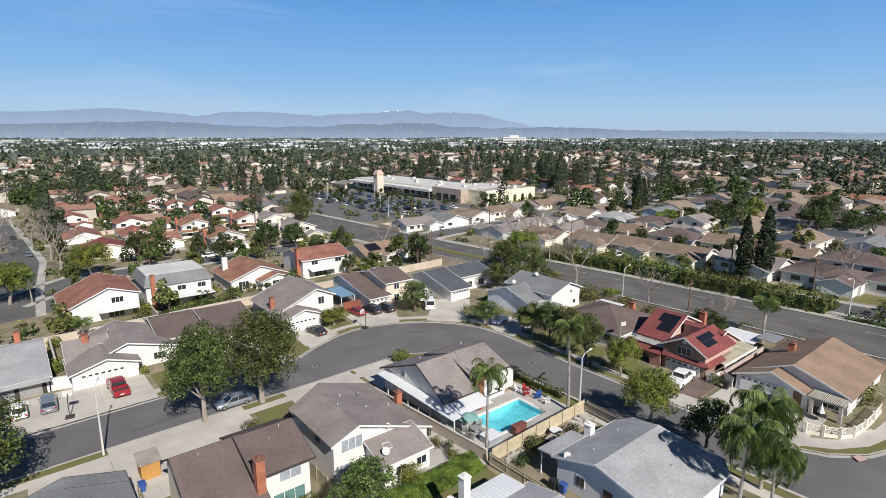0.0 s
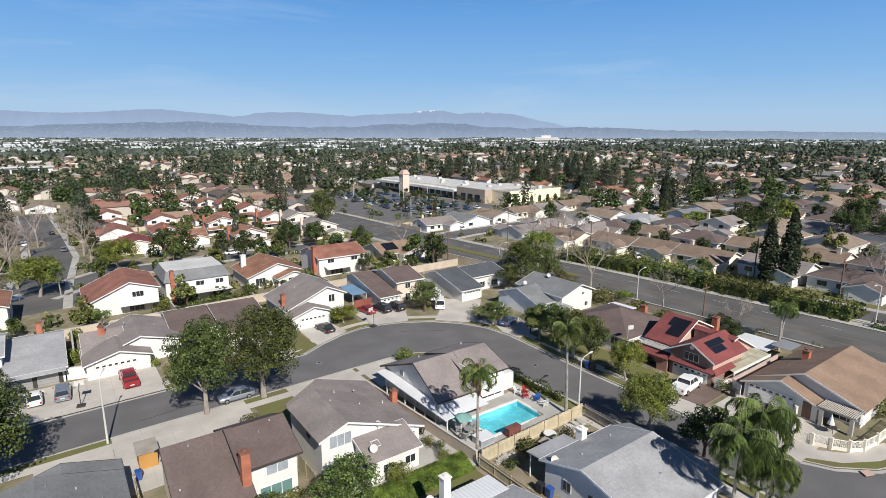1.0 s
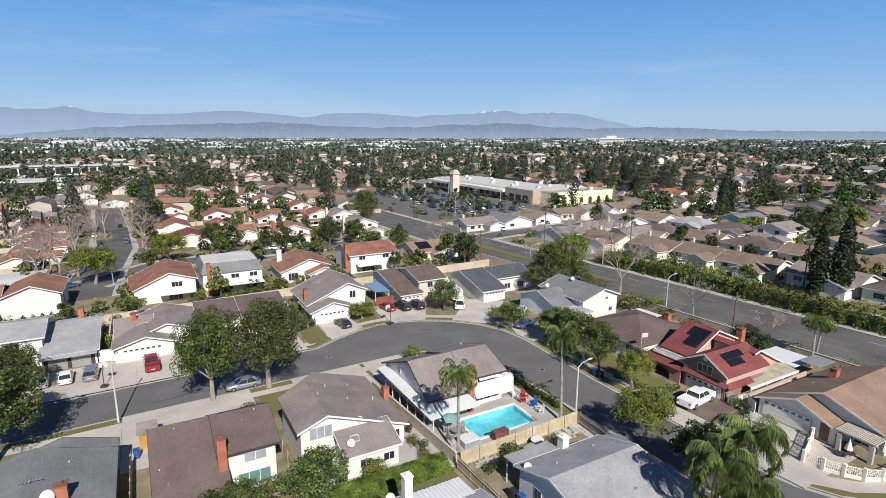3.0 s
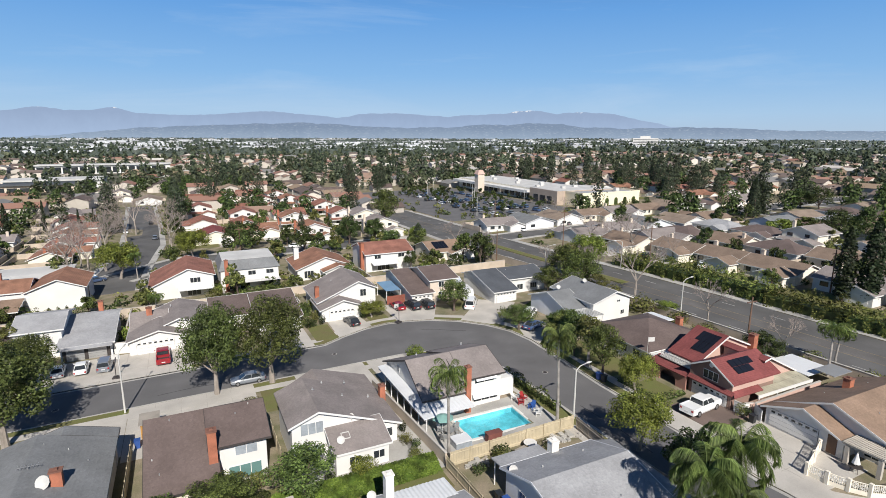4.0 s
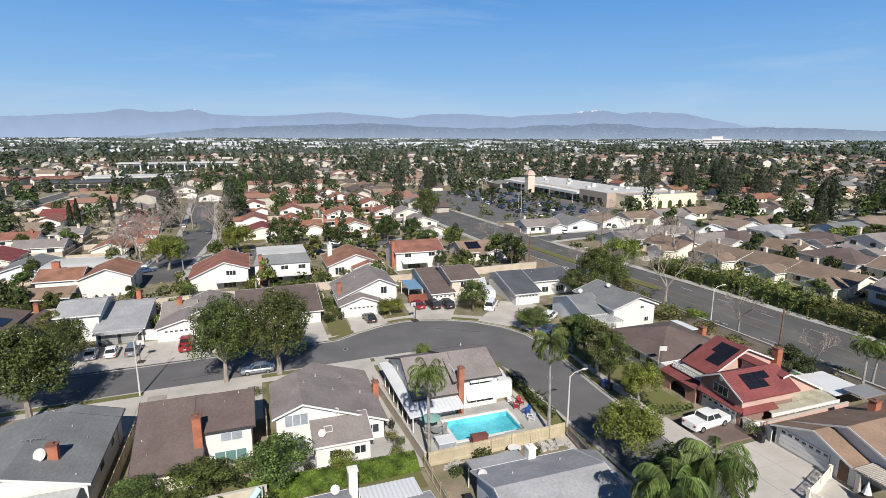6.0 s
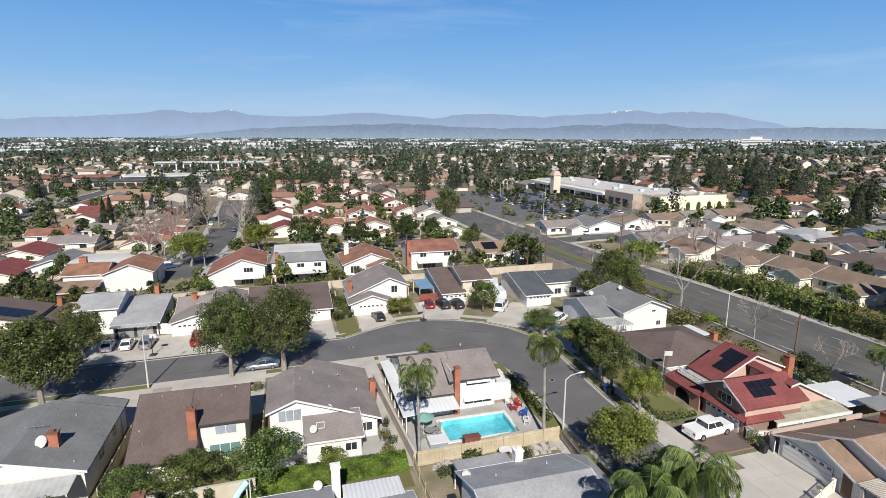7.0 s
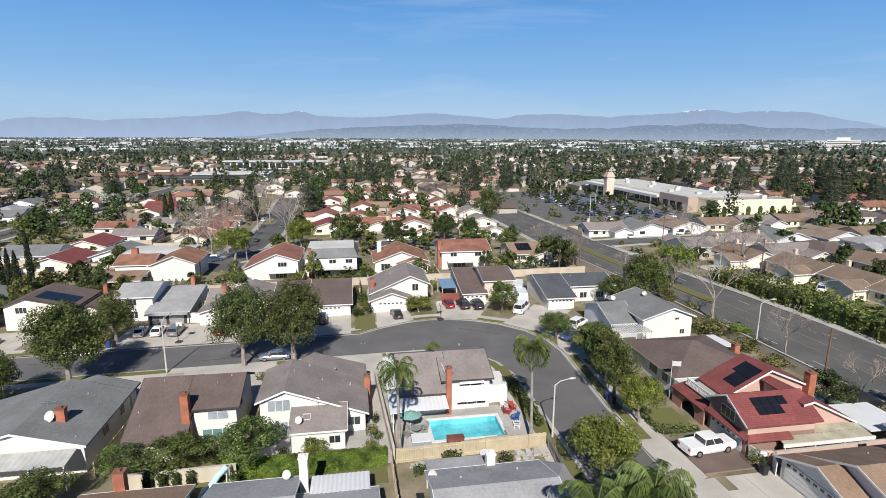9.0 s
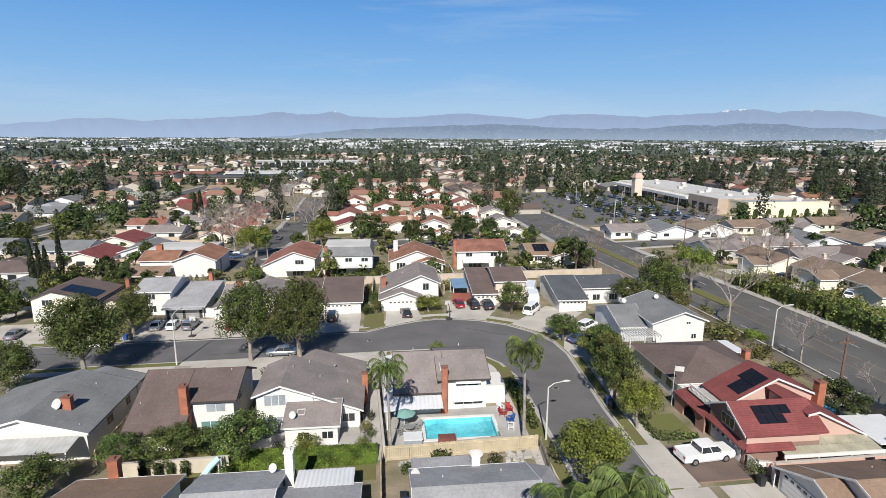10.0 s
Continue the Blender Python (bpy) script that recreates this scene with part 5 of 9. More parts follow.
place(t, [(55.9, 31.0, 1.0, 1.0, 0), (103.8, 95.4, 1.3, 1.52, 2.6), (-2.5, 150.5, 1.6, 1.45, 1.0), (65.2, 40.7, 0.74, 0.9, 3.0), (44.8, 88.8, 0.78, 0.5, 3.3), (15.2, 167.8, 1.5, 1.35, 4.0), (95.2, 62.5, 0.6, 0.4, 2.0)])
t = broad_tree(4, 6.8, 3.0, 1.5, 7000, 0.22, LEAF_DARK, "dark green round yard tree", None, 24)
place(t, [(55.2, 23.8, 1.0, 1.0, 0), (28, 177, 1.45, 1.5, 1.0), (45.8, 156, 1.35, 1.5, 2.0), (63, 166.7, 1.5, 1.3, 3.0), (71.6, 165, 1.3, 1.3, 4.0), (17.6, 84.5, 0.85, 0.72, 4.6), (82, 42.5, 0.7, 0.6, 2.0), (89.8, 40.0, 1.0, 0.75, 5.0), (66.6, 121.6, 0.62, 0.85, 3.0), (20, 110, 0.6, 0.5, 1.0)])
t = bare_tree(5, 14.0, 4.6, "leafless tree with fine pale twigs")
place(t, [(98.0, 73.5, 1.0, 1.0, 0), (97.6, 55.4, 0.66, 0.66, 2.0), (96.5, 86, 0.8, 0.8, 5.1), (95.4, 40.5, 0.5, 0.5, 3.4), (-10, 156, 1.35, 1.35, 1.0), (-7, 163, 1.3, 1.4, 3.0), (-16, 165, 1.35, 1.25, 4.0), (-13, 150, 1.1, 1.1, 2.0), (9.5, 178, 1.1, 1.2, 3.0), (8.5, 200, 1.1, 1.0, 0.4), (131.5, 108, 1.0, 0.95, 2.2), (140, 119, 0.9, 0.9, 1.2), (126, 120, 0.9, 0.9, 5.2), (90.6, 122, 0.8, 0.7, 5.0), (89.4, 140, 0.8, 0.8, 0.9), (149, 165, 0.9, 0.9, 3.9), (92.4, 97, 0.7, 0.7, 4.9), (141, 33, 1.0, 0.9, 0.9), (10, 240, 1.1, 1.1, 2.0), (-20, 285, 1.1, 1.1, 5.0)])
t = cone_tree(6, 10.8, 1.15, 2600, 0.34, LEAF_CYPRESS, "slim dark green cypress tree", 0.5, "cypress")
place(t, [(-43.0, 114.0, 0.85, 1.24, 0), (-41.0, 113.4, 0.9, 1.14, 1), (-39.0, 112.4, 0.95, 1.1, 2), (-43.5, 125.6, 0.8, 1.3, 3), (131.8, 51.6, 1.9, 1.4, 4), (133.8, 48.0, 2.2, 1.6, 5), (-44, 232, 1.3, 1.3, 0), (-47, 234, 1.3, 1.2, 2), (-36, 250, 0.9, 1.2, 2), (-24, 246, 0.6, 0.9, 2), (-19, 247, 0.6, 0.9, 1), (-14, 247, 0.6, 0.9, 3), (225.5, 137, 1.8, 1.35, 1), (228.6, 138, 1.8, 1.45, 2), (231.6, 137, 1.8, 1.3, 4)])
t = palm(8, 9.6, 2.7, "tall feather palm with a slender trunk")
place(t, [(51.4, 39.4, 1.0, 1.12, 0), (36.7, 39.0, 0.95, 1.02, 2.0), (93.0, 32.4, 0.95, 0.72, 5.0), (97.5, 34.0, 0.9, 0.55, 2.6), (7.0, 108, 0.75, 0.5, 3.2), (1.5, 148, 0.8, 0.65, 1.5)])
t = palm(12, 7.6, 3.9, "broad feather palm with long drooping fronds", 26, 84)
place(t, [(53.0, 17.4, 0.95, 1.1, 0), (48.4, 17.6, 0.95, 1.02, 2.4), (49.9, 15.4, 0.8, 0.74, 5.0)])
t = shrub(9, 1.25, 2.2, 700, 0.2, LEAF_OLIVE, "rounded clipped olive green shrub")
bushes = [(33.9, 44.2, 0.6, 0.5, 2), (33.6, 41.0, 0.6, 0.5, 4), (41.5, 36.2, 0.7, 0.6, 2), (45.8, 31.0, 0.9, 0.5, 1), (32.6, 90.4, 0.75, 0.75, 0), (35.0, 93.4, 0.8, 0.8, 3), (34.2, 91.4, 0.55, 0.8, 1), (43.9, 91.6, 0.6, 0.6, 0), (67.0, 75.8, 1.2, 0.95, 4), (93, 58, 1.6, 1.0, 1), (95.3, 50, 1.0, 0.6, 2), (95.5, 58.5, 0.9, 0.6, 4), (95.6, 66, 1.2, 0.8, 1)]
bushes += [(95.2, 36, 1.3, 0.9, 1), (95.4, 28, 1.2, 0.8, 3), (96.2, 78, 1.3, 1.0, 3), (99, 90, 1.3, 1.0, 2), (92, 66, 2.0, 1.5, 3), (90.5, 70.5, 1.6, 1.3, 3), (92.6, 52, 1.5, 0.8, 2), (17.9, 43.9, 0.9, 0.6, 5), (15.7, 43.9, 1.1, 0.8, 2), (19.2, 62.0, 0.8, 0.5, 1), (78.5, 58.8, 1.2, 0.9, 3), (74.6, 59.5, 0.9, 0.7, 5), (35.2, 100, 0.8, 0.9, 0), (33, 104, 0.9, 1.1, 2), (50, 104, 1.0, 1.2, 2)]
bushes += [(81, 16, 1.6, 1.0, 1), (83.5, 17.5, 1.5, 1.0, 3), (72.5, 30.9, 0.5, 0.7, 1), (0, 109, 1.2, 1.0, 4), (18, 118, 1.3, 1.1, 1), (34, 118, 1.2, 1.1, 2), (52, 118, 1.2, 1.1, 3), (-14.5, 116, 1.5, 1.4, 3), (-26, 113, 1.6, 1.5, 5), (-33, 114, 1.6, 1.5, 2), (-21, 118, 1.4, 1.4, 2)]
place(t, bushes)
t = shrub(10, 1.25, 2.2, 2600, 0.13, LEAF_BRIGHT, "dense rounded olive green shrub against a white wall")
place(t, [(27.6, 40.6, 1.0, 0.95, 0), (44.4, 66.2, 1.0, 0.95, 2)])

# bank of ground cover behind the hedge fence
rng = np.random.default_rng(77)
e = thing("ivy_bank", "sloping bank covered in bright green ivy", "ground cover", 27, 38.6)
part("earth_bank", B().prism(rect(-8.4, 8.2, -1.2, 1.3), -0.3, lambda x, y: 0.12 + 0.3 * (y + 1.2)), HEDGE_LEAF, e)
n = 15000
p = np.stack([rng.uniform(-8.5, 8.3, n), rng.uniform(-1.3, 1.4, n), np.zeros(n)], 1)
p[:, 2] = 0.17 + 0.3 * (p[:, 1] + 1.2) + 0.12 * np.sin(p[:, 0] * 1.7) * np.sin(p[:, 1] * 2.4) + rng.normal(0, 0.05, n)
v, f = leaf_quads(p, np.tile([0, -0.4, 1.0], (n, 1)), 0.17, rng, 0.5)
put("leaves", crown_mesh("leaves", v, f, HEDGE_LEAF), e)
hedge("tall narrow clipped hedge beside a small pool", 20.0, 20.9, 32.6, 36.6, 1.9, LEAF, 8, 0.2, 40, rough=0.06)
hedge("low green hedge along the pool fence", 52.9, 53.8, 42, 54, 1.2, LEAF, 4, 0.25)
hedge("low clipped box hedge round a lawn", 65.9, 66.7, 38, 45, 0.8, LEAF, 5, 0.2)
hedge("low clipped box hedge round a lawn", 66.7, 71, 37.4, 38.2, 0.8, LEAF, 6, 0.2)
for i, (x0, x1, y0, y1, hh) in enumerate(((116.8, 121, 43, 58, 3.0), (117, 121.6, 58.5, 74, 3.6), (116.8, 121.6, 74.5, 90, 3.3), (116.0, 120.6, 90.5, 99, 3.0), (116.4, 119.8, 30.5, 42.5, 3.1))):
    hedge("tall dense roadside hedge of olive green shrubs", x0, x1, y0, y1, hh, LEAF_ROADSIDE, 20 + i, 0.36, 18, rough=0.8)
hedge("low dark roadside hedge", 115.8, 117.6, 18, 27, 1.0, LEAF_DARK, 31, 0.3, 12)
for i, x in enumerate((11.9, 13.4, 14.6, 16.0)):
    hedge("narrow clipped shrub against a garden wall", x - 0.3, x + 0.3, 37.35, 37.85, 1.5, LEAF_DARK, 40 + i, 0.14, 150, name="shrub", rough=0.06)

# more planting along the bend and in the back gardens
t = broad_tree(51, 8.6, 3.0, 2.2, 5200, 0.26, LEAF_OLIVE, "open olive green tree beside the street", BARK_PALE, 20)
place(t, [(66.0, 51.0, 1.0, 1.0, 0.4), (99.4, 97.6, 1.1, 0.95, 4.2), (67.2, 59.4, 0.8, 0.7, 2.2), (88.4, 74.5, 0.8, 0.8, 1.0), (-19.5, 88.6, 0.8, 0.72, 3.0), (-13.5, 95.0, 0.9, 0.75, 5.0)])
hedge("leafy back garden hedge along a wall", 22.4, 33.4, 118.9, 120.0, 1.3, LEAF, 61, 0.28, 22)
hedge("clipped garden hedge between two houses", 33.0, 34.6, 95.5, 101.5, 1.4, LEAF, 62, 0.26, 24)
hedge("leafy back garden hedge along a wall", -30, -20.5, 113.6, 115, 1.6, LEAF_DARK, 63, 0.3, 20)
t = broad_tree(67, 5.2, 2.9, 1.0, 3400, 0.28, LEAF, "bushy green back garden tree", None, 16)
place(t, [(-36.5, 113.5, 1.0, 1.0, 0), (-32.5, 115.5, 0.9, 0.8, 1), (-28.6, 118.6, 0.9, 0.75, 2), (-23.5, 113.0, 0.75, 0.65, 3), (-21.0, 121.5, 0.8, 0.7, 4), (-38.5, 107.0, 0.8, 0.8, 5), (-15.2, 109.6, 0.8, 0.72, 1), (-39.5, 99.5, 1.2, 1.3, 2), (-37.4, 92.5, 1.1, 1.2, 3), (-35.2, 94.5, 1.1, 1.25, 1), (-34.4, 99.5, 0.9, 1.1, 4), (-12.0, 93.0, 0.8, 0.7, 2)])
t = shrub(64, 1.0, 1.8, 600, 0.2, LEAF_BRIGHT, "yellowish green garden shrub")
place(t, [(19.4, 121.4, 1.3, 1.35, 0), (13.0, 105.6, 1.0, 1.0, 1), (3.0, 112.0, 1.1, 1.0, 2), (37.0, 119.5, 1.0, 0.9, 3), (69.8, 119, 1.4, 1.3, 1), (2.2, 98.5, 1.1, 1.3, 2), (12.6, 88.8, 0.7, 0.8, 4), (20.6, 90.0, 0.9, 0.9, 5), (-12.6, 107, 1.3, 1.2, 2)])
t = shrub(65, 0.75, 1.5, 420, 0.16, LEAF_DARK, "small clipped dark shrub beside a drive")
place(t, [(32.4, 88.6, 1.0, 1.2, 0), (33.4, 89.0, 1.0, 0.9, 1), (35.2, 89.6, 0.9, 1.2, 2), (43.2, 89.4, 1.0, 1.3, 3), (43.9, 90.4, 0.8, 0.9, 4), (16.4, 41.9, 1.3, 0.9, 2), (17.8, 41.2, 0.9, 0.7, 4), (34.6, 42.8, 0.7, 0.7, 1), (34.4, 46.6, 0.6, 0.9, 3), (42.0, 36.7, 1.4, 0.9, 1), (47.4, 35.7, 1.0, 0.8, 4), (38.4, 35.4, 1.0, 0.7, 2), (73.0, 30.4, 0.7, 0.8, 1), (24.4, 41.2, 0.8, 0.7, 2)])
t = cone_tree(66, 2.4, 0.75, 380, 0.18, LEAF_DARK, "small clipped conical shrub in a row", 0.5, "topiary_shrub")
place(t, [(-12.4 + i * 1.5, 119.4, 1.0, 1.0, i) for i in range(5)])

# ---- middle distance houses ----
def mid_house(kind, roof, wall, label, plain):
    """A house that faces -y, built round the origin."""
    h = House(label, 0, 0, 0, plain=True)
    edge = None if plain else TRIM
    if kind == "one":
        h.body("x", -7, 7, [(-4.6, 2.65), (0.4, 4.5), (5.4, 2.65)], roof, wall, fascia=edge)
        h.body("y", -9, -4, [(0.4, 2.6), (3.6, 3.8), (6.8, 2.6)], roof, wall, ends=(1, 0), fascia=edge)
        h.garage("S", -9, 1.2, 6.0, lights=False)
        h.win("S", -4.6, -4.6, 0.9, 1.9, 1.2, mull=2)
        h.win("S", -4.6, -1.6, 0.9, 1.2, 1.2)
        plain or h.win("W", -7, 0.5, 0.9, 1.4, 1.1)
        plain or h.win("N", 5.4, 2.5, 0.9, 1.6, 1.1)
        plain or h.win("N", 5.4, -3.5, 0.4, 2.2, 1.8)
    elif kind == "gable":
        h.body("y", -7, 7.5, [(-6.4, 2.65), (0, 4.7), (6.4, 2.65)], roof, wall, fascia=edge)
        h.garage("S", -7, 0.9, 5.6, lights=False)
        h.win("S", -7, -3.2, 0.9, 2.0, 1.2, mull=2)
        plain or h.win("W", -6.4, 2.5, 0.9, 1.4, 1.1)
        plain or h.win("W", -6.4, -2.5, 0.9, 1.4, 1.1)
        plain or h.win("E", 6.4, 1.5, 0.9, 1.4, 1.1)
        plain or h.win("N", 7.5, 0, 0.5, 2.4, 1.8)
    elif kind == "two":
        h.body("y", -4.5, 6, [(-5.6, 4.9), (-0.4, 6.8), (4.8, 4.9)], roof, wall, fascia=edge)
        h.body("y", -8.2, -4.0, [(0.0, 2.6), (3.0, 3.7), (6.0, 2.6)], roof, wall, ends=(1, 0), fascia=edge)
        h.body("x", -5.7, -0.1, [(-5.8, 2.6), (-4.52, 3.1), (-4.3, 3.15)], roof, wall, base=2.3, fascia=edge)
        h.garage("S", -8.2, 0.7, 5.3, lights=False)
        h.win("S", -4.5, -3.2, 3.4, 1.8, 1.2, mull=2)
        h.win("S", -4.5, 1.8, 3.6, 1.5, 1.1)
        h.win("S", -4.5, -3.0, 0.7, 1.6, 1.4)
        plain or h.win("E", 4.8, 1.0, 3.4, 1.2, 1.1)
        plain or h.win("W", -5.6, 1.0, 3.4, 1.2, 1.1)
        plain or h.win("N", 6, 1.5, 3.4, 1.6, 1.1)
        plain or h.win("N", 6, -2.5, 3.4, 1.2, 1.1)
        plain or h.win("N", 6, -1.5, 0.4, 2.4, 1.8)
    else:
        h.hip(-7.5, 7.5, -5, 5.5, 2.75, 4.7, roof, wall, fascia=edge)
        h.body("y", -8.6, -4.6, [(0.6, 2.6), (3.8, 3.8), (7.0, 2.6)], roof, wall, ends=(1, 0), fascia=edge)
        h.garage("S", -8.6, 1.4, 6.2, lights=False)
        h.win("S", -5, -4.6, 0.9, 2.0, 1.2, mull=2)
        h.win("S", -5, -1.4, 0.9, 1.2, 1.2)
        plain or h.win("W", -7.5, 1, 0.9, 1.4, 1.1)
        plain or h.win("N", 5.5, 3, 0.9, 1.6, 1.1)
        plain or h.win("N", 5.5, -3, 0.4, 2.2, 1.8)
    plain or kind in ("gable", "hip") or h.chimney(-5.0 if kind != "two" else -5.9, 1.5, 0.8, 0.7, 1, 5.4 if kind != "two" else 7.2, BRICK_RED if roof in (ROOF_RED, ROOF_ORANGE, ROOF_CRIMSON) else STUCCO_BEIGE)
    return h.e


def settle(e, spots):
    """Houses at (x, y, turn in degrees)."""
    for i, (x, y, a) in enumerate(spots):
        o = e if i == 0 else copy_thing(e, Matrix.Translation((x, y, G(x, y))) @ Matrix.Rotation(radians(a), 4, "Z"))
        if i == 0:
            e.matrix_basis = Matrix.Translation((x, y, G(x, y))) @ Matrix.Rotation(radians(a), 4, "Z")


SPOTS = {k: [] for k in range(12)}
KINDS = [("one", ROOF_UMBER, STUCCO_CREAM, "single-storey cream house with a weathered umber roof"), ("one", ROOF_BROWN, STUCCO, "single-storey white house with a brown shingle roof"),
         ("gable", ROOF_TAUPE, STUCCO, "single-storey white house with a faded taupe gabled roof"), ("gable", ROOF_GREY, STUCCO_GREY, "single-storey pale house with a grey gabled roof"),
         ("two", ROOF_RED, STUCCO, "two-storey white house with a red tile roof"), ("two", ROOF_BROWN, STUCCO_CREAM, "two-storey cream house with a brown roof"),
         ("hip", ROOF_DARKBROWN, STUCCO, "single-storey white house with a dark brown hipped roof"), ("one", ROOF_RED, STUCCO, "single-storey white house with a red tile roof"),
         ("two", ROOF_ORANGE, STUCCO, "two-storey white house with an orange tile roof"), ("gable", ROOF_CRIMSON, STUCCO_CREAM, "single-storey cream house with a dark red roof"),
         ("hip", ROOF_PALE, STUCCO, "single-storey white house with a pale grey hipped roof"), ("one", ROOF_ORANGE, STUCCO_CREAM, "single-storey cream house with an orange tile roof")]
# rows that back on the far side of the street
rows_behind = [(2, -3, 340, 0), (9, 23, 198, 0), (11, 38, 203, 0), (8, 54, 180, 0), (5, 79, 180, 0), (4, 21, 272, 0), (7, 39, 280, 0), (4, 53, 293, 0), (8, 66, 290, 0), (4, 75, 250, 0), (7, 22, 340, 0), (4, 36, 325, 0), (7, 52, 356, 0), (8, 64, 322, 0), (4, 73, 278, 0), (7, 20, 235, -90), (4, 37, 240, 0), (8, 54, 215, 0), (7, 57, 246, 0), (4, 74, 215, 0), (7, 36, 172 + 50, 90)]
rows_behind += [(5, 81, 207, 0), (11, -22, 185, 90), (7, -22, 204, 90), (11, -24, 223, 90), (7, -26, 243, 90), (7, -30, 265, 90), (1, -33, 290, 90), (5, -18, 362, 0), (3, -44, 110, 0), (3, -61, 104, 0), (6, -80, 108, 0), (6, -60, 134, 180), (9, -48, 150, 180), (3, -36, 158, 180), (9, -52, 178, 180), (1, -45, 196, 180), (3, -62, 165, 90), (7, -58, 214, 180), (1, -46, 222, 180), (2, -62, 236, 90)]
rows_behind += [(7, -60, 258, 90), (9, -62, 280, 90), (1, -85, 150, -90), (3, -88, 170, -90), (3, -122, 212, -90), (2, -124, 232, -90), (3, -118, 252, -90), (10, -126, 268, -90), (2, -112, 282, -90), (7, -104, 300, -90), (3, -140, 240, 0), (2, -145, 262, 0), (1, -150, 285, 0), (3, -135, 300, 0), (7, -75, 305, 90), (9, -62, 318, 90), (1, -118, 190, -90), (6, -128, 172, -90)]
for k, x, y, a in rows_behind:
    SPOTS[k].append((x, y, a))
# beyond the main road
for k, x, y, a in ((6, 140, 37, -90), (6, 143, 22, -90), (1, 141, 53, -90), (0, 140, 70, -90), (0, 141, 84, -90), (0, 140, 98, -90), (0, 136, 114, -90), (1, 134, 131, 180), (1, 150, 134, 180), (3, 166, 137, 180), (2, 182, 135, 180), (0, 198, 136, 180), (1, 150, 116, 0),
                   (1, 120.4, 166, 0), (3, 134.6, 165, 0), (2, 150, 166, 0), (0, 166, 167, 0), (1, 182, 168, 0), (0, 198, 168, 0), (2, 214, 168, 0), (6, 230, 168, 0), (0, 246, 168, 0), (1, 262, 168, 0)):
    SPOTS[k].append((x, y, a))
for col, x in enumerate((161, 182, 206, 227, 250, 272, 296, 318)):
    for row in range(17):
        y = -120 + row * 15.6 + (col % 2) * 4
        if y > 122 or (x < 170 and y < -20):
            continue
        k = R.choice((0, 0, 2, 6, 3, 6, 1, 10, 2, 6, 5)) if x < 300 else R.choice((0, 1, 2, 3, 6, 7, 7, 4, 11))
        SPOTS[k].append((x + R.uniform(-1.5, 1.5), y + R.uniform(-1, 1), 90 if col % 2 == 0 else -90))
for x in range(246, 330, 18):
    for y in (196, 222, 252, 280):
        SPOTS[R.choice((0, 1, 2, 4, 7, 11, 6))].append((x + R.uniform(-2, 2), y + R.uniform(-2, 2), R.choice((0, 180))))
settled = []
for k, (kind, roof, wall, label) in enumerate(KINDS):
    for plain in (False, True):
        some = [q for q in SPOTS[k] if (q[0] > 190 or q[1] > 228 or q[0] < -95) == plain]
        if some:
            settle(mid_house(kind, roof, wall, label, plain), some)
            settled += some

# drives, lawns and yard walls that go with those houses
drives, lawns, walls = B(), B(), B()
for x, y, a in settled:
    c, q = math.cos(radians(a)), math.sin(radians(a))

    def spot(px, py, dz):
        wx, wy = x + px * c - py * q, y + px * q + py * c
        return (wx, wy, G(wx, wy) + dz)
    drives.slab([spot(px, py, 0.025) for px, py in ((0.8, -14.5), (6.2, -14.5), (6.2, -6.6), (0.8, -6.6))], 0.06)
    lawns.slab([spot(px, py, 0.02) for px, py in ((-7.2, -13), (0.4, -13), (0.4, -6), (-7.2, -6))], 0.06)
    lawns.slab([spot(px, py, 0.02) for px, py in ((-6, 7.6), (R.uniform(-1, 6), 7.6), (R.uniform(-1, 6), 11), (-6, 11))], 0.06)
    for p, r in (((-8.3, -2), (-8.3, 11.6)), ((-8.3, 11.6), (8.3, 11.6))):
        n = (0.1, 0) if p[0] == r[0] else (0, 0.1)
        walls.slab([spot(p[0] - n[0], p[1] - n[1], 1.7), spot(r[0] - n[0], r[1] - n[1], 1.7), spot(r[0] + n[0], r[1] + n[1], 1.7), spot(p[0] + n[0], p[1] + n[1], 1.7)], 2.0)
solid("side_driveways", drives, CONCRETE, "pale concrete driveways before the houses", "driveway", "structure")
solid("side_lawns", lawns, GRASS, "patchy lawns round the houses", "lawn", "structure")
solid("yard_walls", walls, BLOCK_WALL, "pale block walls between back yards", "wall", "structure")

# second row, seen from behind
h = House("large white two-storey house with orange tile roofs", -18, 133)
h.body("y", 126.6, 139, [(-17.5, 4.6), (-11.8, 6.8), (-7.0, 4.9)], ROOF_ORANGE, STUCCO)
h.body("x", -26, -17.4, [(128, 4.6), (133, 6.2), (138, 4.6)], ROOF_ORANGE, STUCCO)
h.body("x", -28, -12, [(138, 4.9), (141, 5.2), (150, 4.9)], ROOF_WHITE, STUCCO)
h.body("x", -27, -18, [(120.5, 2.5), (126, 3.4), (126.4, 3.4)], ROOF_TAN, STUCCO, base=2.0)
for y, z in ((128.6, 3.4), (131.5, 3.4), (135, 3.4)):
    h.win("W", -17.5, y, z, 0.9, 1.2)
h.win("E", -7, 131, 0.6, 1.2, 3.6)
h.chimney(-24, 136, 1.6, 0.9, 2, 7.0, BRICK_RED)
h = House("white two-storey house with a red tile roof", 12, 130)
h.body("y", 123.2, 138, [(5.4, 3.2), (13.2, 6.7), (18.4, 5.0)], ROOF_RED, STUCCO)
h.win("S", 123.2, 14.6, 3.3, 2.2, 1.2, mull=2)
h.win("S", 123.2, 14.2, 0.4, 2.8, 1.9, mull=2)
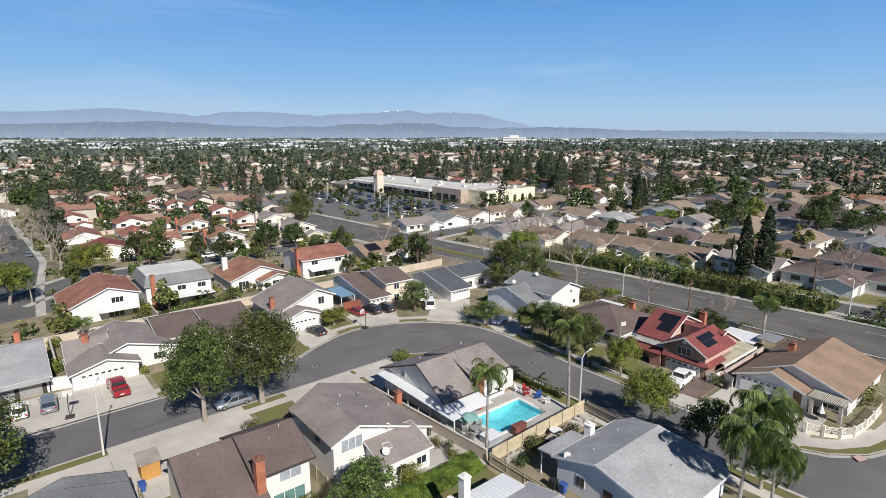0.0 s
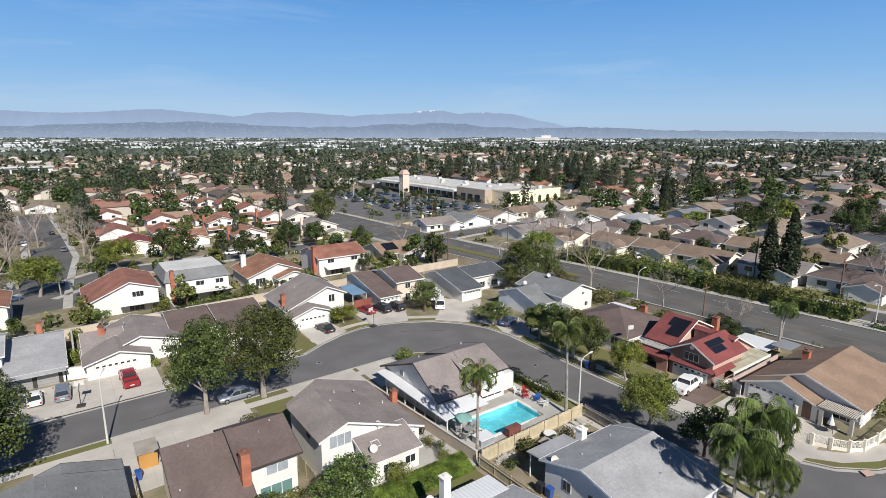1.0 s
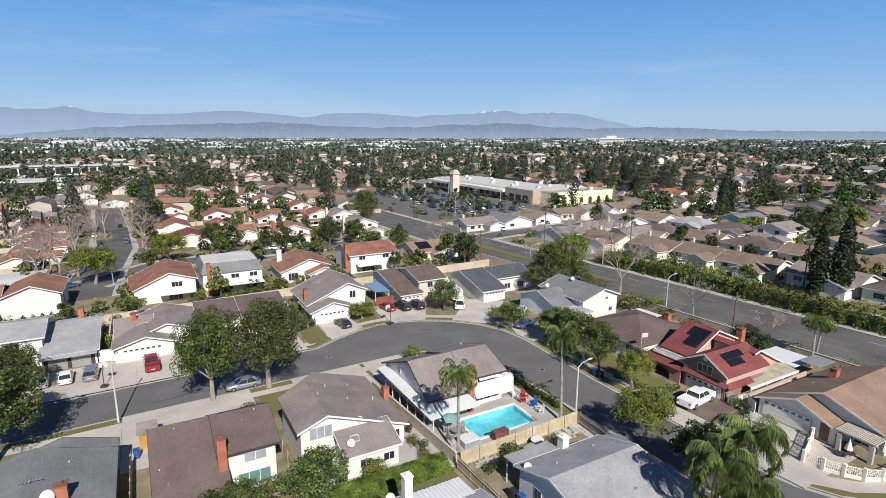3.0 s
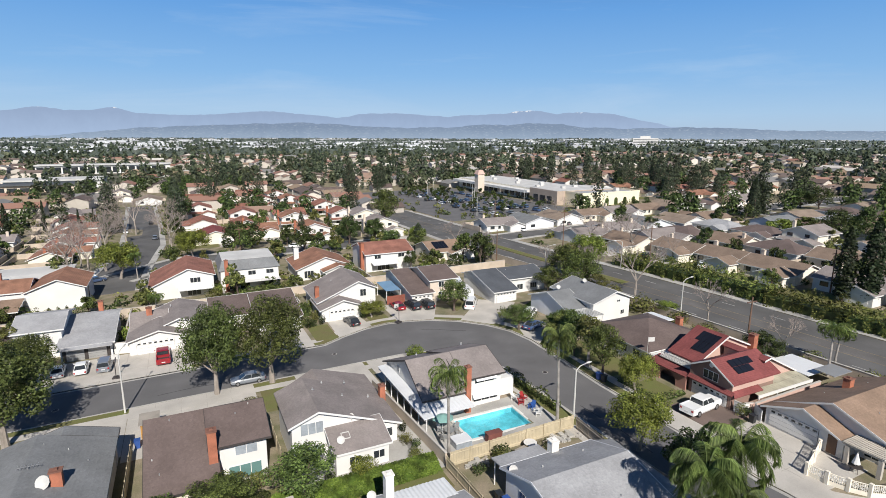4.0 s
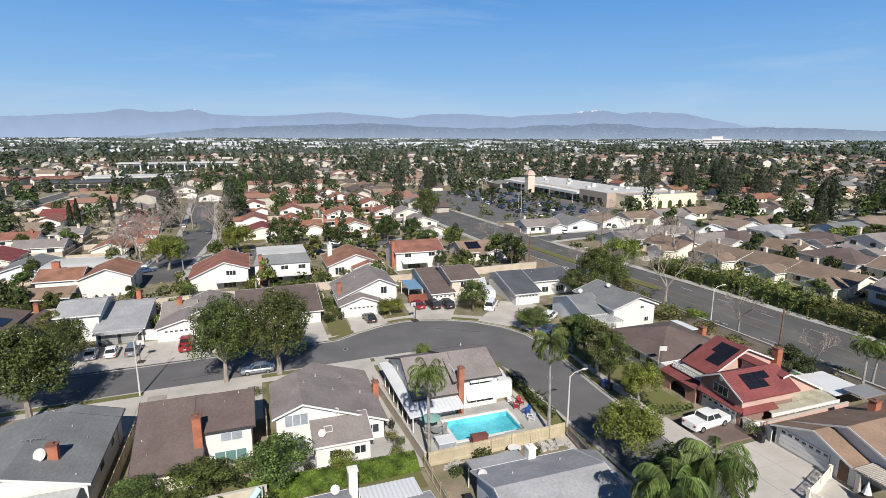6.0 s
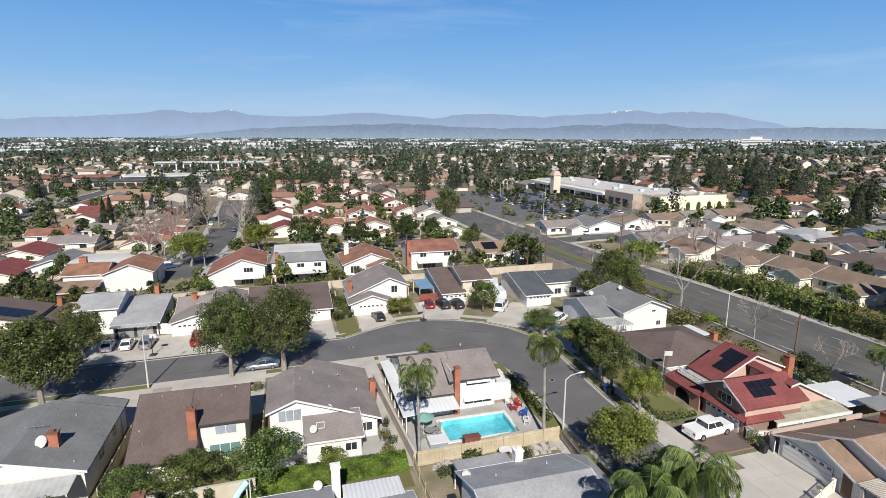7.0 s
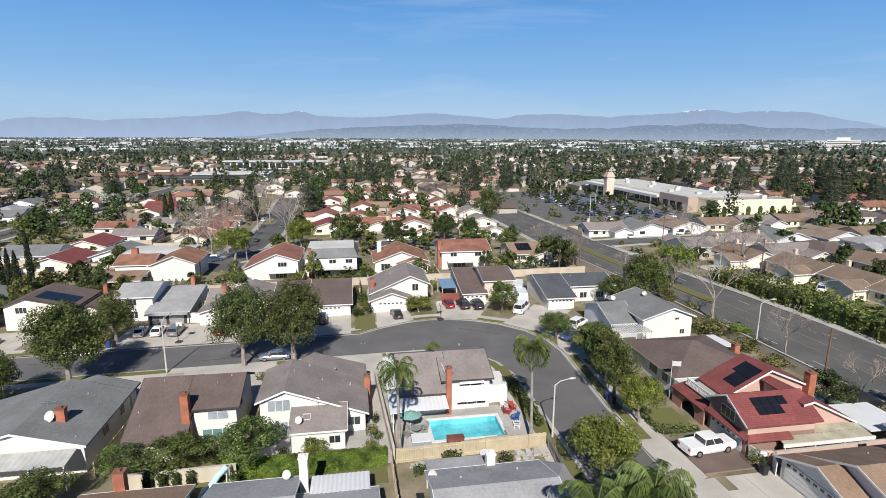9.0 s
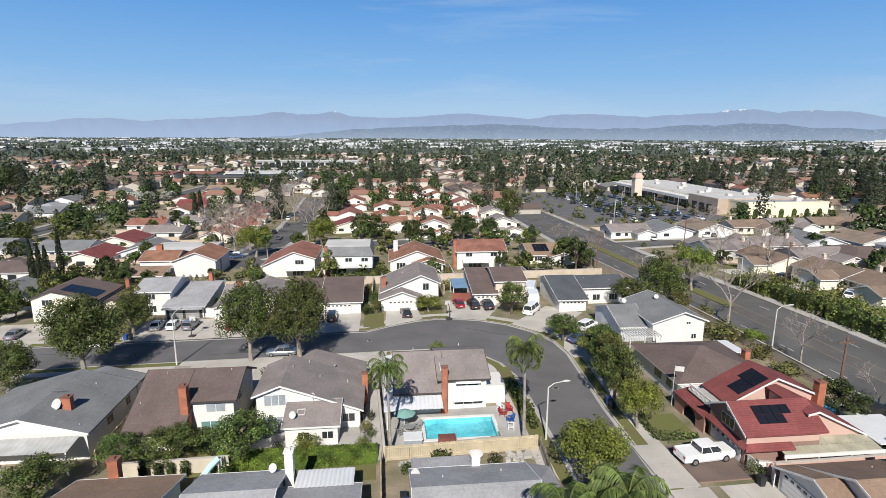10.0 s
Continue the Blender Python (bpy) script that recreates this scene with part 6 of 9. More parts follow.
h.add("patio_cover", B().slab([(11, 120.6, 2.4), (18, 120.6, 2.4), (18, 123.1, 2.7), (11, 123.1, 2.7)], 0.15), METAL_WHITE)
h = House("white two-storey house with a grey mansard roof", 26, 130)
h.add("wall", B().box(20, 33, 124, 137, -0.6, 5.0), STUCCO)
b = B()
P0, P1 = [(19.6, 123.6), (33.4, 123.6), (33.4, 137.4), (19.6, 137.4)], [(20.6, 126.0), (32.4, 126.0), (32.4, 136.2), (20.6, 136.2)]
for i in range(4):
    j = (i + 1) % 4
    b.face((*P0[i], 4.9), (*P0[j], 4.9), (*P1[j], 6.9), (*P1[i], 6.9))
b.face(*[(x, y, 4.9) for x, y in reversed(P0)])
h.add("roof", b, ROOF_GREY)
h.add("flat_roof", B().box(20.6, 32.4, 126.0, 136.2, 6.7, 6.95), ROOF_WHITE)
for x in (22.0, 26.9, 31.0):
    h.win("S", 124, x, 3.3, 1.8, 1.1)
for x in (22.4, 25.2, 30.6):
    h.win("S", 124, x, 0.3, 2.2, 2.0, mull=1)
h.chimney(21.3, 123.6, 0.8, 0.7, 0, 7.4, BRICK_RED)
h.add("patio_cover", B().box(23, 33, 120.8, 123.9, 2.4, 2.5), TRIM)
h = House("white house with an orange-brown tile roof", 45, 131)
h.body("y", 124.6, 138, [(37.6, 3.0), (44.6, 5.6), (51.4, 3.0)], ROOF_ORANGE, STUCCO)
h.body("y", 121.6, 126, [(43.6, 2.6), (47.4, 3.9), (51.2, 2.6)], ROOF_ORANGE, STUCCO, ends=(1, 0))
h.win("S", 121.6, 47.4, 0.5, 2.6, 1.8, mull=2)
h.win("S", 124.6, 40.4, 0.5, 2.4, 1.9, mull=2)
h.chimney(39.2, 134, 1.2, 1.0, 2, 6.4, STUCCO)
h = House("white two-storey house with a red-brown tile roof", 61.5, 130)
h.body("x", 55.2, 68.2, [(124.4, 5.0), (130.4, 7.0), (136.4, 5.0)], ROOF_RED, STUCCO)
h.win("S", 124.4, 58.4, 3.4, 1.8, 1.1)
h.win("S", 124.4, 65.0, 3.4, 1.8, 1.1)
h.win("S", 124.4, 60.0, 0.3, 3.4, 2.0, mull=2)
h.add("awning", B().slab([(56.5, 122.0, 2.3), (63.5, 122.0, 2.3), (63.5, 124.38, 2.8), (56.5, 124.38, 2.8)], 0.08), METAL_WHITE)
h.chimney(54.8, 126.5, 0.9, 1.2, 0, 7.6, BRICK_RED)
h = House("single-storey house with a tan roof and solar panels", 81, 133)
h.body("x", 75.6, 88, [(127.6, 2.7), (133.5, 4.8), (139.5, 2.7)], ROOF_TAN, STUCCO_CREAM)
h.body("y", 124.8, 130, [(80.6, 2.6), (84.2, 3.8), (87.8, 2.6)], ROOF_TAN, STUCCO, ends=(1, 0))
h.solar(77.4, 81.6, 129, 132.6, plane_y(133.5, 4.8, 2.1 / 5.9), 4, 2)
h.win("S", 127.6, 78.2, 0.9, 2.2, 1.2, mull=2)

# streets of the middle distance
for line, w, nm in (([(-4, 150), (12, 166), (40, 167), (78, 164)], 10, "street"), ([(-4, 136), (-3, 160), (0, 200), (-2, 250), (-5, 300), (-6.5, 328)], 11, "street"), ([(-200, 130), (-120, 175), (-98, 200), (-97, 245), (-96, 330), (-92, 420)], 11, "street"),
                    ([(112.4, 149.5), (124, 151), (200, 151), (400, 152)], 10, "street"), ([(194.5, 146), (194.5, -130)], 9, "street"), ([(238.5, 146), (238.5, -130)], 9, "street"), ([(284, 146), (284, -130)], 9, "street"), ([(330, 146), (330, -130)], 9, "street"), ([(122.5, 40), (125, -100)], 7, "street")):
    L = finer(line, 8)
    solid("street", band(L, -w / 2, w / 2, 0.03), ASPHALT_OLD, "grey asphalt side street", "street", "structure")
    for s in (-1, 1):
        solid("side_pavement", band(L, s * w / 2 if s < 0 else w / 2, (w / 2 + 1.8) * s, 0.15, 0.2) if s > 0 else band(L, -w / 2 - 1.8, -w / 2, 0.15, 0.2), CONCRETE_GREY, "concrete kerb and pavement", "pavement", "structure")
solid("turning_circle", area([(-4 + 13 * math.cos(a * 0.3927), 148 + 13 * math.sin(a * 0.3927)) for a in range(16)], 0.035), ASPHALT_OLD, "asphalt turning circle", "street", "structure")

# shopping centre and its car park
h = House("long low cream shop building with a white flat roof", 205, 250, name="shop_building", category="shop", group="shops")
h.add("wall", B().box(189, 226, 198.5, 212, -0.8, 6.6), STUCCO_YELLOW)
h.add("roof", B().box(189.4, 225.6, 198.9, 211.96, 6.62, 6.72), ROOF_PALE)
h.add("parapet", B().box(188.9, 226.1, 198.4, 198.9, 6.6, 7.4).box(225.6, 226.1, 198.9, 212, 6.6, 7.4).box(188.9, 189.4, 198.9, 212, 6.6, 7.4), STUCCO_YELLOW)
for i in range(6):
    x = 192.6 + i * 5.9
    b = B()
    b.extrude([(x - 1.1, 0), (x + 1.1, 0), (x + 1.1, 3.4), (x + 0.75, 4.2), (x, 4.6), (x - 0.75, 4.2), (x - 1.1, 3.4)], "y", 198.3, 198.48)
    h.add("green_screen", b, LEAF_DARK, "climbing plants on an arched panel")
h.add("side_wall", B().box(184, 222, 212.04, 236, -0.8, 7.2), STUCCO_TAN)
h.add("side_roof", B().box(184.4, 221.6, 212.4, 235.6, 7.22, 7.3), ROOF_WHITE)
h.add("shop_wall", B().box(190, 222, 236.04, 330, -0.8, 5.8), STUCCO_CREAM)
h.add("shop_roof", B().box(190.3, 221.7, 236.4, 329.6, 5.82, 5.95), ROOF_WHITE)
h.add("canopy", B().box(185, 189.96, 240, 330, 3.6, 5.0), STUCCO)
for y in range(242, 326, 6):
    h.add("shop_window", B().box(189.86, 189.98, y, y + 4.6, 0.3, 3.2), GLASS)
for y in (216, 222, 228):
    h.add("entrance_window", B().box(183.86, 183.98, y, y + 4, 0.3, 4.2), GLASS)
h.add("tower", B().box(180.5, 185, 286.5, 291, -0.5, 10.8), STUCCO_BEIGE)
b = B()
P = [(180, 286), (185.5, 286), (185.5, 291.5), (180, 291.5)]
for i in range(4):
    j = (i + 1) % 4
    b.face((*P[i], 10.8), (*P[j], 10.8), (182.75 + (P[j][0] - 182.75) * 0.5, 288.75 + (P[j][1] - 288.75) * 0.5, 13.4), (182.75 + (P[i][0] - 182.75) * 0.5, 288.75 + (P[i][1] - 288.75) * 0.5, 13.4))
b.box(181.4, 184.1, 287.4, 290.1, 13.3, 13.5)
h.add("tower_roof", b, STUCCO_PINK)
for i, (x, y) in enumerate(((195, 245), (203, 252), (210, 262), (198, 270), (207, 282), (214, 295), (200, 300), (196, 312), (209, 318), (195, 222), (206, 226), (213, 219), (216, 205))):
    h.add("roof_unit", B().box(x, x + 2.4, y, y + 1.8, 6.0, 8.4 if y < 240 else 7.3), ROOF_WHITE)
solid("car_park", area([(115.5, 193), (183.4, 196), (183.4, 335), (115, 338)], 0.02), ASPHALT, "dark asphalt car park", "car park", "structure")

# ---- far field ----
far = np.random.default_rng(11)


def taken(x, y):
    """Ground that already has houses, roads or the car park."""
    if -125 < x < 122 and y < 230:
        return True
    if 110 < x < 245 and y < 340:
        return True
    if 245 <= x < 335 and y < 300:
        return True
    if -150 < x < 20 and (425 < y < 505 or 585 < y < 655):
        return True
    return False


def near_arterial(x, y, w):
    return any(abs(x - ax) + abs(y - ay) < w for ax, ay in ARTERIAL[8:])


def wooded(x, y):
    """Above nought in the belts of trees, below it among the roofs."""
    return noise.noise(Vector((x / 75, y / 60, 3.3))) + 0.5 * noise.noise(Vector((x / 31, y / 31, 8.1)))


def far_spots(n, r0, r1, power, least=-9, most=9, town=False):
    """Points of the plain; the town blocks straight ahead stay clear unless asked for."""
    out = []
    while len(out) < n:
        a, k = radians(far.uniform(-86, 42)), far.random()
        r = (r0 ** power + (r1 ** power - r0 ** power) * k) ** (1 / power)
        x, y = 18 - math.sin(a) * r, -5 + math.cos(a) * r
        if (not taken(x, y) if town else not (taken(x, y) or -135 < x < 118 and y < 410)) and not near_arterial(x, y, 26) and least < wooded(x, y) + far.normal(0, 0.12) < most:
            out.append((x, y))
    return out


def scatter(name, spots, maker, mat, label, category):
    vs, fs, n = [], [], 0
    for x, y in spots:
        v, f = maker(x, y)
        vs.append(v + np.array([x, y, G(x, y) - 0.2]))
        fs += (f + n).tolist()
        n += len(v)
    tagged(new(name, fast_mesh(name, np.concatenate(vs).tolist(), fs, mat)), label, category, kind="stuff")


def far_tree(cone, fine=False):
    def make(x, y):
        h = far.uniform(8, 19) if cone else far.uniform(5, 11)
        r = h * (0.2 if cone else 0.42) * far.uniform(0.8, 1.2)
        d0 = math.hypot(x, y)
        n = 330 if fine else 100 if d0 < 480 else 44 if d0 < 850 else 16
        k = far.random(n)
        a = far.uniform(0, 6.283, n)
        env = (1 - k) ** 0.6 * (0.6 + k) + 0.12 if cone else np.sin(np.pi * np.clip(0.15 + 0.8 * k, 0, 1)) ** 0.6
        q = r * env * far.uniform(0.35, 1.0, n) * (1 + 0.25 * np.sin(3 * a + 9 * k))
        p = np.stack([np.cos(a) * q, np.sin(a) * q, h * (0.12 + 0.85 * k)], 1)
        d = np.stack([np.cos(a), np.sin(a), 0.4 + 0 * a], 1)
        return leaf_quads(p, d, r * (0.25 if fine else 0.48 if n > 90 else 0.7 if n > 40 else 1.15), far, 0.3, 0.9)
    return make


def prism_house(x, y):
    w, d, h = far.uniform(6, 9), far.uniform(4.5, 6.5), far.choice((2.8, 2.8, 5.2))
    a = far.choice((0, 1.5708)) + far.normal(0, 0.05)
    return w, d, h, math.cos(a), math.sin(a)


far_houses = far_spots(760, 200, 520, 2, most=0.2, town=True) + far_spots(950, 520, 1000, 1.6, most=0.1)
far_houses = [(x, y) for x, y in far_houses if not (-135 < x < 118 and y < 410)]
for gx in range(-128, 116, 19):
    for gy in range(240, 405, 21):
        x, y = gx + far.uniform(-2, 2), gy + far.uniform(-2, 2)
        if min(math.hypot(x - a, y - c) for a, c, _ in settled) > 15 and abs(x - np.interp(y, [200, 250, 300, 328], [0, -2, -5, -6.5])) > 17 and abs(x + 96) > 13:
            far_houses.append((x, y))
shape = [prism_house(x, y) for x, y in far_houses]
wv, wf, rv, rf = [], [], [], []
for (x, y), (w, d, h, c, s) in zip(far_houses, shape):
    g0 = G(x, y)

    def P(a, b, z):
        return (x + a * c - b * s, y + a * s + b * c, g0 + z)
    n = len(wv)
    wv += [P(-w, -d, -0.5), P(w, -d, -0.5), P(w, d, -0.5), P(-w, d, -0.5), P(-w, -d, h), P(w, -d, h), P(w, d, h), P(-w, d, h), P(-w, 0, h + 1.7), P(w, 0, h + 1.7)]
    wf += [(n, n + 1, n + 5, n + 4), (n + 1, n + 2, n + 6, n + 9, n + 5), (n + 2, n + 3, n + 7, n + 6), (n + 3, n, n + 4, n + 8, n + 7)]
    n, o = len(rv), 0.6
    z0 = h - 0.2
    rv += [P(-w - o, -d - o, z0), P(w + o, -d - o, z0), P(w + o, 0, h + 1.85), P(-w - o, 0, h + 1.85), P(w + o, d + o, z0), P(-w - o, d + o, z0)]
    rf += [(n, n + 1, n + 2, n + 3), (n + 3, n + 2, n + 4, n + 5)]
FAR_WALL = material("far_walls", (0.52, 0.47, 0.41), 0.9, amount=0.1, fine=2, island=0.25)
FAR_ROOF = material("far_roofs", (0.2, 0.13, 0.1), 0.9, amount=0.2, fine=2)
fn, fl = FAR_ROOF.node_tree.nodes, FAR_ROOF.node_tree.links
f_ramp, f_geo = fn.new("ShaderNodeValToRGB"), fn.new("ShaderNodeNewGeometry")
f_ramp.color_ramp.interpolation = "CONSTANT"
f_ramp.color_ramp.elements[0].color = (0.15, 0.115, 0.10, 1)
for pos, col in ((0.2, (0.26, 0.19, 0.13)), (0.4, (0.25, 0.135, 0.10)), (0.58, (0.19, 0.185, 0.18)), (0.72, (0.27, 0.18, 0.135)), (0.84, (0.11, 0.08, 0.07)), (0.93, (0.5, 0.47, 0.43))):
    f_ramp.color_ramp.elements.new(pos).color = (*col, 1)
fl.new(f_geo.outputs["Random Per Island"], f_ramp.inputs["Fac"])
fl.new(f_ramp.outputs["Color"], fn["Principled BSDF"].inputs["Base Color"])
tagged(new("far_house_walls", fast_mesh("far_house_walls", wv, wf, FAR_WALL)), "pale walls of distant houses", "houses", kind="stuff")
tagged(new("far_house_roofs", fast_mesh("far_house_roofs", rv, rf, FAR_ROOF)), "brown, red and grey roofs of distant houses", "roofs", kind="stuff")

round_spots = far_spots(420, 220, 480, 2) + far_spots(820, 480, 850, 2, least=-0.3) + far_spots(1300, 850, 1500, 1.8, least=-0.1)
pine_spots = far_spots(110, 290, 480, 2) + far_spots(190, 300, 520, 2, least=0.1) + far_spots(520, 480, 850, 2, least=0.05) + far_spots(1900, 850, 1700, 1.8, least=-0.05)
pine_spots = [q for i, q in enumerate(pine_spots) if i % 2 == 0 or math.hypot(q[0], q[1]) > 560 or q[0] < 0.9 * q[1]]
round_spots += [(far.uniform(-290, -165), far.uniform(330, 470)) for i in range(90)] + [(far.uniform(-20, 70), far.uniform(455, 600)) for i in range(70)]
scatter("far_round_trees", round_spots, far_tree(False), LEAF_FAR, "distant round leafy trees between houses", "trees")
scatter("far_pines", pine_spots, far_tree(True), LEAF_PINE, "distant dark pines and cypresses", "trees")


def clump(x, y):
    n = 10
    p = far.normal(0, 1, (n, 3)) * np.array([30, 14, 2.0]) + np.array([0, 0, 4.5])
    p[:, 2] = np.maximum(p[:, 2], 1)
    return leaf_quads(p, np.tile([0, -0.5, 0.6], (n, 1)), 13, far, 0.2, 0.8)


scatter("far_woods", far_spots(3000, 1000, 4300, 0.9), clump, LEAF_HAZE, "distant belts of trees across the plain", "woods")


def shed(x, y):
    w, d, h = far.uniform(12, 60), far.uniform(8, 20), far.uniform(5, 11)
    v = np.array([(a * w, b * d, z) for z in (0, h) for a, b in ((-1, -1), (1, -1), (1, 1), (-1, 1))])
    return v, np.array([(0, 1, 5, 4), (1, 2, 6, 5), (2, 3, 7, 6), (3, 0, 4, 7), (4, 5, 6, 7)])


# greyed, faintly blue white: distance haze is put into the wall colour
PALE_WALL = material("hazy_white_wall", (0.46, 0.47, 0.49), 0.85, amount=0.15, fine=0.2, island=0.4)
scatter("far_industry", far_spots(650, 1200, 4200, 0.7), shed, PALE_WALL, "distant white industrial buildings", "buildings")
for x, y, w, d, hh, label, wall, roof in ((-52, 642, 116, 18, 7.5, "long white low commercial building with a dark shopfront", STUCCO, ROOF_WHITE), (-68, 482, 60, 28, 5, "low white commercial building with a flat roof", STUCCO, ROOF_WHITE), (-84, 441, 68, 9, 4.6, "low commercial building under a dark flat roof", STUCCO_BEIGE, ROOF_SLATE), (-120, 480, 26, 20, 5, "low commercial building with a reddish roof", STUCCO_CREAM, ROOF_RED), (-150, 470, 24, 22, 5.5, "low commercial building with a reddish roof", STUCCO_CREAM, ROOF_RED)):
    h = House(label, x, y, name="commercial_building", category="building", group="commercial buildings")
    h.add("wall", B().box(x - w / 2, x + w / 2, y - d / 2, y + d / 2, -1, hh), wall)
    h.add("roof", B().box(x - w / 2 - 0.8, x + w / 2 + 0.8, y - d / 2 - 1.6, y + d / 2 + 0.6, hh + 0.01, hh + 1.0), roof)
    for k in range(int(w / 7)):
        h.add("shopfront", B().box(x - w / 2 + 1 + k * 7, x - w / 2 + 6.6 + k * 7, y - d / 2 - 0.1, y - d / 2 - 0.01, 0.3, hh - 1.4), GLASS)
# white hospital block far off
e = thing("hospital", "distant white multi-storey hospital block", "building", 1163, 1099, None, "tower blocks", -46.6)
part("wall", B().box(-32, 32, -9, 9, -5, 24), STUCCO, e)
part("upper_block", B().box(-14, 12, -7, 7, 24.02, 30), STUCCO, e)
for k in range(5):
    part("window_band", B().box(-31, 31, -9.3, -9.02, 4.0 + k * 3.8, 5.4 + k * 3.8), GLASS, e)

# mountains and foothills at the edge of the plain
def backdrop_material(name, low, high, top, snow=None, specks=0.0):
    """Glowing slopes with the haze painted in: paler at the foot, with gullies, and pale roofs or snow where they show.
    """
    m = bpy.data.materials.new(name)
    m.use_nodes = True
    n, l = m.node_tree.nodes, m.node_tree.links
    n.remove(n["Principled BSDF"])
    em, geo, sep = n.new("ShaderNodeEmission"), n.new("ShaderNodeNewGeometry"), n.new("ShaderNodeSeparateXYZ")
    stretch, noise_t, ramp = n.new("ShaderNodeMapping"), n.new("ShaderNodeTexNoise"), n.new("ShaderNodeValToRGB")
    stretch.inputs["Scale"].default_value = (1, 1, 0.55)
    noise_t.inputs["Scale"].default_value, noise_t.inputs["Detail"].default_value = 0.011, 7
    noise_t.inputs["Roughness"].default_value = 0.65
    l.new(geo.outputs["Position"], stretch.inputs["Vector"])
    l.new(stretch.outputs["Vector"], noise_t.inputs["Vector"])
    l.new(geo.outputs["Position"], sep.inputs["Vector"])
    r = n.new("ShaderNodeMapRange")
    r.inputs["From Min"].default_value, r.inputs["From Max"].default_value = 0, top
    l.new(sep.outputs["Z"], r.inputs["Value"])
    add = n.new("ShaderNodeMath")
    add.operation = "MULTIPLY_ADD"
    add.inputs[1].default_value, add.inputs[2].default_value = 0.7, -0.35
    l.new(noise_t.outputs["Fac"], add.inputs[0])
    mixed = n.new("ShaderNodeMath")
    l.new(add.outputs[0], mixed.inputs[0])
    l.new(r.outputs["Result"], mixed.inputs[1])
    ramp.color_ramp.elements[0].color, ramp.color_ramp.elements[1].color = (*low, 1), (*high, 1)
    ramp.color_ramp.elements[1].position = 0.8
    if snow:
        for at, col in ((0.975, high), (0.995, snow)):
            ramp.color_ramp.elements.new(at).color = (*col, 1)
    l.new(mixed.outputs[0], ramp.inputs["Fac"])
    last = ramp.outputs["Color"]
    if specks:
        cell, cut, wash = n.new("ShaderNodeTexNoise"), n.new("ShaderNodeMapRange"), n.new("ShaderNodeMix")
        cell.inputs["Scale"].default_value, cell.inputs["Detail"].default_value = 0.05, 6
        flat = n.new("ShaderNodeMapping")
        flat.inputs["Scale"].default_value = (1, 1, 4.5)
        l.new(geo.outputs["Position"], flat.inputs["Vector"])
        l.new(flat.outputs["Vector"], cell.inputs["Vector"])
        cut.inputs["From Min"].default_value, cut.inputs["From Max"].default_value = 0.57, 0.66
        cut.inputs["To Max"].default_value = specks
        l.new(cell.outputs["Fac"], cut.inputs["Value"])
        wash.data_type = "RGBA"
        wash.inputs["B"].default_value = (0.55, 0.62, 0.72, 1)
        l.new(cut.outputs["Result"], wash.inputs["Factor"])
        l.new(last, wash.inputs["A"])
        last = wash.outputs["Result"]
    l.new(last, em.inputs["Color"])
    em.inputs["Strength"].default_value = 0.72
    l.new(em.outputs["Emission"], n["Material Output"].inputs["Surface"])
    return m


def ridge(name, label, dist, keys, mat, rough, seed):
    """A range of hills round the horizon, from a few (bearing, height in degrees)."""
    b = B()
    for k in range(-440, 2401):
        a = k * 0.05 - 20
        e = np.interp(a, [q[0] for q in keys], [q[1] for q in keys])
        e += rough * (noise.fractal(Vector((a * 0.35, seed, 0)), 0.75, 2.1, 8))
        z = 34 + dist * math.tan(radians(max(e, -0.4)))
        x, y = math.sin(radians(a)) * dist, math.cos(radians(a)) * dist
        b.v += [(x, y, -20), (x, y, z), (x * 1.02, y * 1.02, z * 0.7)]
    for i in range((len(b.v) // 3) - 1):
        p = 3 * i
        b.f += [(p, p + 3, p + 4, p + 1), (p + 1, p + 4, p + 5, p + 2)]
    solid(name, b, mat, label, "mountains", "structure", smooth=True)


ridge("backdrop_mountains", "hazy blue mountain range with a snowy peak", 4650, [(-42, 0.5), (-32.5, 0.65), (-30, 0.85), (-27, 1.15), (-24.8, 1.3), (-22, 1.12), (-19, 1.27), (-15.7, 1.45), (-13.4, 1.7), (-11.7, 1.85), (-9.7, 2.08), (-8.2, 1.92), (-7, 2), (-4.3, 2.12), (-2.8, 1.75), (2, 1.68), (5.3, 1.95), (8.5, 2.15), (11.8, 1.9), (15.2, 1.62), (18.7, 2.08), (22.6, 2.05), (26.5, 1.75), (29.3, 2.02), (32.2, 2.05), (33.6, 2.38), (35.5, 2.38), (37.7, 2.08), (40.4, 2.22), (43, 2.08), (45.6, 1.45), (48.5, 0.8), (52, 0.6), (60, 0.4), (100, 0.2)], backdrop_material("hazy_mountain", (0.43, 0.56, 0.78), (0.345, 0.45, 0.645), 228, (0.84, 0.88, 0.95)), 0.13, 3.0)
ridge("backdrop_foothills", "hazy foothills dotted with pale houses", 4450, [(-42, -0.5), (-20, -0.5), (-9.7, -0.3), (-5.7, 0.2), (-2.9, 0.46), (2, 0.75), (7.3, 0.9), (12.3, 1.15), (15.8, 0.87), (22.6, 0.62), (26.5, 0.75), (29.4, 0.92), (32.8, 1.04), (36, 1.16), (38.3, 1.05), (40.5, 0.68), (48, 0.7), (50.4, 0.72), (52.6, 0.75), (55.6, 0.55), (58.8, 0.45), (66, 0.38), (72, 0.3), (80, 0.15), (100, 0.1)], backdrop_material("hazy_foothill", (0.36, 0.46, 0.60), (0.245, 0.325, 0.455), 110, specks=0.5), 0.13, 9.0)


# ---- vehicles ----
def paint(name, base, rough=0.3):
    return material(name, base, rough, amount=0.03, bump=0, spec=0.5, coat=0.6)


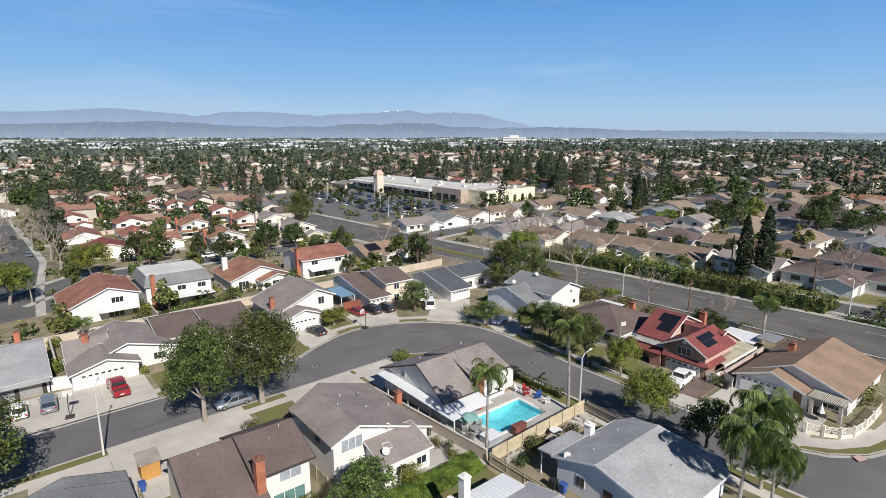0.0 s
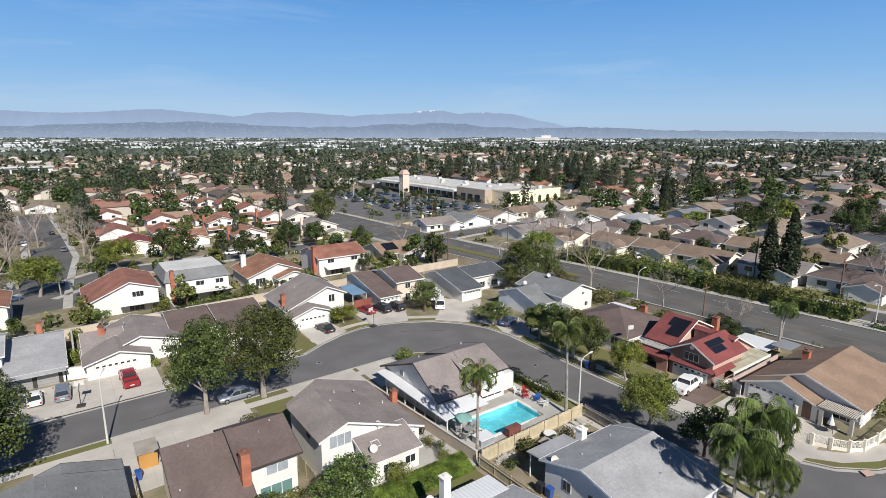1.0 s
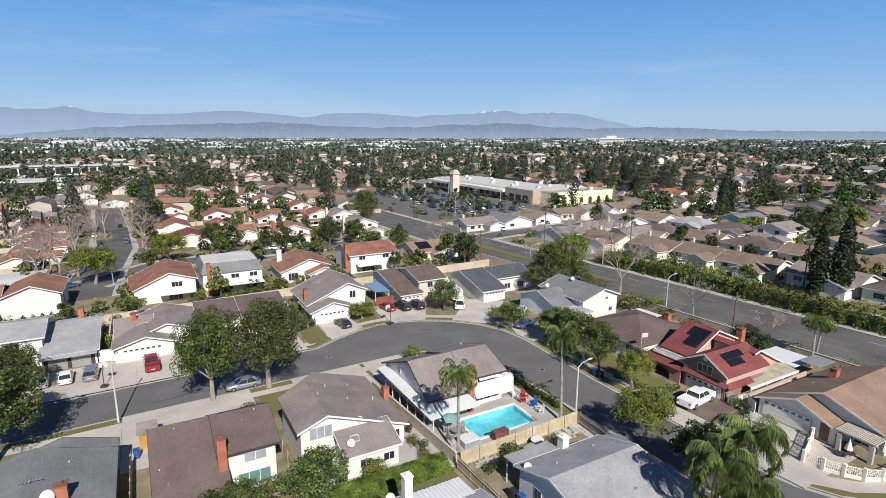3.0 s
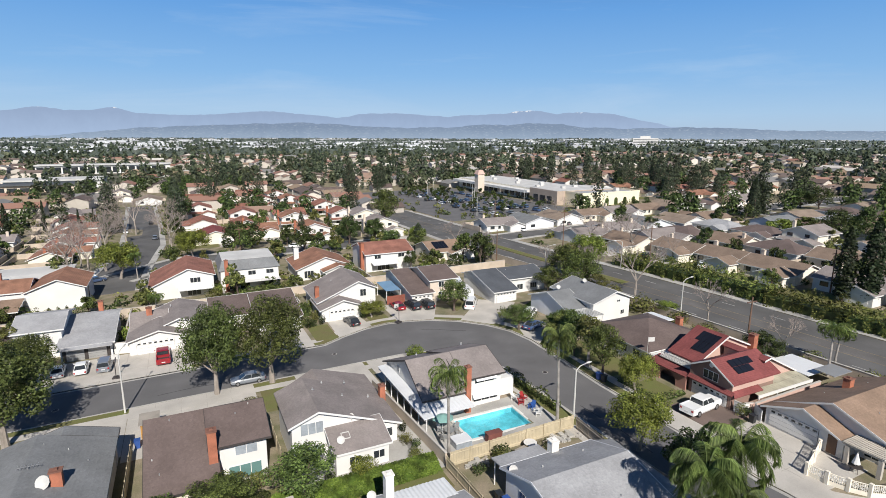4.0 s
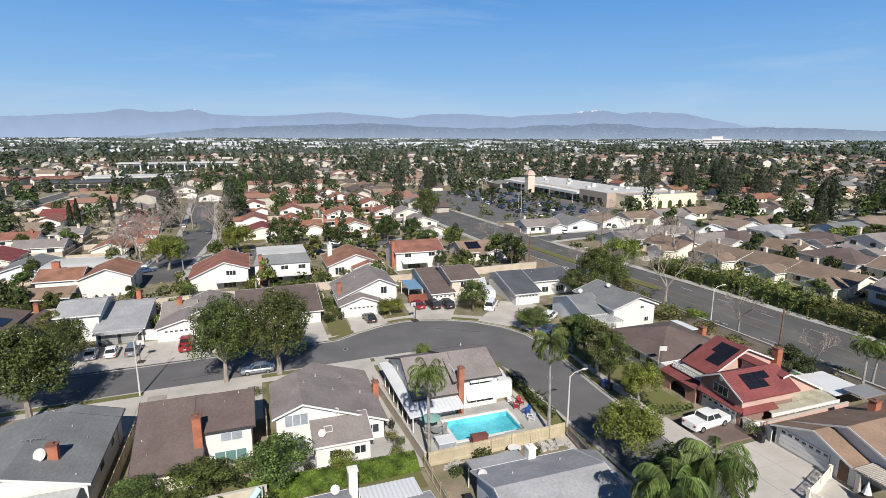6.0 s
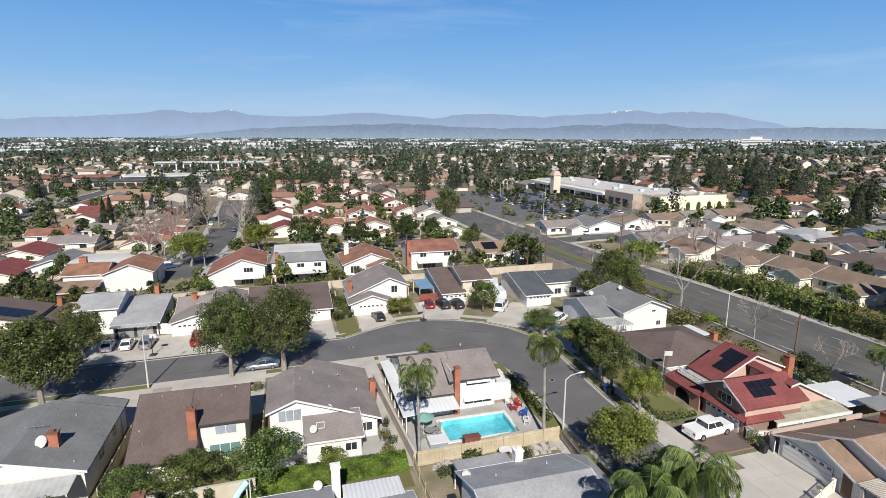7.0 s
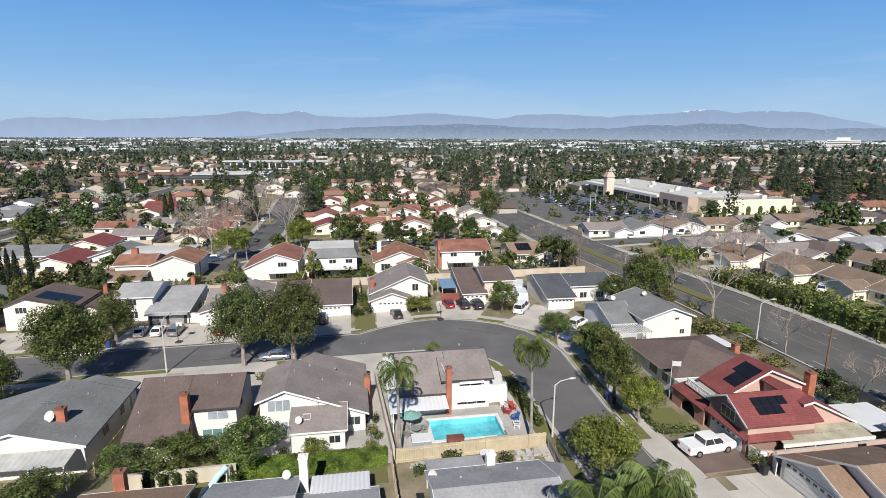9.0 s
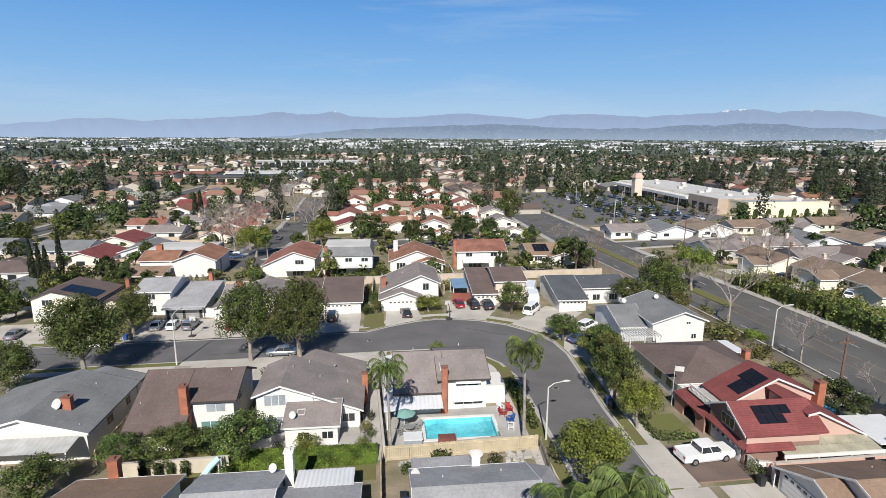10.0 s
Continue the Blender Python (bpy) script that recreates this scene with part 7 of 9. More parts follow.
PAINTS = {"white": paint("white_car_paint", (0.78, 0.78, 0.77)), "silver": paint("silver_car_paint", (0.17, 0.185, 0.21)), "black": paint("black_car_paint", (0.02, 0.02, 0.023)), "red": paint("red_car_paint", (0.25, 0.012, 0.02)), "blue": paint("blue_car_paint", (0.05, 0.08, 0.16)), "grey": paint("grey_car_paint", (0.12, 0.125, 0.13))}
TAIL = material("tail_light", (0.35, 0.02, 0.02), 0.3, amount=0.1, bump=0)
HEADLIGHT = material("headlight_glass", (0.7, 0.72, 0.74), 0.15, amount=0.05, bump=0)
PLATE = material("plate_bar", (0.6, 0.6, 0.6), 0.6, amount=0.1, bump=0)
SHAPES = {
    # length, width, bonnet height, belt height, roof height, cabin from/to at belt, cabin from/to at roof (from the front)
    "sedan": (4.75, 1.82, 0.86, 0.93, 1.45, 1.25, 4.25, 2.05, 3.55), "suv": (4.75, 1.9, 1.02, 1.08, 1.72, 1.15, 4.65, 1.85, 4.45),
    "van": (5.2, 2.0, 1.1, 1.18, 2.05, 0.75, 5.12, 1.5, 5.0), "pickup": (5.9, 2.04, 1.18, 1.24, 1.9, 1.5, 4.0, 2.15, 3.9)}


def loft(stations):
    """Cross-sections (x, half width, bottom, top, shoulder) joined into a rounded body."""
    b = B()
    for x, w, z0, z1 in stations:
        b.v += [(x, -w * 0.9, z0), (x, -w, z0 + (z1 - z0) * 0.25), (x, -w * 0.985, z0 + (z1 - z0) * 0.72), (x, -w * 0.86, z1), (x, w * 0.86, z1), (x, w * 0.985, z0 + (z1 - z0) * 0.72), (x, w, z0 + (z1 - z0) * 0.25), (x, w * 0.9, z0)]
    for i in range(len(stations) - 1):
        for j in range(8):
            k = (j + 1) % 8
            b.f.append((8 * i + j, 8 * i + k, 8 * i + 8 + k, 8 * i + 8 + j))
    n = len(b.v)
    b.f += [tuple(range(7, -1, -1)), tuple(range(n - 8, n))]
    return b


def car(kind, colour, label, x, y, turn, z=None, plain=False, group="parked cars"):
    """A car whose front points along its turn; origin on the ground under its middle."""
    L, W, zb, zl, zr, c0, c1, r0, r1 = SHAPES[kind]
    names = {"sedan": "car", "suv": "suv", "van": "van", "pickup": "pickup_truck"}
    e = thing(names[kind], label, "pickup truck" if kind == "pickup" else "van" if kind == "van" else "car", x, y, G(x, y) + 0.02 if z is None else z, group, turn)
    p, hw = PAINTS[colour], W / 2

    def X(d):
        return L / 2 - d
    st = [(X(0), hw * 0.78, 0.38, zb - 0.22), (X(0.12), hw * 0.92, 0.28, zb - 0.1), (X(0.6), hw, 0.24, zb - 0.03), (X(c0), hw, 0.24, zl - 0.02), (X((c0 + c1) / 2), hw, 0.24, zl)]
    if kind == "pickup":
        st[0], st[1] = (X(0), hw * 0.93, 0.42, zb - 0.12), (X(0.1), hw * 0.97, 0.34, zb - 0.04)
        st += [(X(c1 + 0.02), hw, 0.26, zl), (X(c1 + 0.06), hw, 0.26, zl - 0.42), (X(L - 0.1), hw * 0.99, 0.36, zl - 0.42), (X(L), hw * 0.97, 0.42, zl - 0.42)]
    else:
        st += [(X(c1), hw, 0.26, zl + 0.01), (X(L - 0.14), hw * 0.94, 0.3, zl - 0.02 if kind == "sedan" else zl), (X(L), hw * 0.84, 0.4, zl - 0.16)]
    part("body", loft(st), p, e, smooth=False)
    cab = B()
    wb, wr = hw * 0.88, hw * (0.77 if kind == "pickup" else 0.70)
    lo = [(X(c0), -wb, zl - 0.03), (X(c1), -wb, zl - 0.03), (X(c1), wb, zl - 0.03), (X(c0), wb, zl - 0.03)]
    hi = [(X(r0), -wr, zr - 0.06), (X(r1), -wr, zr - 0.06), (X(r1), wr, zr - 0.06), (X(r0), wr, zr - 0.06)]
    cab.v += lo + hi
    cab.f += [(0, 1, 5, 4), (1, 2, 6, 5), (2, 3, 7, 6), (3, 0, 4, 7), (4, 5, 6, 7)]
    part("cabin_glass", cab, GLASS, e)
    part("car_roof", loft([(X(r0 - 0.08), wr * 0.97, zr - 0.09, zr - 0.03), (X(r0 + 0.2), wr * 1.05, zr - 0.09, zr), (X((r0 + r1) / 2), wr * 1.06, zr - 0.09, zr + 0.02), (X(r1 - 0.15), wr * 1.05, zr - 0.09, zr), (X(r1 + 0.06), wr * 0.97, zr - 0.09, zr - 0.03)]), p, e)
    if not plain:
        for s in (-1, 1):
            for d0, d1 in ((c0, r0), (c1, r1), ((c0 + c1) / 2, (r0 + r1) / 2 + 0.05)):
                part("pillar", B().tube([(X(d0), s * wb, zl - 0.03), (X(d1), s * wr, zr - 0.05)], 0.045, 4), p, e)
            part("headlight", B().box(X(0.16), X(0.02), min(s * hw * 0.5, s * hw * 0.82), max(s * hw * 0.5, s * hw * 0.82), zb - 0.34, zb - 0.2), HEADLIGHT, e)
            part("tail_light", B().box(X(L + 0.02), X(L - 0.1), min(s * hw * 0.62, s * hw * 0.86), max(s * hw * 0.62, s * hw * 0.86), zl - 0.4, zl - 0.16), TAIL, e)
            part("mirror", B().box(X(c0 + 0.45), X(c0 + 0.3), min(s * hw, s * (hw + 0.18)), max(s * hw, s * (hw + 0.18)), zl + 0.02, zl + 0.16), p, e)
        part("number_plate", B().box(X(L + 0.03), X(L), -0.26, 0.26, 0.62, 0.76), PLATE, e)
        part("bumper", B().box(X(0.05), X(-0.06), -hw * 0.8, hw * 0.8, 0.36, 0.54), DARK_TRIM, e)
        if kind == "pickup":
            part("grille", B().box(X(0.03), X(-0.04), -hw * 0.48, hw * 0.48, 0.62, 1.0), DARK_TRIM, e)
            for s in (-1, 1):
                part("bed_side", B().box(X(L - 0.02), X(c1 + 0.07), min(s * hw * 0.84, s * hw * 0.985), max(s * hw * 0.84, s * hw * 0.985), zl - 0.44, zl + 0.02), p, e)
            part("tailgate", B().box(X(L), X(L - 0.09), -hw * 0.84, hw * 0.84, zl - 0.44, zl + 0.01), p, e)
            part("bed_liner", B().box(X(L - 0.1), X(c1 + 0.1), -hw * 0.83, hw * 0.83, zl - 0.418, zl - 0.40 if colour == "red" else zl - 0.02), DARK_TRIM if colour == "red" else PAINTS["white"], e)
    wr_ = 0.4 if kind == "pickup" else 0.33
    for d in (0.19 * L, 0.8 * L):
        for s in (-1, 1):
            y0, y1 = sorted((s * (hw - 0.2), s * (hw + 0.015)))
            tyre = part("wheel", B().tube([(X(d), y0, wr_), (X(d), y1, wr_)], wr_, 14), TYRE, e)
            if not plain:
                part("rim", B().tube([(X(d), s * (hw - 0.05), wr_), (X(d), s * (hw + 0.03), wr_)], wr_ * 0.6, 10), RIM, tyre)
    return e


def on_road(x, y):
    return G(x, y) - 0.13


car("pickup", "red", "dark red pickup truck parked on a driveway", 8.5, 84.9, 92)
car("sedan", "white", "white sedan parked on a driveway", -5.7, 86.2, 95)
car("sedan", "white", "white sedan parked on a driveway", -2.7, 86.0, 92)
car("suv", "silver", "silver-blue hatchback parked on a driveway", 0.5, 85.6, 88)
car("sedan", "silver", "silver sedan parked under the street trees", 19.7, 69.9, 180, on_road(19.7, 69.9))
car("suv", "black", "black car parked before a garage", 26.1, 86.6, 92)
car("sedan", "black", "black sedan parked on a driveway", 40.2, 87.0, 97)
car("sedan", "red", "dark red sedan parked on a driveway", 51.2, 91.6, 95)
car("suv", "black", "black car parked on a driveway", 54.0, 90.4, 95)
car("suv", "black", "black car parked on a driveway", 56.7, 89.6, 95)
car("van", "white", "white van parked on a driveway", 64.8, 85.2, 55)
car("suv", "white", "white SUV parked beside a lawn", 72.0, 74.6, 40)
car("sedan", "blue", "dark blue sedan parked under a tree", 68.6, 68.6, 20)
car("pickup", "white", "white crew-cab pickup truck on a brown driveway", 69.2, 33.9, 6)
car("sedan", "silver", "silver sedan parked on a driveway", -29.2, 84.8, 95)
car("sedan", "white", "white sedan parked at the kerb", -12.4, 77.9, 0, on_road(-12.4, 77.9))
car("suv", "white", "white SUV parked beyond the hedge", 133, 85.5, 40)
car("suv", "black", "black SUV parked beyond the main road", 130.2, 101, 20)
car("sedan", "white", "white sedan parked on a side street", 145.8, 160.4, 90)
car("sedan", "grey", "dark grey sedan parked on a side street", 149, 160.2, 90)
car("sedan", "blue", "blue sedan parked in a cul-de-sac", -8, 150, 30)
car("sedan", "white", "white sedan parked in a cul-de-sac", -11, 156, 10)
for i, (x, y, a, c) in enumerate(((-1.5, 182, 90, "grey"), (-6, 196, 95, "black"), (3.5, 214, 90, "silver"), (-7.5, 236, 95, "white"), (0.6, 258, 95, "black"), (-11, 276, 95, "silver"), (56, 169.5, 90, "grey"), (82, 171, 60, "black"), (126, 157.5, 90, "white"), (30, 164, 0, "grey"), (46, 170, 0, "white"))):
    car("sedan", c, "sedan parked beside a side street", x, y, a, G(x, y) + 0.06, True)
lot = []
for row in range(13):
    for k in range(12):
        if R.random() < 0.42:
            lot.append((137 + k * 2.9 + (row // 5) * 1.0, 200 + row * 9.2 + (4.8 if row % 2 else 0), R.choice((90, -90))))
for c in ("white", "black", "silver", "grey", "blue"):
    some = lot[("white", "black", "silver", "grey", "blue").index(c)::5]
    first = car(R.choice(("sedan", "suv")), c, c + " car parked in the car park", some[0][0], some[0][1], some[0][2], None, True, "cars in the car park")
    for x, y, a in some[1:]:
        copy_thing(first, pose(x, y, G(x, y) + 0.05, 0, 0, a))

# ---- fences, walls, lamps ----
def boards(name, label, line, h, mat, width=0.19, rails=True, step=None):
    """A board fence: posts, rails and each board a part."""
    x0, y0 = line[0]
    e = thing(name, label, "fence", x0, y0, group="fences")
    g0 = G(x0, y0)
    mesh_cache = {}
    for (ax, ay), (cx, cy) in zip(line, line[1:]):
        L = math.hypot(cx - ax, cy - ay)
        tx, ty = (cx - ax) / L, (cy - ay) / L
        n = max(1, int(L / (step or width)))
        turn = Matrix.Rotation(math.atan2(ty, tx), 4, "Z")
        for i in range(n):
            key = i % 3
            if key not in mesh_cache:
                mesh_cache[key] = B().box(-(step or width) / 2 + 0.008, (step or width) / 2 - 0.008, -0.012, 0.012, 0.03, h - 0.03 * key).mesh("board", mat)
            d = (i + 0.5) * L / n
            px, py = ax + tx * d, ay + ty * d
            o = new("board", mesh_cache[key])
            o.parent = e
            o.matrix_basis = Matrix.Translation((px - x0, py - y0, G(px, py) - g0)) @ turn
        for d in np.arange(0, L + 0.1, 2.4):
            px, py = ax + tx * d, ay + ty * d
            part("post", B().box(px - x0 - 0.05, px - x0 + 0.05, py - y0 - 0.13, py - y0 - 0.03, G(px, py) - g0 - 0.3, G(px, py) - g0 + h + 0.05), mat, e)
        for z in (0.35, h - 0.3):
            part("rail", B().tube([(ax - x0 + ty * 0.04, ay - y0 - tx * 0.04, G(ax, ay) - g0 + z), (cx - x0 + ty * 0.04, cy - y0 - tx * 0.04, G(cx, cy) - g0 + z)], 0.045, 4), mat, e)


def garden_wall(label, line, h, mat, thick=0.2, name="garden_wall"):
    x0, y0 = line[0]
    e = thing(name, label, "wall", x0, y0, group="garden walls")
    g0 = G(x0, y0)
    for (ax, ay), (cx, cy) in zip(line, line[1:]):
        L = math.hypot(cx - ax, cy - ay)
        nx, ny = -(cy - ay) / L * thick / 2, (cx - ax) / L * thick / 2
        q = [(ax - nx, ay - ny), (cx - nx, cy - ny), (cx + nx, cy + ny), (ax + nx, ay + ny)]
        part("wall_run", B().prism([(x - x0, y - y0) for x, y in q], lambda x, y: G(x + x0, y + y0) - g0 - 0.4, lambda x, y: G(x + x0, y + y0) - g0 + h), mat, e)
        q = [(ax - nx * 1.4, ay - ny * 1.4), (cx - nx * 1.4, cy - ny * 1.4), (cx + nx * 1.4, cy + ny * 1.4), (ax + nx * 1.4, ay + ny * 1.4)]
        part("coping", B().prism([(x - x0, y - y0) for x, y in q], lambda x, y: G(x + x0, y + y0) - g0 + h + 0.003, lambda x, y: G(x + x0, y + y0) - g0 + h + 0.07), CONCRETE, e)


boards("wooden_fence", "weathered wooden board fence round the pool yard", [(36.2, 37.7), (52.6, 37.9)], 1.75, WOOD_FENCE)
boards("wooden_fence", "greying wooden fence along the street corner", [(52.8, 37.7), (52.2, 31), (53.6, 22)], 1.6, WOOD_GREY, 0.3)
boards("wooden_fence", "pale wooden fence between two back yards", [(35.7, 37.5), (35.9, 20)], 1.6, WOOD_FENCE, 0.4)
boards("wooden_fence", "pale wooden fence beside a house", [(5.9, 41), (5.9, 56.5)], 1.7, WOOD_FENCE, 0.4)
boards("wooden_fence", "pale wooden fence beside a house", [(20.5, 40), (20.5, 54)], 1.7, WOOD_FENCE, 0.4)
garden_wall("tan block wall between house and pool yard", [(36.0, 38.2), (34.9, 59)], 1.4, BLOCK_WALL)
garden_wall("cream rendered garden wall with shrubs", [(8.8, 38.1), (20.2, 38.1)], 1.6, material("weathered_cream_render", (0.52, 0.46, 0.36), 0.9, scale=1.5, amount=0.15, fine=20))
garden_wall("pale block wall behind the back yards", [(-75, 113), (-2, 113), (46, 112.8), (90, 112.2)], 1.8, BLOCK_WALL)
garden_wall("tan block wall along the main road", [(94.2, 14), (94.2, 68), (94.0, 85), (93.2, 104), (92.0, 122), (91.4, 150)], 1.8, BLOCK_WALL)
garden_wall("white garden wall beside a garage", [(1.2, 91.6), (4.0, 90.8)], 1.9, STUCCO)
for x in (-13.5, 2.4, 21.8, 33.4, 49.2, 67):
    garden_wall("pale block wall between back yards", [(x, 101), (x, 112.6)], 1.7, BLOCK_WALL)
for x in (20, 35.5, 53, 71):
    garden_wall("pale block wall between back yards", [(x, 113.4), (x, 124)], 1.7, BLOCK_WALL)

garden_wall("pinkish rendered wall between two houses", [(74.3, 30.3), (87.4, 30.3)], 1.35, STUCCO_PINK)
garden_wall("white wooden side gate between two garages", [(73.0, 28.6), (73.9, 30.1)], 1.5, TRIM, 0.08, name="side_gate")
garden_wall("low white wall beside a garage", [(72.6, 31.9), (72.7, 30.9), (74.1, 30.5)], 1.4, STUCCO, 0.16)
solid("driveway_edging", area(rect(66.4, 73.1, 30.02, 30.14), 0.1, 0.2), STUCCO_UMBER, "low reddish brown edging beside a driveway", "edging", "structure")
solid("planting_strip", area(rect(66.9, 68.0, 27.3, 29.35), 0.034, 0.06), YARD, "bare earth planting strip in the pavement", "planting bed", "structure")
solid("kerb_ramp_pad", area([(65.4, 12.55), (66.4, 12.1), (66.85, 12.8), (65.95, 13.25)], 0.04, 0.05), STUCCO_PINK, "faded red tactile pad on the pavement corner", "paving pad", "structure")

# ornamental fence at the tan house
e = thing("ornamental_fence", "low cream wall topped by an ornamental railing", "fence", 66, 16, group="fences")
line = [(72.7, 21.9), (70.0, 20.9), (67.3, 20.0), (67.5, 18.2), (68.1, 16.6), (69.0, 15.2), (70.4, 14.3), (73, 13.9), (76, 13.8), (79.5, 13.8)]
for (ax, ay), (cx, cy) in zip(line, line[1:]):
    z = G(ax, ay) - G(66, 16)
    part("low_wall", B().slab([(ax - 66, ay - 16.08, z + 0.45), (cx - 66, cy - 16.08, z + 0.45), (cx - 66, cy - 15.92, z + 0.45), (ax - 66, ay - 15.92, z + 0.45)], 0.7), STUCCO_CREAM, e)
    part("top_rail", B().tube([(ax - 66, ay - 16, z + 1.25), (cx - 66, cy - 16, z + 1.25)], 0.05, 4), STUCCO_CREAM, e)
    part("post", B().box(ax - 66.15, ax - 65.85, ay - 16.15, ay - 15.85, z - 0.3, z + 1.4), STUCCO_CREAM, e)
    L = math.hypot(cx - ax, cy - ay)
    turn = math.atan2(cy - ay, cx - ax)
    for k in (0.3, 0.7):
        mx, my = ax + (cx - ax) * k - 66, ay + (cy - ay) * k - 16
        for r in (0.14, 0.27):
            ring = [(mx + math.cos(turn) * r * math.cos(a), my + math.sin(turn) * r * math.cos(a), z + 0.85 + r * math.sin(a)) for a in [6.2832 * j / 10 for j in range(11)]]
            part("rosette", B().tube(ring, 0.03, 4), TRIM, e)
    for i in range(1, int(L / 0.17)):
        k = i * 0.17 / L
        px, py = ax + (cx - ax) * k - 66, ay + (cy - ay) * k - 16
        part("bar", B().box(px - 0.025, px + 0.025, py - 0.025, py + 0.025, z + 0.45, z + 1.25), STUCCO_CREAM, e)


def lamp(x, y, h, arm, label):
    """A street lamp with a curved arm towards (dx, dy)."""
    e = thing("street_lamp", label, "street lamp", x, y, group="street lamps")
    dx, dy = arm
    part("pole", B().tube([(0, 0, -0.2), (0, 0, h * 0.5), (0, 0, h)], [0.13, 0.1, 0.075], 8), LAMP_METAL, e)
    part("arm", B().tube([(0, 0, h - 0.1), (dx * 0.35, dy * 0.35, h + 0.35), (dx, dy, h + 0.5)], [0.06, 0.05, 0.045], 6), LAMP_METAL, e)
    part("lamp_head", B().tube([(dx * 0.92, dy * 0.92, h + 0.5), (dx * 1.15, dy * 1.15, h + 0.5), (dx * 1.4, dy * 1.4, h + 0.47)], [0.07, 0.15, 0.06], 8), ROOF_WHITE, e)


lamp(4.4, 67.6, 7.9, (0.5, 1.7), "tall concrete street lamp at the kerb")
lamp(54.0, 39.6, 6.4, (1.8, 0.2), "street lamp beside the pool yard")
lamp(97.3, 61.2, 6.6, (2.2, 0.3), "street lamp on the main road")
lamp(117.6, 27, 7.2, (-2.0, 0.2), "street lamp on the main road")
lamp(94.2, 100, 6.8, (2.2, 0.0), "street lamp on the main road")
lamp(115.6, 96, 6.8, (-2.2, 0.0), "street lamp on the main road")
for x, y in ((131, 200), (141, 222), (152, 240), (163, 262), (144, 282), (156, 300), (171, 222), (174, 250)):
    lamp(x, y, 8.5, (1.0, 0.0), "tall car park lamp post")


def pole(x, y, h):
    e = thing("utility_pole", "brown wooden utility pole with crossarm", "utility pole", x, y, group="utility poles")
    part("pole", B().tube([(0, 0, -0.3), (0, 0, h)], [0.17, 0.11], 7), WOOD_BROWN, e)
    part("crossarm", B().box(-1.2, 1.2, -0.07, 0.07, h - 0.9, h - 0.74), WOOD_BROWN, e)


for x, y, hh in ((95.6, 46.3, 7.6), (115.8, 120.4, 12.6), (122.6, 171, 10), (129, 99, 9.5), (136, 56, 9.5), (91.0, 118, 9), (28, 162, 9.5), (128, 36, 9)):
    pole(x, y, hh)

e = thing("yard_wall", "pinkish stucco side yard wall", "wall", 80.2, 30.5, group="walls")
part("wall", B().slab([(-6.6, -0.1, 1.15), (6.6, -0.1, 1.15), (6.6, 0.1, 1.15), (-6.6, 0.1, 1.15)], 1.6), STUCCO_PINK, e)
part("coping", B().box(-6.65, 6.65, -0.16, 0.16, 1.152, 1.23), STUCCO_PINK, e)
e = thing("garden_shelter", "brown wooden garden shelter with a flat roof", "shelter", -33.5, 110.5)
part("roof", B().slab([(-2.4, -1.6, 2.3), (2.4, -1.6, 2.4), (2.4, 1.6, 2.4), (-2.4, 1.6, 2.3)], 0.16), WOOD_BROWN, e)
for x in (-2.2, 2.2):
    for y in (-1.4, 1.4):
        part("post", B().box(x - 0.08, x + 0.08, y - 0.08, y + 0.08, -0.3, 2.12), WOOD_BROWN, e)
e = thing("gazebo", "small grey hipped gazebo in a back garden", "gazebo", -18.0, 107.5)
b = B()
P = [(-1.7, -1.7), (1.7, -1.7), (1.7, 1.7), (-1.7, 1.7)]
for i in range(4):
    b.face((*P[i], 2.1), (*P[(i + 1) % 4], 2.1), (0, 0, 2.9))
part("roof", b, ROOF_PALE, e)
for x, y in P:
    part("post", B().box(x * 0.92 - 0.06, x * 0.92 + 0.06, y * 0.92 - 0.06, y * 0.92 + 0.06, -0.3, 2.12), WOOD_GREY, e)
def trailer(x, y, turn, L, label):
    e = thing("trailer", label, "trailer", x, y, G(x, y) + 0.02, "trailers", turn)
    part("box", loft([(-L / 2, 1.12, 0.5, 2.66), (-L / 2 + 0.15, 1.18, 0.45, 2.75), (L / 2 - 0.25, 1.18, 0.45, 2.75), (L / 2, 1.0, 0.55, 2.5)]), PAINTS["white"], e)
    part("door", B().box(-0.4, 0.4, -1.23, -1.15, 0.6, 2.4), GLASS_PALE, e)
    part("drawbar", B().box(L / 2 - 0.05, L / 2 + 1.1, -0.08, 0.08, 0.4, 0.52), DARK_TRIM, e)
    for s in (-1, 1):
        part("wheel", B().tube([(-0.2, s * 1.0, 0.33), (-0.2, s * 1.2, 0.33)], 0.33, 12), TYRE, e)


trailer(66.4, 90.6, 80, 4.6, "white box trailer parked beside a garage")
trailer(67.6, 97.0, 70, 6.0, "long white caravan parked beside a house")
# ---- pool yard ----
# coarse tone variation in the plaster stands in for rippling light on the floor
WATER = material("pool_plaster", (0.165, 0.55, 0.64), 0.6, scale=1.5, amount=0.3, fine=1.6)
WATER_SURF = bpy.data.materials.new("pool_water")
WATER_SURF.use_nodes = True
n, l = WATER_SURF.node_tree.nodes, WATER_SURF.node_tree.links
n.remove(n["Principled BSDF"])
tr, gl, mx, fr, wv_, bp = n.new("ShaderNodeBsdfTransparent"), n.new("ShaderNodeBsdfGlossy"), n.new("ShaderNodeMixShader"), n.new("ShaderNodeFresnel"), n.new("ShaderNodeTexNoise"), n.new("ShaderNodeBump")
tr.inputs["Color"].default_value = (0.70, 0.96, 0.98, 1)
gl.inputs["Roughness"].default_value = 0.04
fr.inputs["IOR"].default_value = 1.33
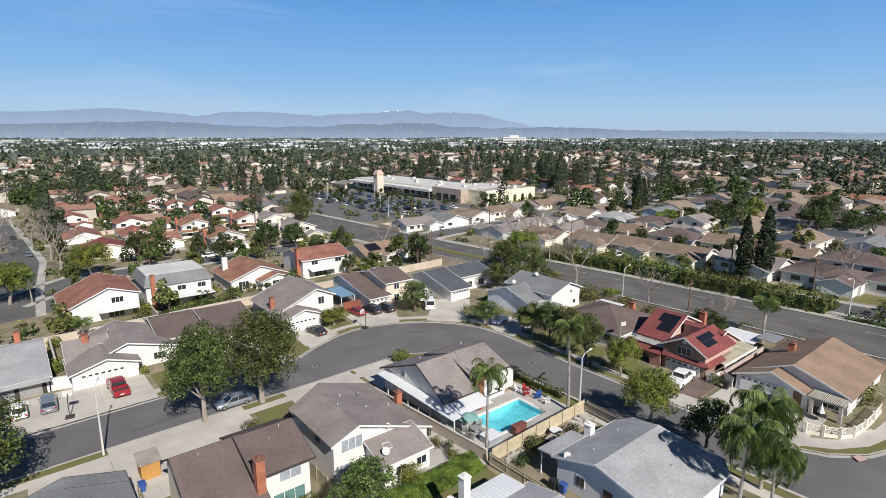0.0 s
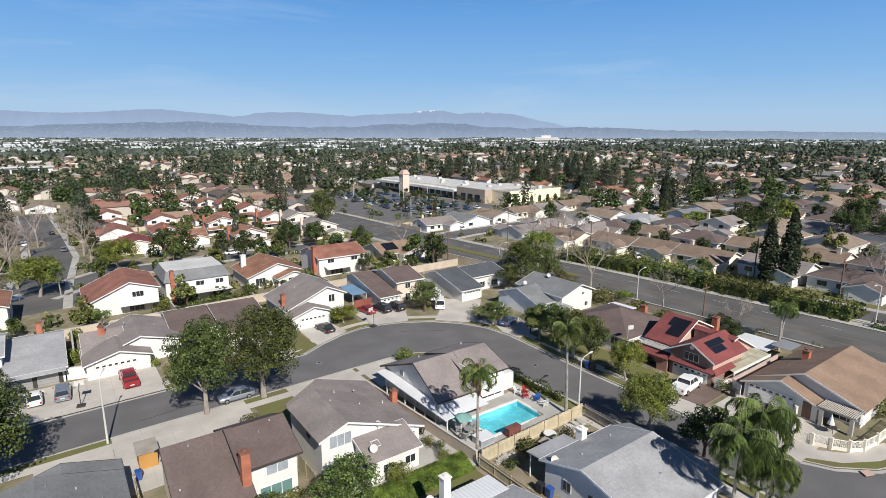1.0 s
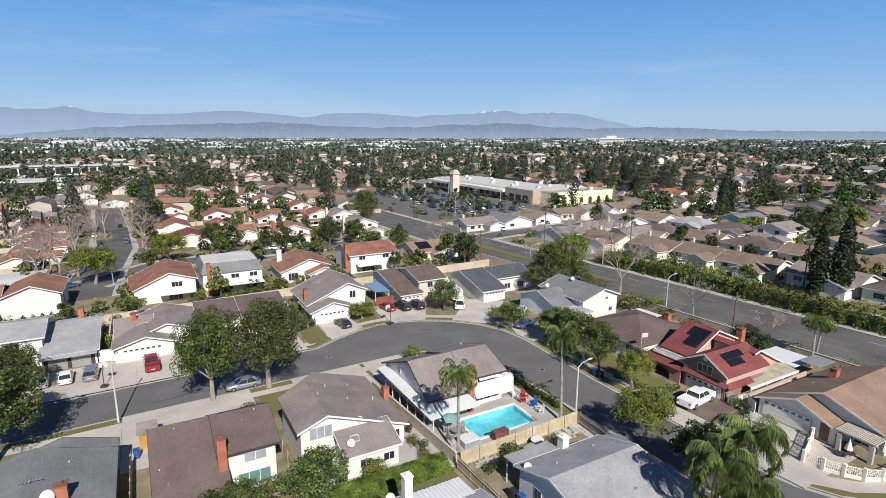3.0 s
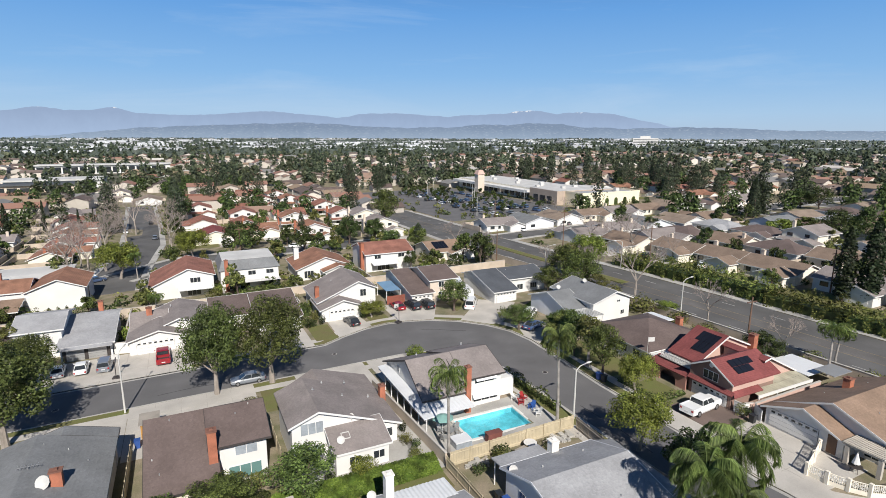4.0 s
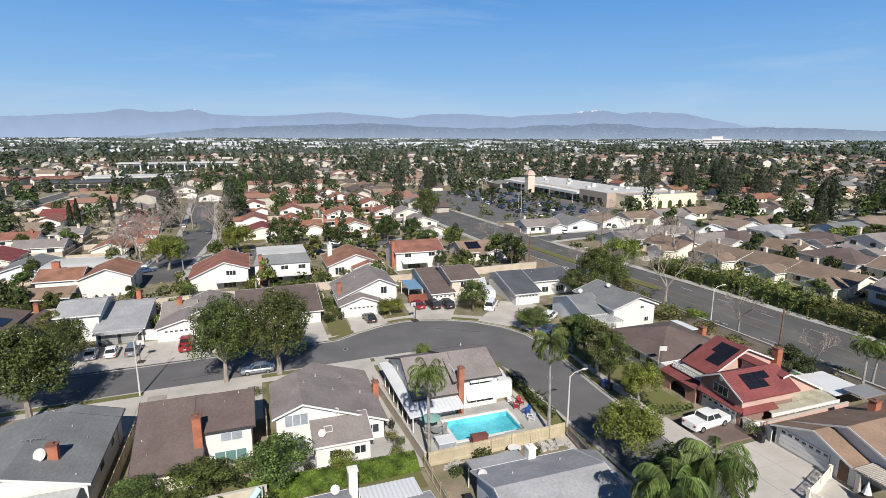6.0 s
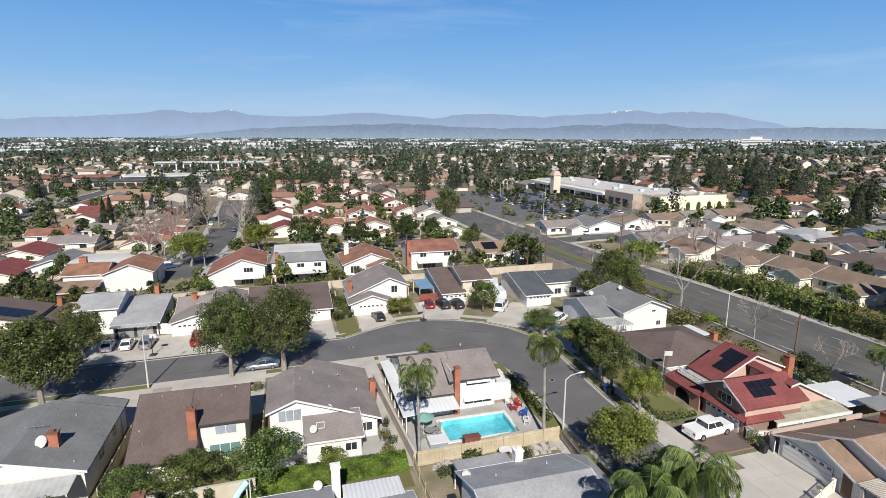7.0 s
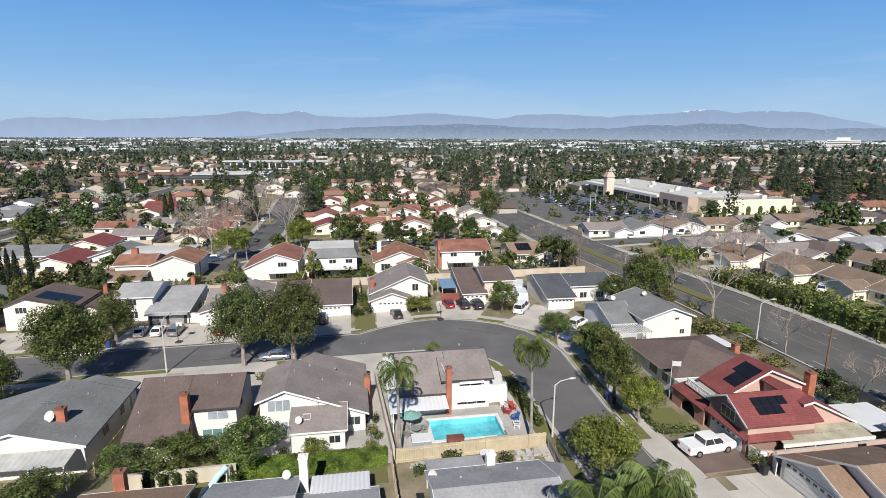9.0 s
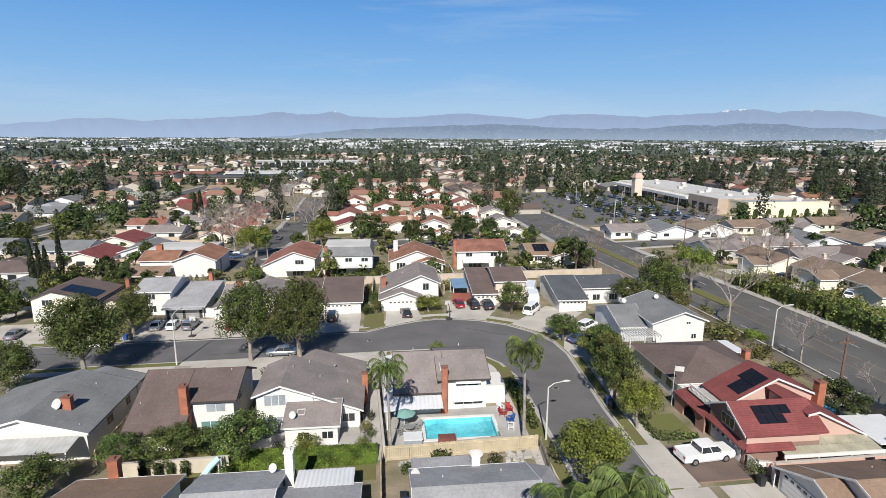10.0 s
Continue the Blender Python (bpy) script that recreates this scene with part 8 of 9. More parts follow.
wv_.inputs["Scale"].default_value, wv_.inputs["Detail"].default_value = 3.5, 3
bp.inputs["Strength"].default_value, bp.inputs["Distance"].default_value = 0.7, 0.08
l.new(wv_.outputs["Fac"], bp.inputs["Height"])
l.new(bp.outputs["Normal"], gl.inputs["Normal"])
l.new(bp.outputs["Normal"], fr.inputs["Normal"])
l.new(fr.outputs["Fac"], mx.inputs["Fac"])
l.new(tr.outputs["BSDF"], mx.inputs[1])
l.new(gl.outputs["BSDF"], mx.inputs[2])
l.new(mx.outputs["Shader"], n["Material Output"].inputs["Surface"])


POOL_EDGE = material("pale_pool_edge", (0.66, 0.645, 0.61), 0.8, scale=2, amount=0.1)


def pool(label, x0, x1, y0, y1, depth, sunk):
    cx, cy = (x0 + x1) / 2, (y0 + y1) / 2
    e = thing("swimming_pool", label, "swimming pool", cx, cy, group="pools")
    a, c = (x1 - x0) / 2, (y1 - y0) / 2
    b = B()
    z0, z1 = (-depth, -0.02) if sunk else (0.02, 0.08)
    b.box(-a, a, -c, c, z0 - 0.1, z0)
    for q in ((-a, -a + 0.08, -c, c), (a - 0.08, a, -c, c), (-a + 0.08, a - 0.08, -c, -c + 0.08), (-a + 0.08, a - 0.08, c - 0.08, c)):
        b.box(*q, z0 + 0.002, z1)
    part("basin", b, WATER, e)
    wz = -0.06 if sunk else 0.07
    s = put("water", fast_mesh("water", [(x, y, wz) for x, y in rect(-a + 0.085, a - 0.085, -c + 0.085, c - 0.085)], [(0, 1, 2, 3)], WATER_SURF), e)
    s.visible_shadow = False
    for q in ((-a - 0.35, -a + 0.02, -c - 0.35, c + 0.35), (a - 0.02, a + 0.35, -c - 0.35, c + 0.35), (-a + 0.022, a - 0.022, -c - 0.35, -c + 0.02), (-a + 0.022, a - 0.022, c - 0.02, c + 0.35)):
        part("coping", B().box(*q, -0.05, 0.1), POOL_EDGE, e, "pale stone pool edge")


pool("rectangular turquoise swimming pool with pale edging", *POOL, 0.6, True)
pool("teal back-yard pool by the main road", 87.4, 92.6, 39.6, 43.4, 0.1, False)
pool("small blue back-yard pool", 14.6, 17.6, 108.4, 111.4, 0.1, False)
pool("deep blue back-yard pool behind a hedge", 17.5, 20.2, 33.2, 36.6, 0.1, False)


def deck_chair(x, y, turn, mat, label):
    e = thing("deck_chair", label, "chair", x, y, G(x, y) + 0.022, "pool chairs", turn)
    part("seat", B().slab([(-0.3, -0.3, 0.42), (0.3, -0.3, 0.42), (0.3, 0.35, 0.3), (-0.3, 0.35, 0.3)], 0.06), mat, e)
    part("backrest", B().slab([(-0.3, 0.35, 0.36), (0.3, 0.35, 0.36), (0.27, 0.62, 1.0), (-0.27, 0.62, 1.0)], 0.06), mat, e)
    for sx in (-0.3, 0.3):
        part("leg", B().box(sx - 0.03, sx + 0.03, -0.3, -0.22, 0, 0.62), mat, e)
        part("leg", B().box(sx - 0.03, sx + 0.03, 0.34, 0.42, 0, 0.62), mat, e)
        part("armrest", B().box(sx - 0.06, sx + 0.06, -0.34, 0.46, 0.622, 0.66), mat, e)


PLASTIC_RED, PLASTIC_BLUE = material("red_plastic", (0.32, 0.03, 0.03), 0.5, amount=0.1), material("blue_plastic", (0.03, 0.09, 0.30), 0.5, amount=0.1)
deck_chair(50.4, 47.0, 20, TRIM, "white slatted deck chair by the pool")
deck_chair(50.5, 45.6, 60, PLASTIC_RED, "red deck chair by the pool")
deck_chair(50.9, 44.0, -70, PLASTIC_BLUE, "blue deck chair by the pool")
deck_chair(50.6, 42.4, -100, TRIM, "white slatted deck chair by the pool")
deck_chair(51.4, 46.4, 10, PLASTIC_RED, "red deck chair by the pool")

e = thing("hot_tub", "raised hot tub with a white cover", "hot tub", 39.2, 40.9, G(39.2, 40.9) + 0.022)
part("tub", B().box(-1.0, 1.0, -0.8, 0.8, 0, 0.72), GLASS_PALE, e)
part("cover", B().box(-1.05, 1.05, -0.85, 0.85, 0.722, 0.84), METAL_WHITE, e)
e = thing("storage_box", "reddish brown wooden box at the pool edge", "storage box", 42.9, 40.0, G(42.9, 40.0) + 0.022)
RED_BROWN = material("red_brown_boards", (0.17, 0.06, 0.048), 0.75, scale=2, amount=0.25, fine=12)
part("box", B().box(-0.92, 0.92, -0.4, 0.4, 0, 0.98), RED_BROWN, e)
part("lid", B().box(-0.97, 0.97, -0.45, 0.45, 0.982, 1.06), RED_BROWN, e)
for i in range(6):
    part("board", B().box(-0.9 + i * 0.305, -0.62 + i * 0.305, -0.43, -0.402, 0.03, 0.95), RED_BROWN, e)
e = thing("patio_umbrella", "green patio umbrella over a garden table", "umbrella", 38.4, 44.0, G(38.4, 44.0) + 0.022)
part("pole", B().tube([(0, 0, 0), (0, 0, 2.4)], 0.03, 6), TRIM, e)
b = B()
for i in range(8):
    a0, a1 = i * 0.7854, (i + 1) * 0.7854
    b.face((0, 0, 2.45), (1.3 * math.cos(a0), 1.3 * math.sin(a0), 2.0), (1.3 * math.cos(a1), 1.3 * math.sin(a1), 2.0))
part("canopy", b, material("green_canvas", (0.18, 0.33, 0.30), 0.9, amount=0.15), e)
e = thing("patio_table", "round grey garden table with four chairs near it", "table", 38.9, 43.2, G(38.9, 43.2) + 0.022)
part("tabletop", B().disc(0, 0, 0.7, 0.6, 0.04), METAL_GREY, e)
part("stem", B().tube([(0, 0, 0), (0, 0, 0.7)], 0.05, 6), METAL_GREY, e)
for i in range(4):
    a = i * 1.57 + 0.5
    deck_chair(38.9 + 1.1 * math.cos(a), 43.2 + 1.1 * math.sin(a), math.degrees(a) - 90, METAL_GREY, "grey metal garden chair at the table")
e = thing("parasol", "closed striped parasol on the patio", "umbrella", 75.4, 16.2)
part("pole", B().tube([(0, 0, 0), (0, 0, 2.2)], 0.03, 6), TRIM, e)
part("canopy", B().tube([(0, 0, 2.2), (0, 0, 1.4), (0, 0, 0.7)], [0.05, 0.28, 0.45], 8), TRIM, e)

# ---- small things ----
def bin_(x, y, mat, label, turn=0):
    e = thing("wheelie_bin", label, "bin", x, y, group="bins", turn=turn)
    b = B()
    b.v = [(-0.24, -0.26, 0.06), (0.24, -0.26, 0.06), (0.24, 0.26, 0.06), (-0.24, 0.26, 0.06), (-0.31, -0.34, 0.98), (0.31, -0.34, 0.98), (0.31, 0.36, 0.98), (-0.31, 0.36, 0.98)]
    b.f = [(3, 2, 1, 0), (4, 5, 6, 7), (0, 1, 5, 4), (1, 2, 6, 5), (2, 3, 7, 6), (3, 0, 4, 7)]
    part("body", b, mat, e)
    part("lid", B().box(-0.33, 0.33, -0.38, 0.38, 0.982, 1.06), mat, e)
    for s in (-1, 1):
        part("wheel", B().tube([(s * 0.2, 0.28, 0.1), (s * 0.27, 0.28, 0.1)], 0.1, 8), TYRE, e)


BIN_BLUE, BIN_BLACK = material("blue_bin", (0.03, 0.08, 0.28), 0.5, amount=0.1), material("black_bin", (0.02, 0.022, 0.025), 0.5, amount=0.1)
bin_(-8.6, 80.2, BIN_BLUE, "blue recycling bin at the kerb")
bin_(-7.8, 80.3, BIN_BLACK, "black rubbish bin at the kerb", 10)
bin_(64.2, 46.6, BIN_BLUE, "blue recycling bin at the kerb")
bin_(64.3, 45.7, BIN_BLACK, "black rubbish bin at the kerb", 10)
bin_(38.0, 29.6, BIN_BLUE, "blue recycling bin beside a house")
bin_(37.8, 30.6, BIN_BLACK, "black rubbish bin beside a house")
bin_(6.4, 57.4, BIN_BLUE, "blue recycling bin beside a house")
bin_(72.0, 29.0, BIN_BLACK, "black rubbish bin beside a garage")
bin_(33.4, 47.0, BIN_BLACK, "black rubbish bin beside a house")


def hoop(x, y, turn):
    e = thing("basketball_hoop", "portable basketball hoop at the kerb", "basketball hoop", x, y, turn=turn)
    part("base", B().box(-0.5, 0.5, -0.4, 0.6, 0, 0.2), DARK_TRIM, e)
    part("pole", B().tube([(0, 0.3, 0.2), (0, 0.3, 2.4), (0, -0.4, 3.1)], 0.06, 6), DARK_TRIM, e)
    part("backboard", B().box(-0.55, 0.55, -0.46, -0.42, 2.75, 3.5), ROOF_WHITE, e)
    ring = [(0.23 * math.cos(a * 0.524), -0.7 + 0.23 * math.sin(a * 0.524), 2.9) for a in range(13)]
    part("ring", B().tube(ring, 0.02, 4), PLASTIC_RED, e)


hoop(48.2, 83.6, 200)
hoop(2.4, 80.6, 170)
e = thing("carport_shed", "blue-roofed lean-to shed behind a red gate", "shed", 52.9, 99)
part("roof", B().slab([(-2.2, -2.2, 2.5), (1.1, -2.2, 2.5), (1.1, 4, 2.9), (-2.2, 4, 2.9)], 0.08), material("blue_metal_roof", (0.16, 0.27, 0.40), 0.5, amount=0.15), e)
for x in (-2.1, 1.0):
    for y in (-2.1, 3.9):
        part("post", B().box(x - 0.06, x + 0.06, y - 0.06, y + 0.06, -0.3, 2.5), TRIM, e)
e = thing("wooden_gate", "reddish brown wooden gate beside a garage", "gate", 52.2, 95)
for i in range(16):
    part("board", B().box(-2.0 + i * 0.25, -1.77 + i * 0.25, -0.03, 0.03, 0.05, 1.8), material("red_brown_gate", (0.24, 0.075, 0.05), 0.8, amount=0.2) if i == 0 else bpy.data.materials["red_brown_gate"], e)
e = thing("flagpole", "flag on a short pole beside the porch", "flag", 71.9, 45.4)
part("pole", B().tube([(0, 0, 0), (0, 0, 5.4)], 0.035, 6), LAMP_METAL, e)
part("flag", B().slab([(0.05, 0, 5.3), (1.2, -0.1, 5.2), (1.15, -0.12, 4.55), (0.05, 0, 4.65)], 0.01), ROOF_WHITE, e)
e = thing("pool_slide", "pale blue curved pool slide", "slide", 18.6, 36.4)
part("chute", B().tube([(0.9, 0.8, 2.0), (0.2, 0.2, 1.5), (-0.5, -0.5, 0.6), (-0.9, -1.0, 0.3)], 0.32, 8), material("pale_blue_plastic", (0.45, 0.68, 0.70), 0.4, amount=0.1), e)
part("ladder", B().box(0.8, 0.9, 0.7, 1.2, -0.1, 2.0).box(1.1, 1.2, 0.7, 1.2, -0.1, 2.0), LAMP_METAL, e)
e = thing("garden_shed", "small orange-brown wooden shed beside a house", "shed", 7.6, 60.3)
part("body", B().box(-0.9, 0.9, -1.2, 1.2, -0.1, 1.9), material("orange_wood", (0.42, 0.22, 0.06), 0.8, amount=0.2), e)
part("roof", B().slab([(-1.1, -1.4, 1.95), (1.1, -1.4, 1.95), (1.1, 1.4, 2.1), (-1.1, 1.4, 2.1)], 0.06), WOOD_GREY, e)
e = thing("patio_umbrella", "closed pale patio umbrella standing in a round table", "umbrella", 71.9, 18.0)
part("pole", B().tube([(0, 0, -0.1), (0, 0, 2.3)], 0.025, 8), LAMP_METAL, e)
b = B()
for i in range(8):
    a0, a1, am = 0.7854 * i, 0.7854 * (i + 1), 0.7854 * (i + 0.5)
    b.face((0.4 * math.cos(a0), 0.4 * math.sin(a0), 1.05), (0.4 * math.cos(a1), 0.4 * math.sin(a1), 1.05), (0, 0, 2.28))
    b.face((0.4 * math.cos(a0), 0.4 * math.sin(a0), 1.05), (0.2 * math.cos(am), 0.2 * math.sin(am), 0.98), (0.4 * math.cos(a1), 0.4 * math.sin(a1), 1.05))
part("canopy", b, TRIM, e)
e = thing("patio_table", "round dark metal patio table", "table", 71.9, 18.0)
part("tabletop", B().tube([(0, 0, 0.70), (0, 0, 0.74)], 0.65, 20), DARK_TRIM, e)
for i in range(3):
    part("leg", B().tube([(0.45 * math.cos(i * 2.094), 0.45 * math.sin(i * 2.094), -0.05), (0.3 * math.cos(i * 2.094), 0.3 * math.sin(i * 2.094), 0.695)], 0.025, 5), DARK_TRIM, e)

# back yard beside the pool fence
e = thing("garden_table", "round white garden table in a back yard", "table", 45.6, 36.7)
part("tabletop", B().disc(0, 0, 0.72, 0.75, 0.05), TRIM, e)
part("stem", B().tube([(0, 0, -0.05), (0, 0, 0.72)], 0.06, 6), TRIM, e)
e = thing("storage_crate", "faded brown storage crate in a back yard", "crate", 44.2, 36.2, turn=12)
part("box", B().box(-0.7, 0.7, -0.4, 0.4, -0.02, 0.55), WOOD_BROWN, e)
part("lid", B().box(-0.74, 0.74, -0.44, 0.44, 0.552, 0.6), WOOD_GREY, e)


def rubble(x, y):
    r = far.uniform(0.1, 0.28)
    v = np.array([(sx * r * far.uniform(0.7, 1.2), sy * r * far.uniform(0.7, 1.2), z * r + 0.2) for z in (0, 1) for sx, sy in ((-1, -1), (1, -1), (1, 1), (-1, 1))])
    return v, np.array([(3, 2, 1, 0), (4, 5, 6, 7), (0, 1, 5, 4), (1, 2, 6, 5), (2, 3, 7, 6), (3, 0, 4, 7)])


scatter("loose_stones", [(50.3 + far.normal(0, 0.8), 36.8 + far.normal(0, 0.4)) for i in range(46)] + [(39 + far.normal(0, 0.8), 36.8 + far.normal(0, 0.3)) for i in range(16)], rubble, CONCRETE_GREY, "loose stones heaped in a back yard", "stones")
for i, (x, y, a) in enumerate(((39.6, 37.2, 20), (40.2, 36.9, 70), (48.6, 37.2, 5), (50.9, 36.5, -30))):
    e = thing("timber_plank", "weathered timber plank lying in a back yard", "plank", x, y, group="planks", turn=a)
    part("board", B().box(-1.1, 1.1, -0.1, 0.1, 0.0, 0.06), WOOD_GREY, e)
e = thing("roof_aerial", "thin metal television aerial on a roof", "aerial", -1.3, 48.0, G(-3, 49) + 4.35)
part("mast", B().tube([(0, 0, -0.2), (0, 0, 1.3)], 0.025, 5), METAL_GREY, e)
part("boom", B().box(-0.9, 0.9, -0.015, 0.015, 1.2, 1.23), METAL_GREY, e)
for i in range(7):
    part("element", B().box(-0.8 + i * 0.26, -0.775 + i * 0.26, -0.45 + i * 0.03, 0.45 - i * 0.03, 1.232, 1.25), METAL_GREY, e)
# manholes and tar seams in the street
TAR = material("tar_seam", (0.035, 0.034, 0.035), 0.8, amount=0.2)
for x, y in ((33.5, 74.2), (-4, 73.0), (59.2, 52.4)):
    e = thing("manhole_cover", "dark round manhole cover in the street", "manhole cover", x, y, G(x, y) - 0.128, "manhole covers")
    part("frame", B().disc(0, 0, 0.0, 0.42, 0.012), CONCRETE_GREY, e)
    part("cover", B().disc(0, 0, 0.016, 0.34, 0.012), DARK_TRIM, e)
for k, line in enumerate(([(50.6, 78.2), (53.0, 76.9), (55.2, 75.0), (57.4, 73.6)], [(8, 71.4), (13, 71.8), (17, 71.2)], [(57.0, 30), (57.4, 36), (57.1, 42)], [(-30, 75.2), (-22, 75.6), (-16, 75.1)])):
    solid("tar_seam", band(finer(line, 1.0), -0.05, 0.05, -0.122, 0.01), TAR, "dark tar seam in the asphalt", "road seam", "structure")
# middle-distance garden trees
def sized(spots, h, r):
    """Trees given as (x, y, height, radius), from a model of height h and radius r."""
    return [(x, y, q / r, z / h, spin()) for x, y, z, q in spots]


pines = [(-12.5, 236, 20, 4.8), (11, 243.7, 21, 4.2), (27.8, 304.3, 16.4, 3), (-165, 312, 21, 5), (-140, 345, 20, 5.5), (-111, 337, 17, 3.6), (-109, 344, 17, 3.4), (84.4, 157.8, 6.6, 2.2), (50.1, 180.6, 10.4, 1.8), (83.2, 230, 22, 3.6), (55.8, 336, 20, 4.4), (107, 315, 22, 4.2)]
pines += [(250.5, 265.8, 22, 4.6), (246, 276.7, 19, 4.2), (269.6, 256, 22, 4.6), (278.3, 260.5, 20, 4.4), (267.3, 223.6, 23, 5), (272, 233, 21, 4.6), (250.4, 321.5, 20, 4.2), (243.7, 323.5, 21, 4.4), (222.7, 133.5, 13.8, 3), (313, 117, 9, 2.6), (292.6, 234.8, 21, 4.2), (287, 258, 18, 4), (275.6, 191.5, 13.4, 3.2), (132.9, 339, 18, 4), (136.8, 342, 19, 4)]
for i in range(26):
    pines.append((R.uniform(228, 332), R.uniform(195, 338), R.uniform(12, 21), R.uniform(2.8, 4.4)))
place(cone_tree(36, 18, 3.6, 2300, 0.58, LEAF_PINE, "tall dark pine standing over the roofs", 0.7), sized(pines, 18, 3.6))
broad = [(-26.3, 120.8, 5.7, 2.5), (44, 175, 7.1, 2.8), (37.8, 155.4, 6.4, 2.5), (182.6, 193.6, 8, 3.7), (160.4, 141.7, 5.4, 4.4), (179, 140.7, 4.2, 3.6), (65, 175, 9, 4.2), (33, 176, 9.5, 4.6)]
tall = [(194, 88, 12, 5.4), (200, 82.9, 13, 5.8), (201.9, 58, 15, 4.8), (216.7, 59, 14, 4.7), (205.5, 49, 9.4, 5.6), (267.8, 133.9, 11.4, 5.6), (267.9, 142, 9, 5), (222, 47.8, 9.5, 4.3), (-175, 316, 22, 8.5), (-161, 353, 19, 6.5), (12.9, 258, 17, 7)]
place(broad_tree(41, 12, 5.2, 1.5, 6500, 0.36, LEAF_DARK, "tall dense dark green tree over the roofs", None, 26), sized(tall, 12, 5.2))
broad += [(217, 66, 7.1, 4.3), (150, 62, 6, 3), (152, 90, 5.5, 2.8)]
place(broad_tree(35, 8, 3.6, 1.5, 3000, 0.4, LEAF_DARK, "dense dark green tree among the roofs", None, 16), sized(broad, 8, 3.6))
fresh = [(28.5, 164.3, 10, 3.5), (-90, 187, 8, 3.5), (-47, 164, 4, 2.6), (-32.3, 139.5, 5.6, 3.2), (-33.8, 127, 5.1, 2.8), (40.6, 208, 10, 3.2), (22.4, 148.7, 6.1, 2.4), (72, 170.8, 7.6, 3.1), (31, 255, 12, 5), (75, 157, 5.5, 3.3), (78.7, 144, 7, 3.4), (199.8, 99.4, 6.9, 5), (174.8, 63, 5.2, 2.7), (166.7, 33.8, 5.8, 3.2), (84, 124.4, 9, 3.6), (-20, 117, 4.5, 2.2), (-6, 120, 4, 2)]
place(broad_tree(37, 7.5, 3.4, 1.4, 2800, 0.38, LEAF, "fresh green garden tree behind the houses", None, 14), sized(fresh, 7.5, 3.4))
place(broad_tree(38, 7.5, 3.8, 1.4, 2800, 0.4, LEAF_BRIGHT, "yellowish green garden tree among the roofs", None, 14), sized([(-90, 214.7, 8.2, 6.5), (194, 104, 6.5, 5), (213, 81, 12, 4.2), (84.9, 160.6, 5.8, 3)], 7.5, 3.8))
place(broad_tree(39, 6.5, 4.5, 1.4, 1300, 0.6, LEAF_BLOSSOM, "low tree covered in pale blossom", None, 14), sized([(-104, 306, 8, 6.5), (-95.5, 301, 7.6, 6), (-88, 311, 6.5, 5.5)], 6.5, 4.5))
place(bare_tree(40, 15.5, 5.5, "tall leafless tree with reddish twigs"), [(x, y, q, q, spin()) for x, y, q in ((-27.7, 214.6, 0.95), (-14, 172, 1.0), (-15.3, 301, 1.2), (-5.5, 210, 1.2), (-3.6, 230, 1.25), (72.6, 229, 1.1), (134.5, 121, 0.7), (131, 93, 0.6), (144.6, 113.8, 0.5), (126.5, 94, 0.45), (-9, 186, 1.1), (5, 226, 1.0), (-16, 252, 1.1))])
spots = []
for x0, x1, y0, y1, k in ((-75, 92, 114, 121, 16), (-125, -12, 140, 235, 36), (8, 100, 140, 160, 10), (10, 100, 185, 350, 38), (-130, 0, 235, 400, 40), (122, 240, -60, 160, 84), (240, 330, -100, 300, 120), (120, 240, 172, 178, 6), (-75, -35, 93, 112, 14), (190, 240, 335, 420, 50), (-60, 60, 380, 450, 60)):
    for i in range(k):
        x, y = R.uniform(x0, x1), R.uniform(y0, y1)
        if abs(x - np.interp(y, [136, 160, 200, 250, 300, 350, 420], [-4, -3, 0, -4, -10, -18, -30])) < 8 and y > 130 and x < 60:
            continue
        if any(abs(x - ax) < 14 and abs(y - ay) < 20 for ax, ay in ARTERIAL):
            continue
        q = R.uniform(0.6, 1.15)
        spots.append((x, y, q, q * R.uniform(0.85, 1.25), spin()))
spots.sort(key=lambda q: math.hypot(q[0] - 20, q[1]))
rest = spots[150:]
spots = spots[:150]
place(broad_tree(31, 7.0, 3.2, 1.3, 1500, 0.46, LEAF, "leafy garden tree between houses", None, 12), spots[0::3])
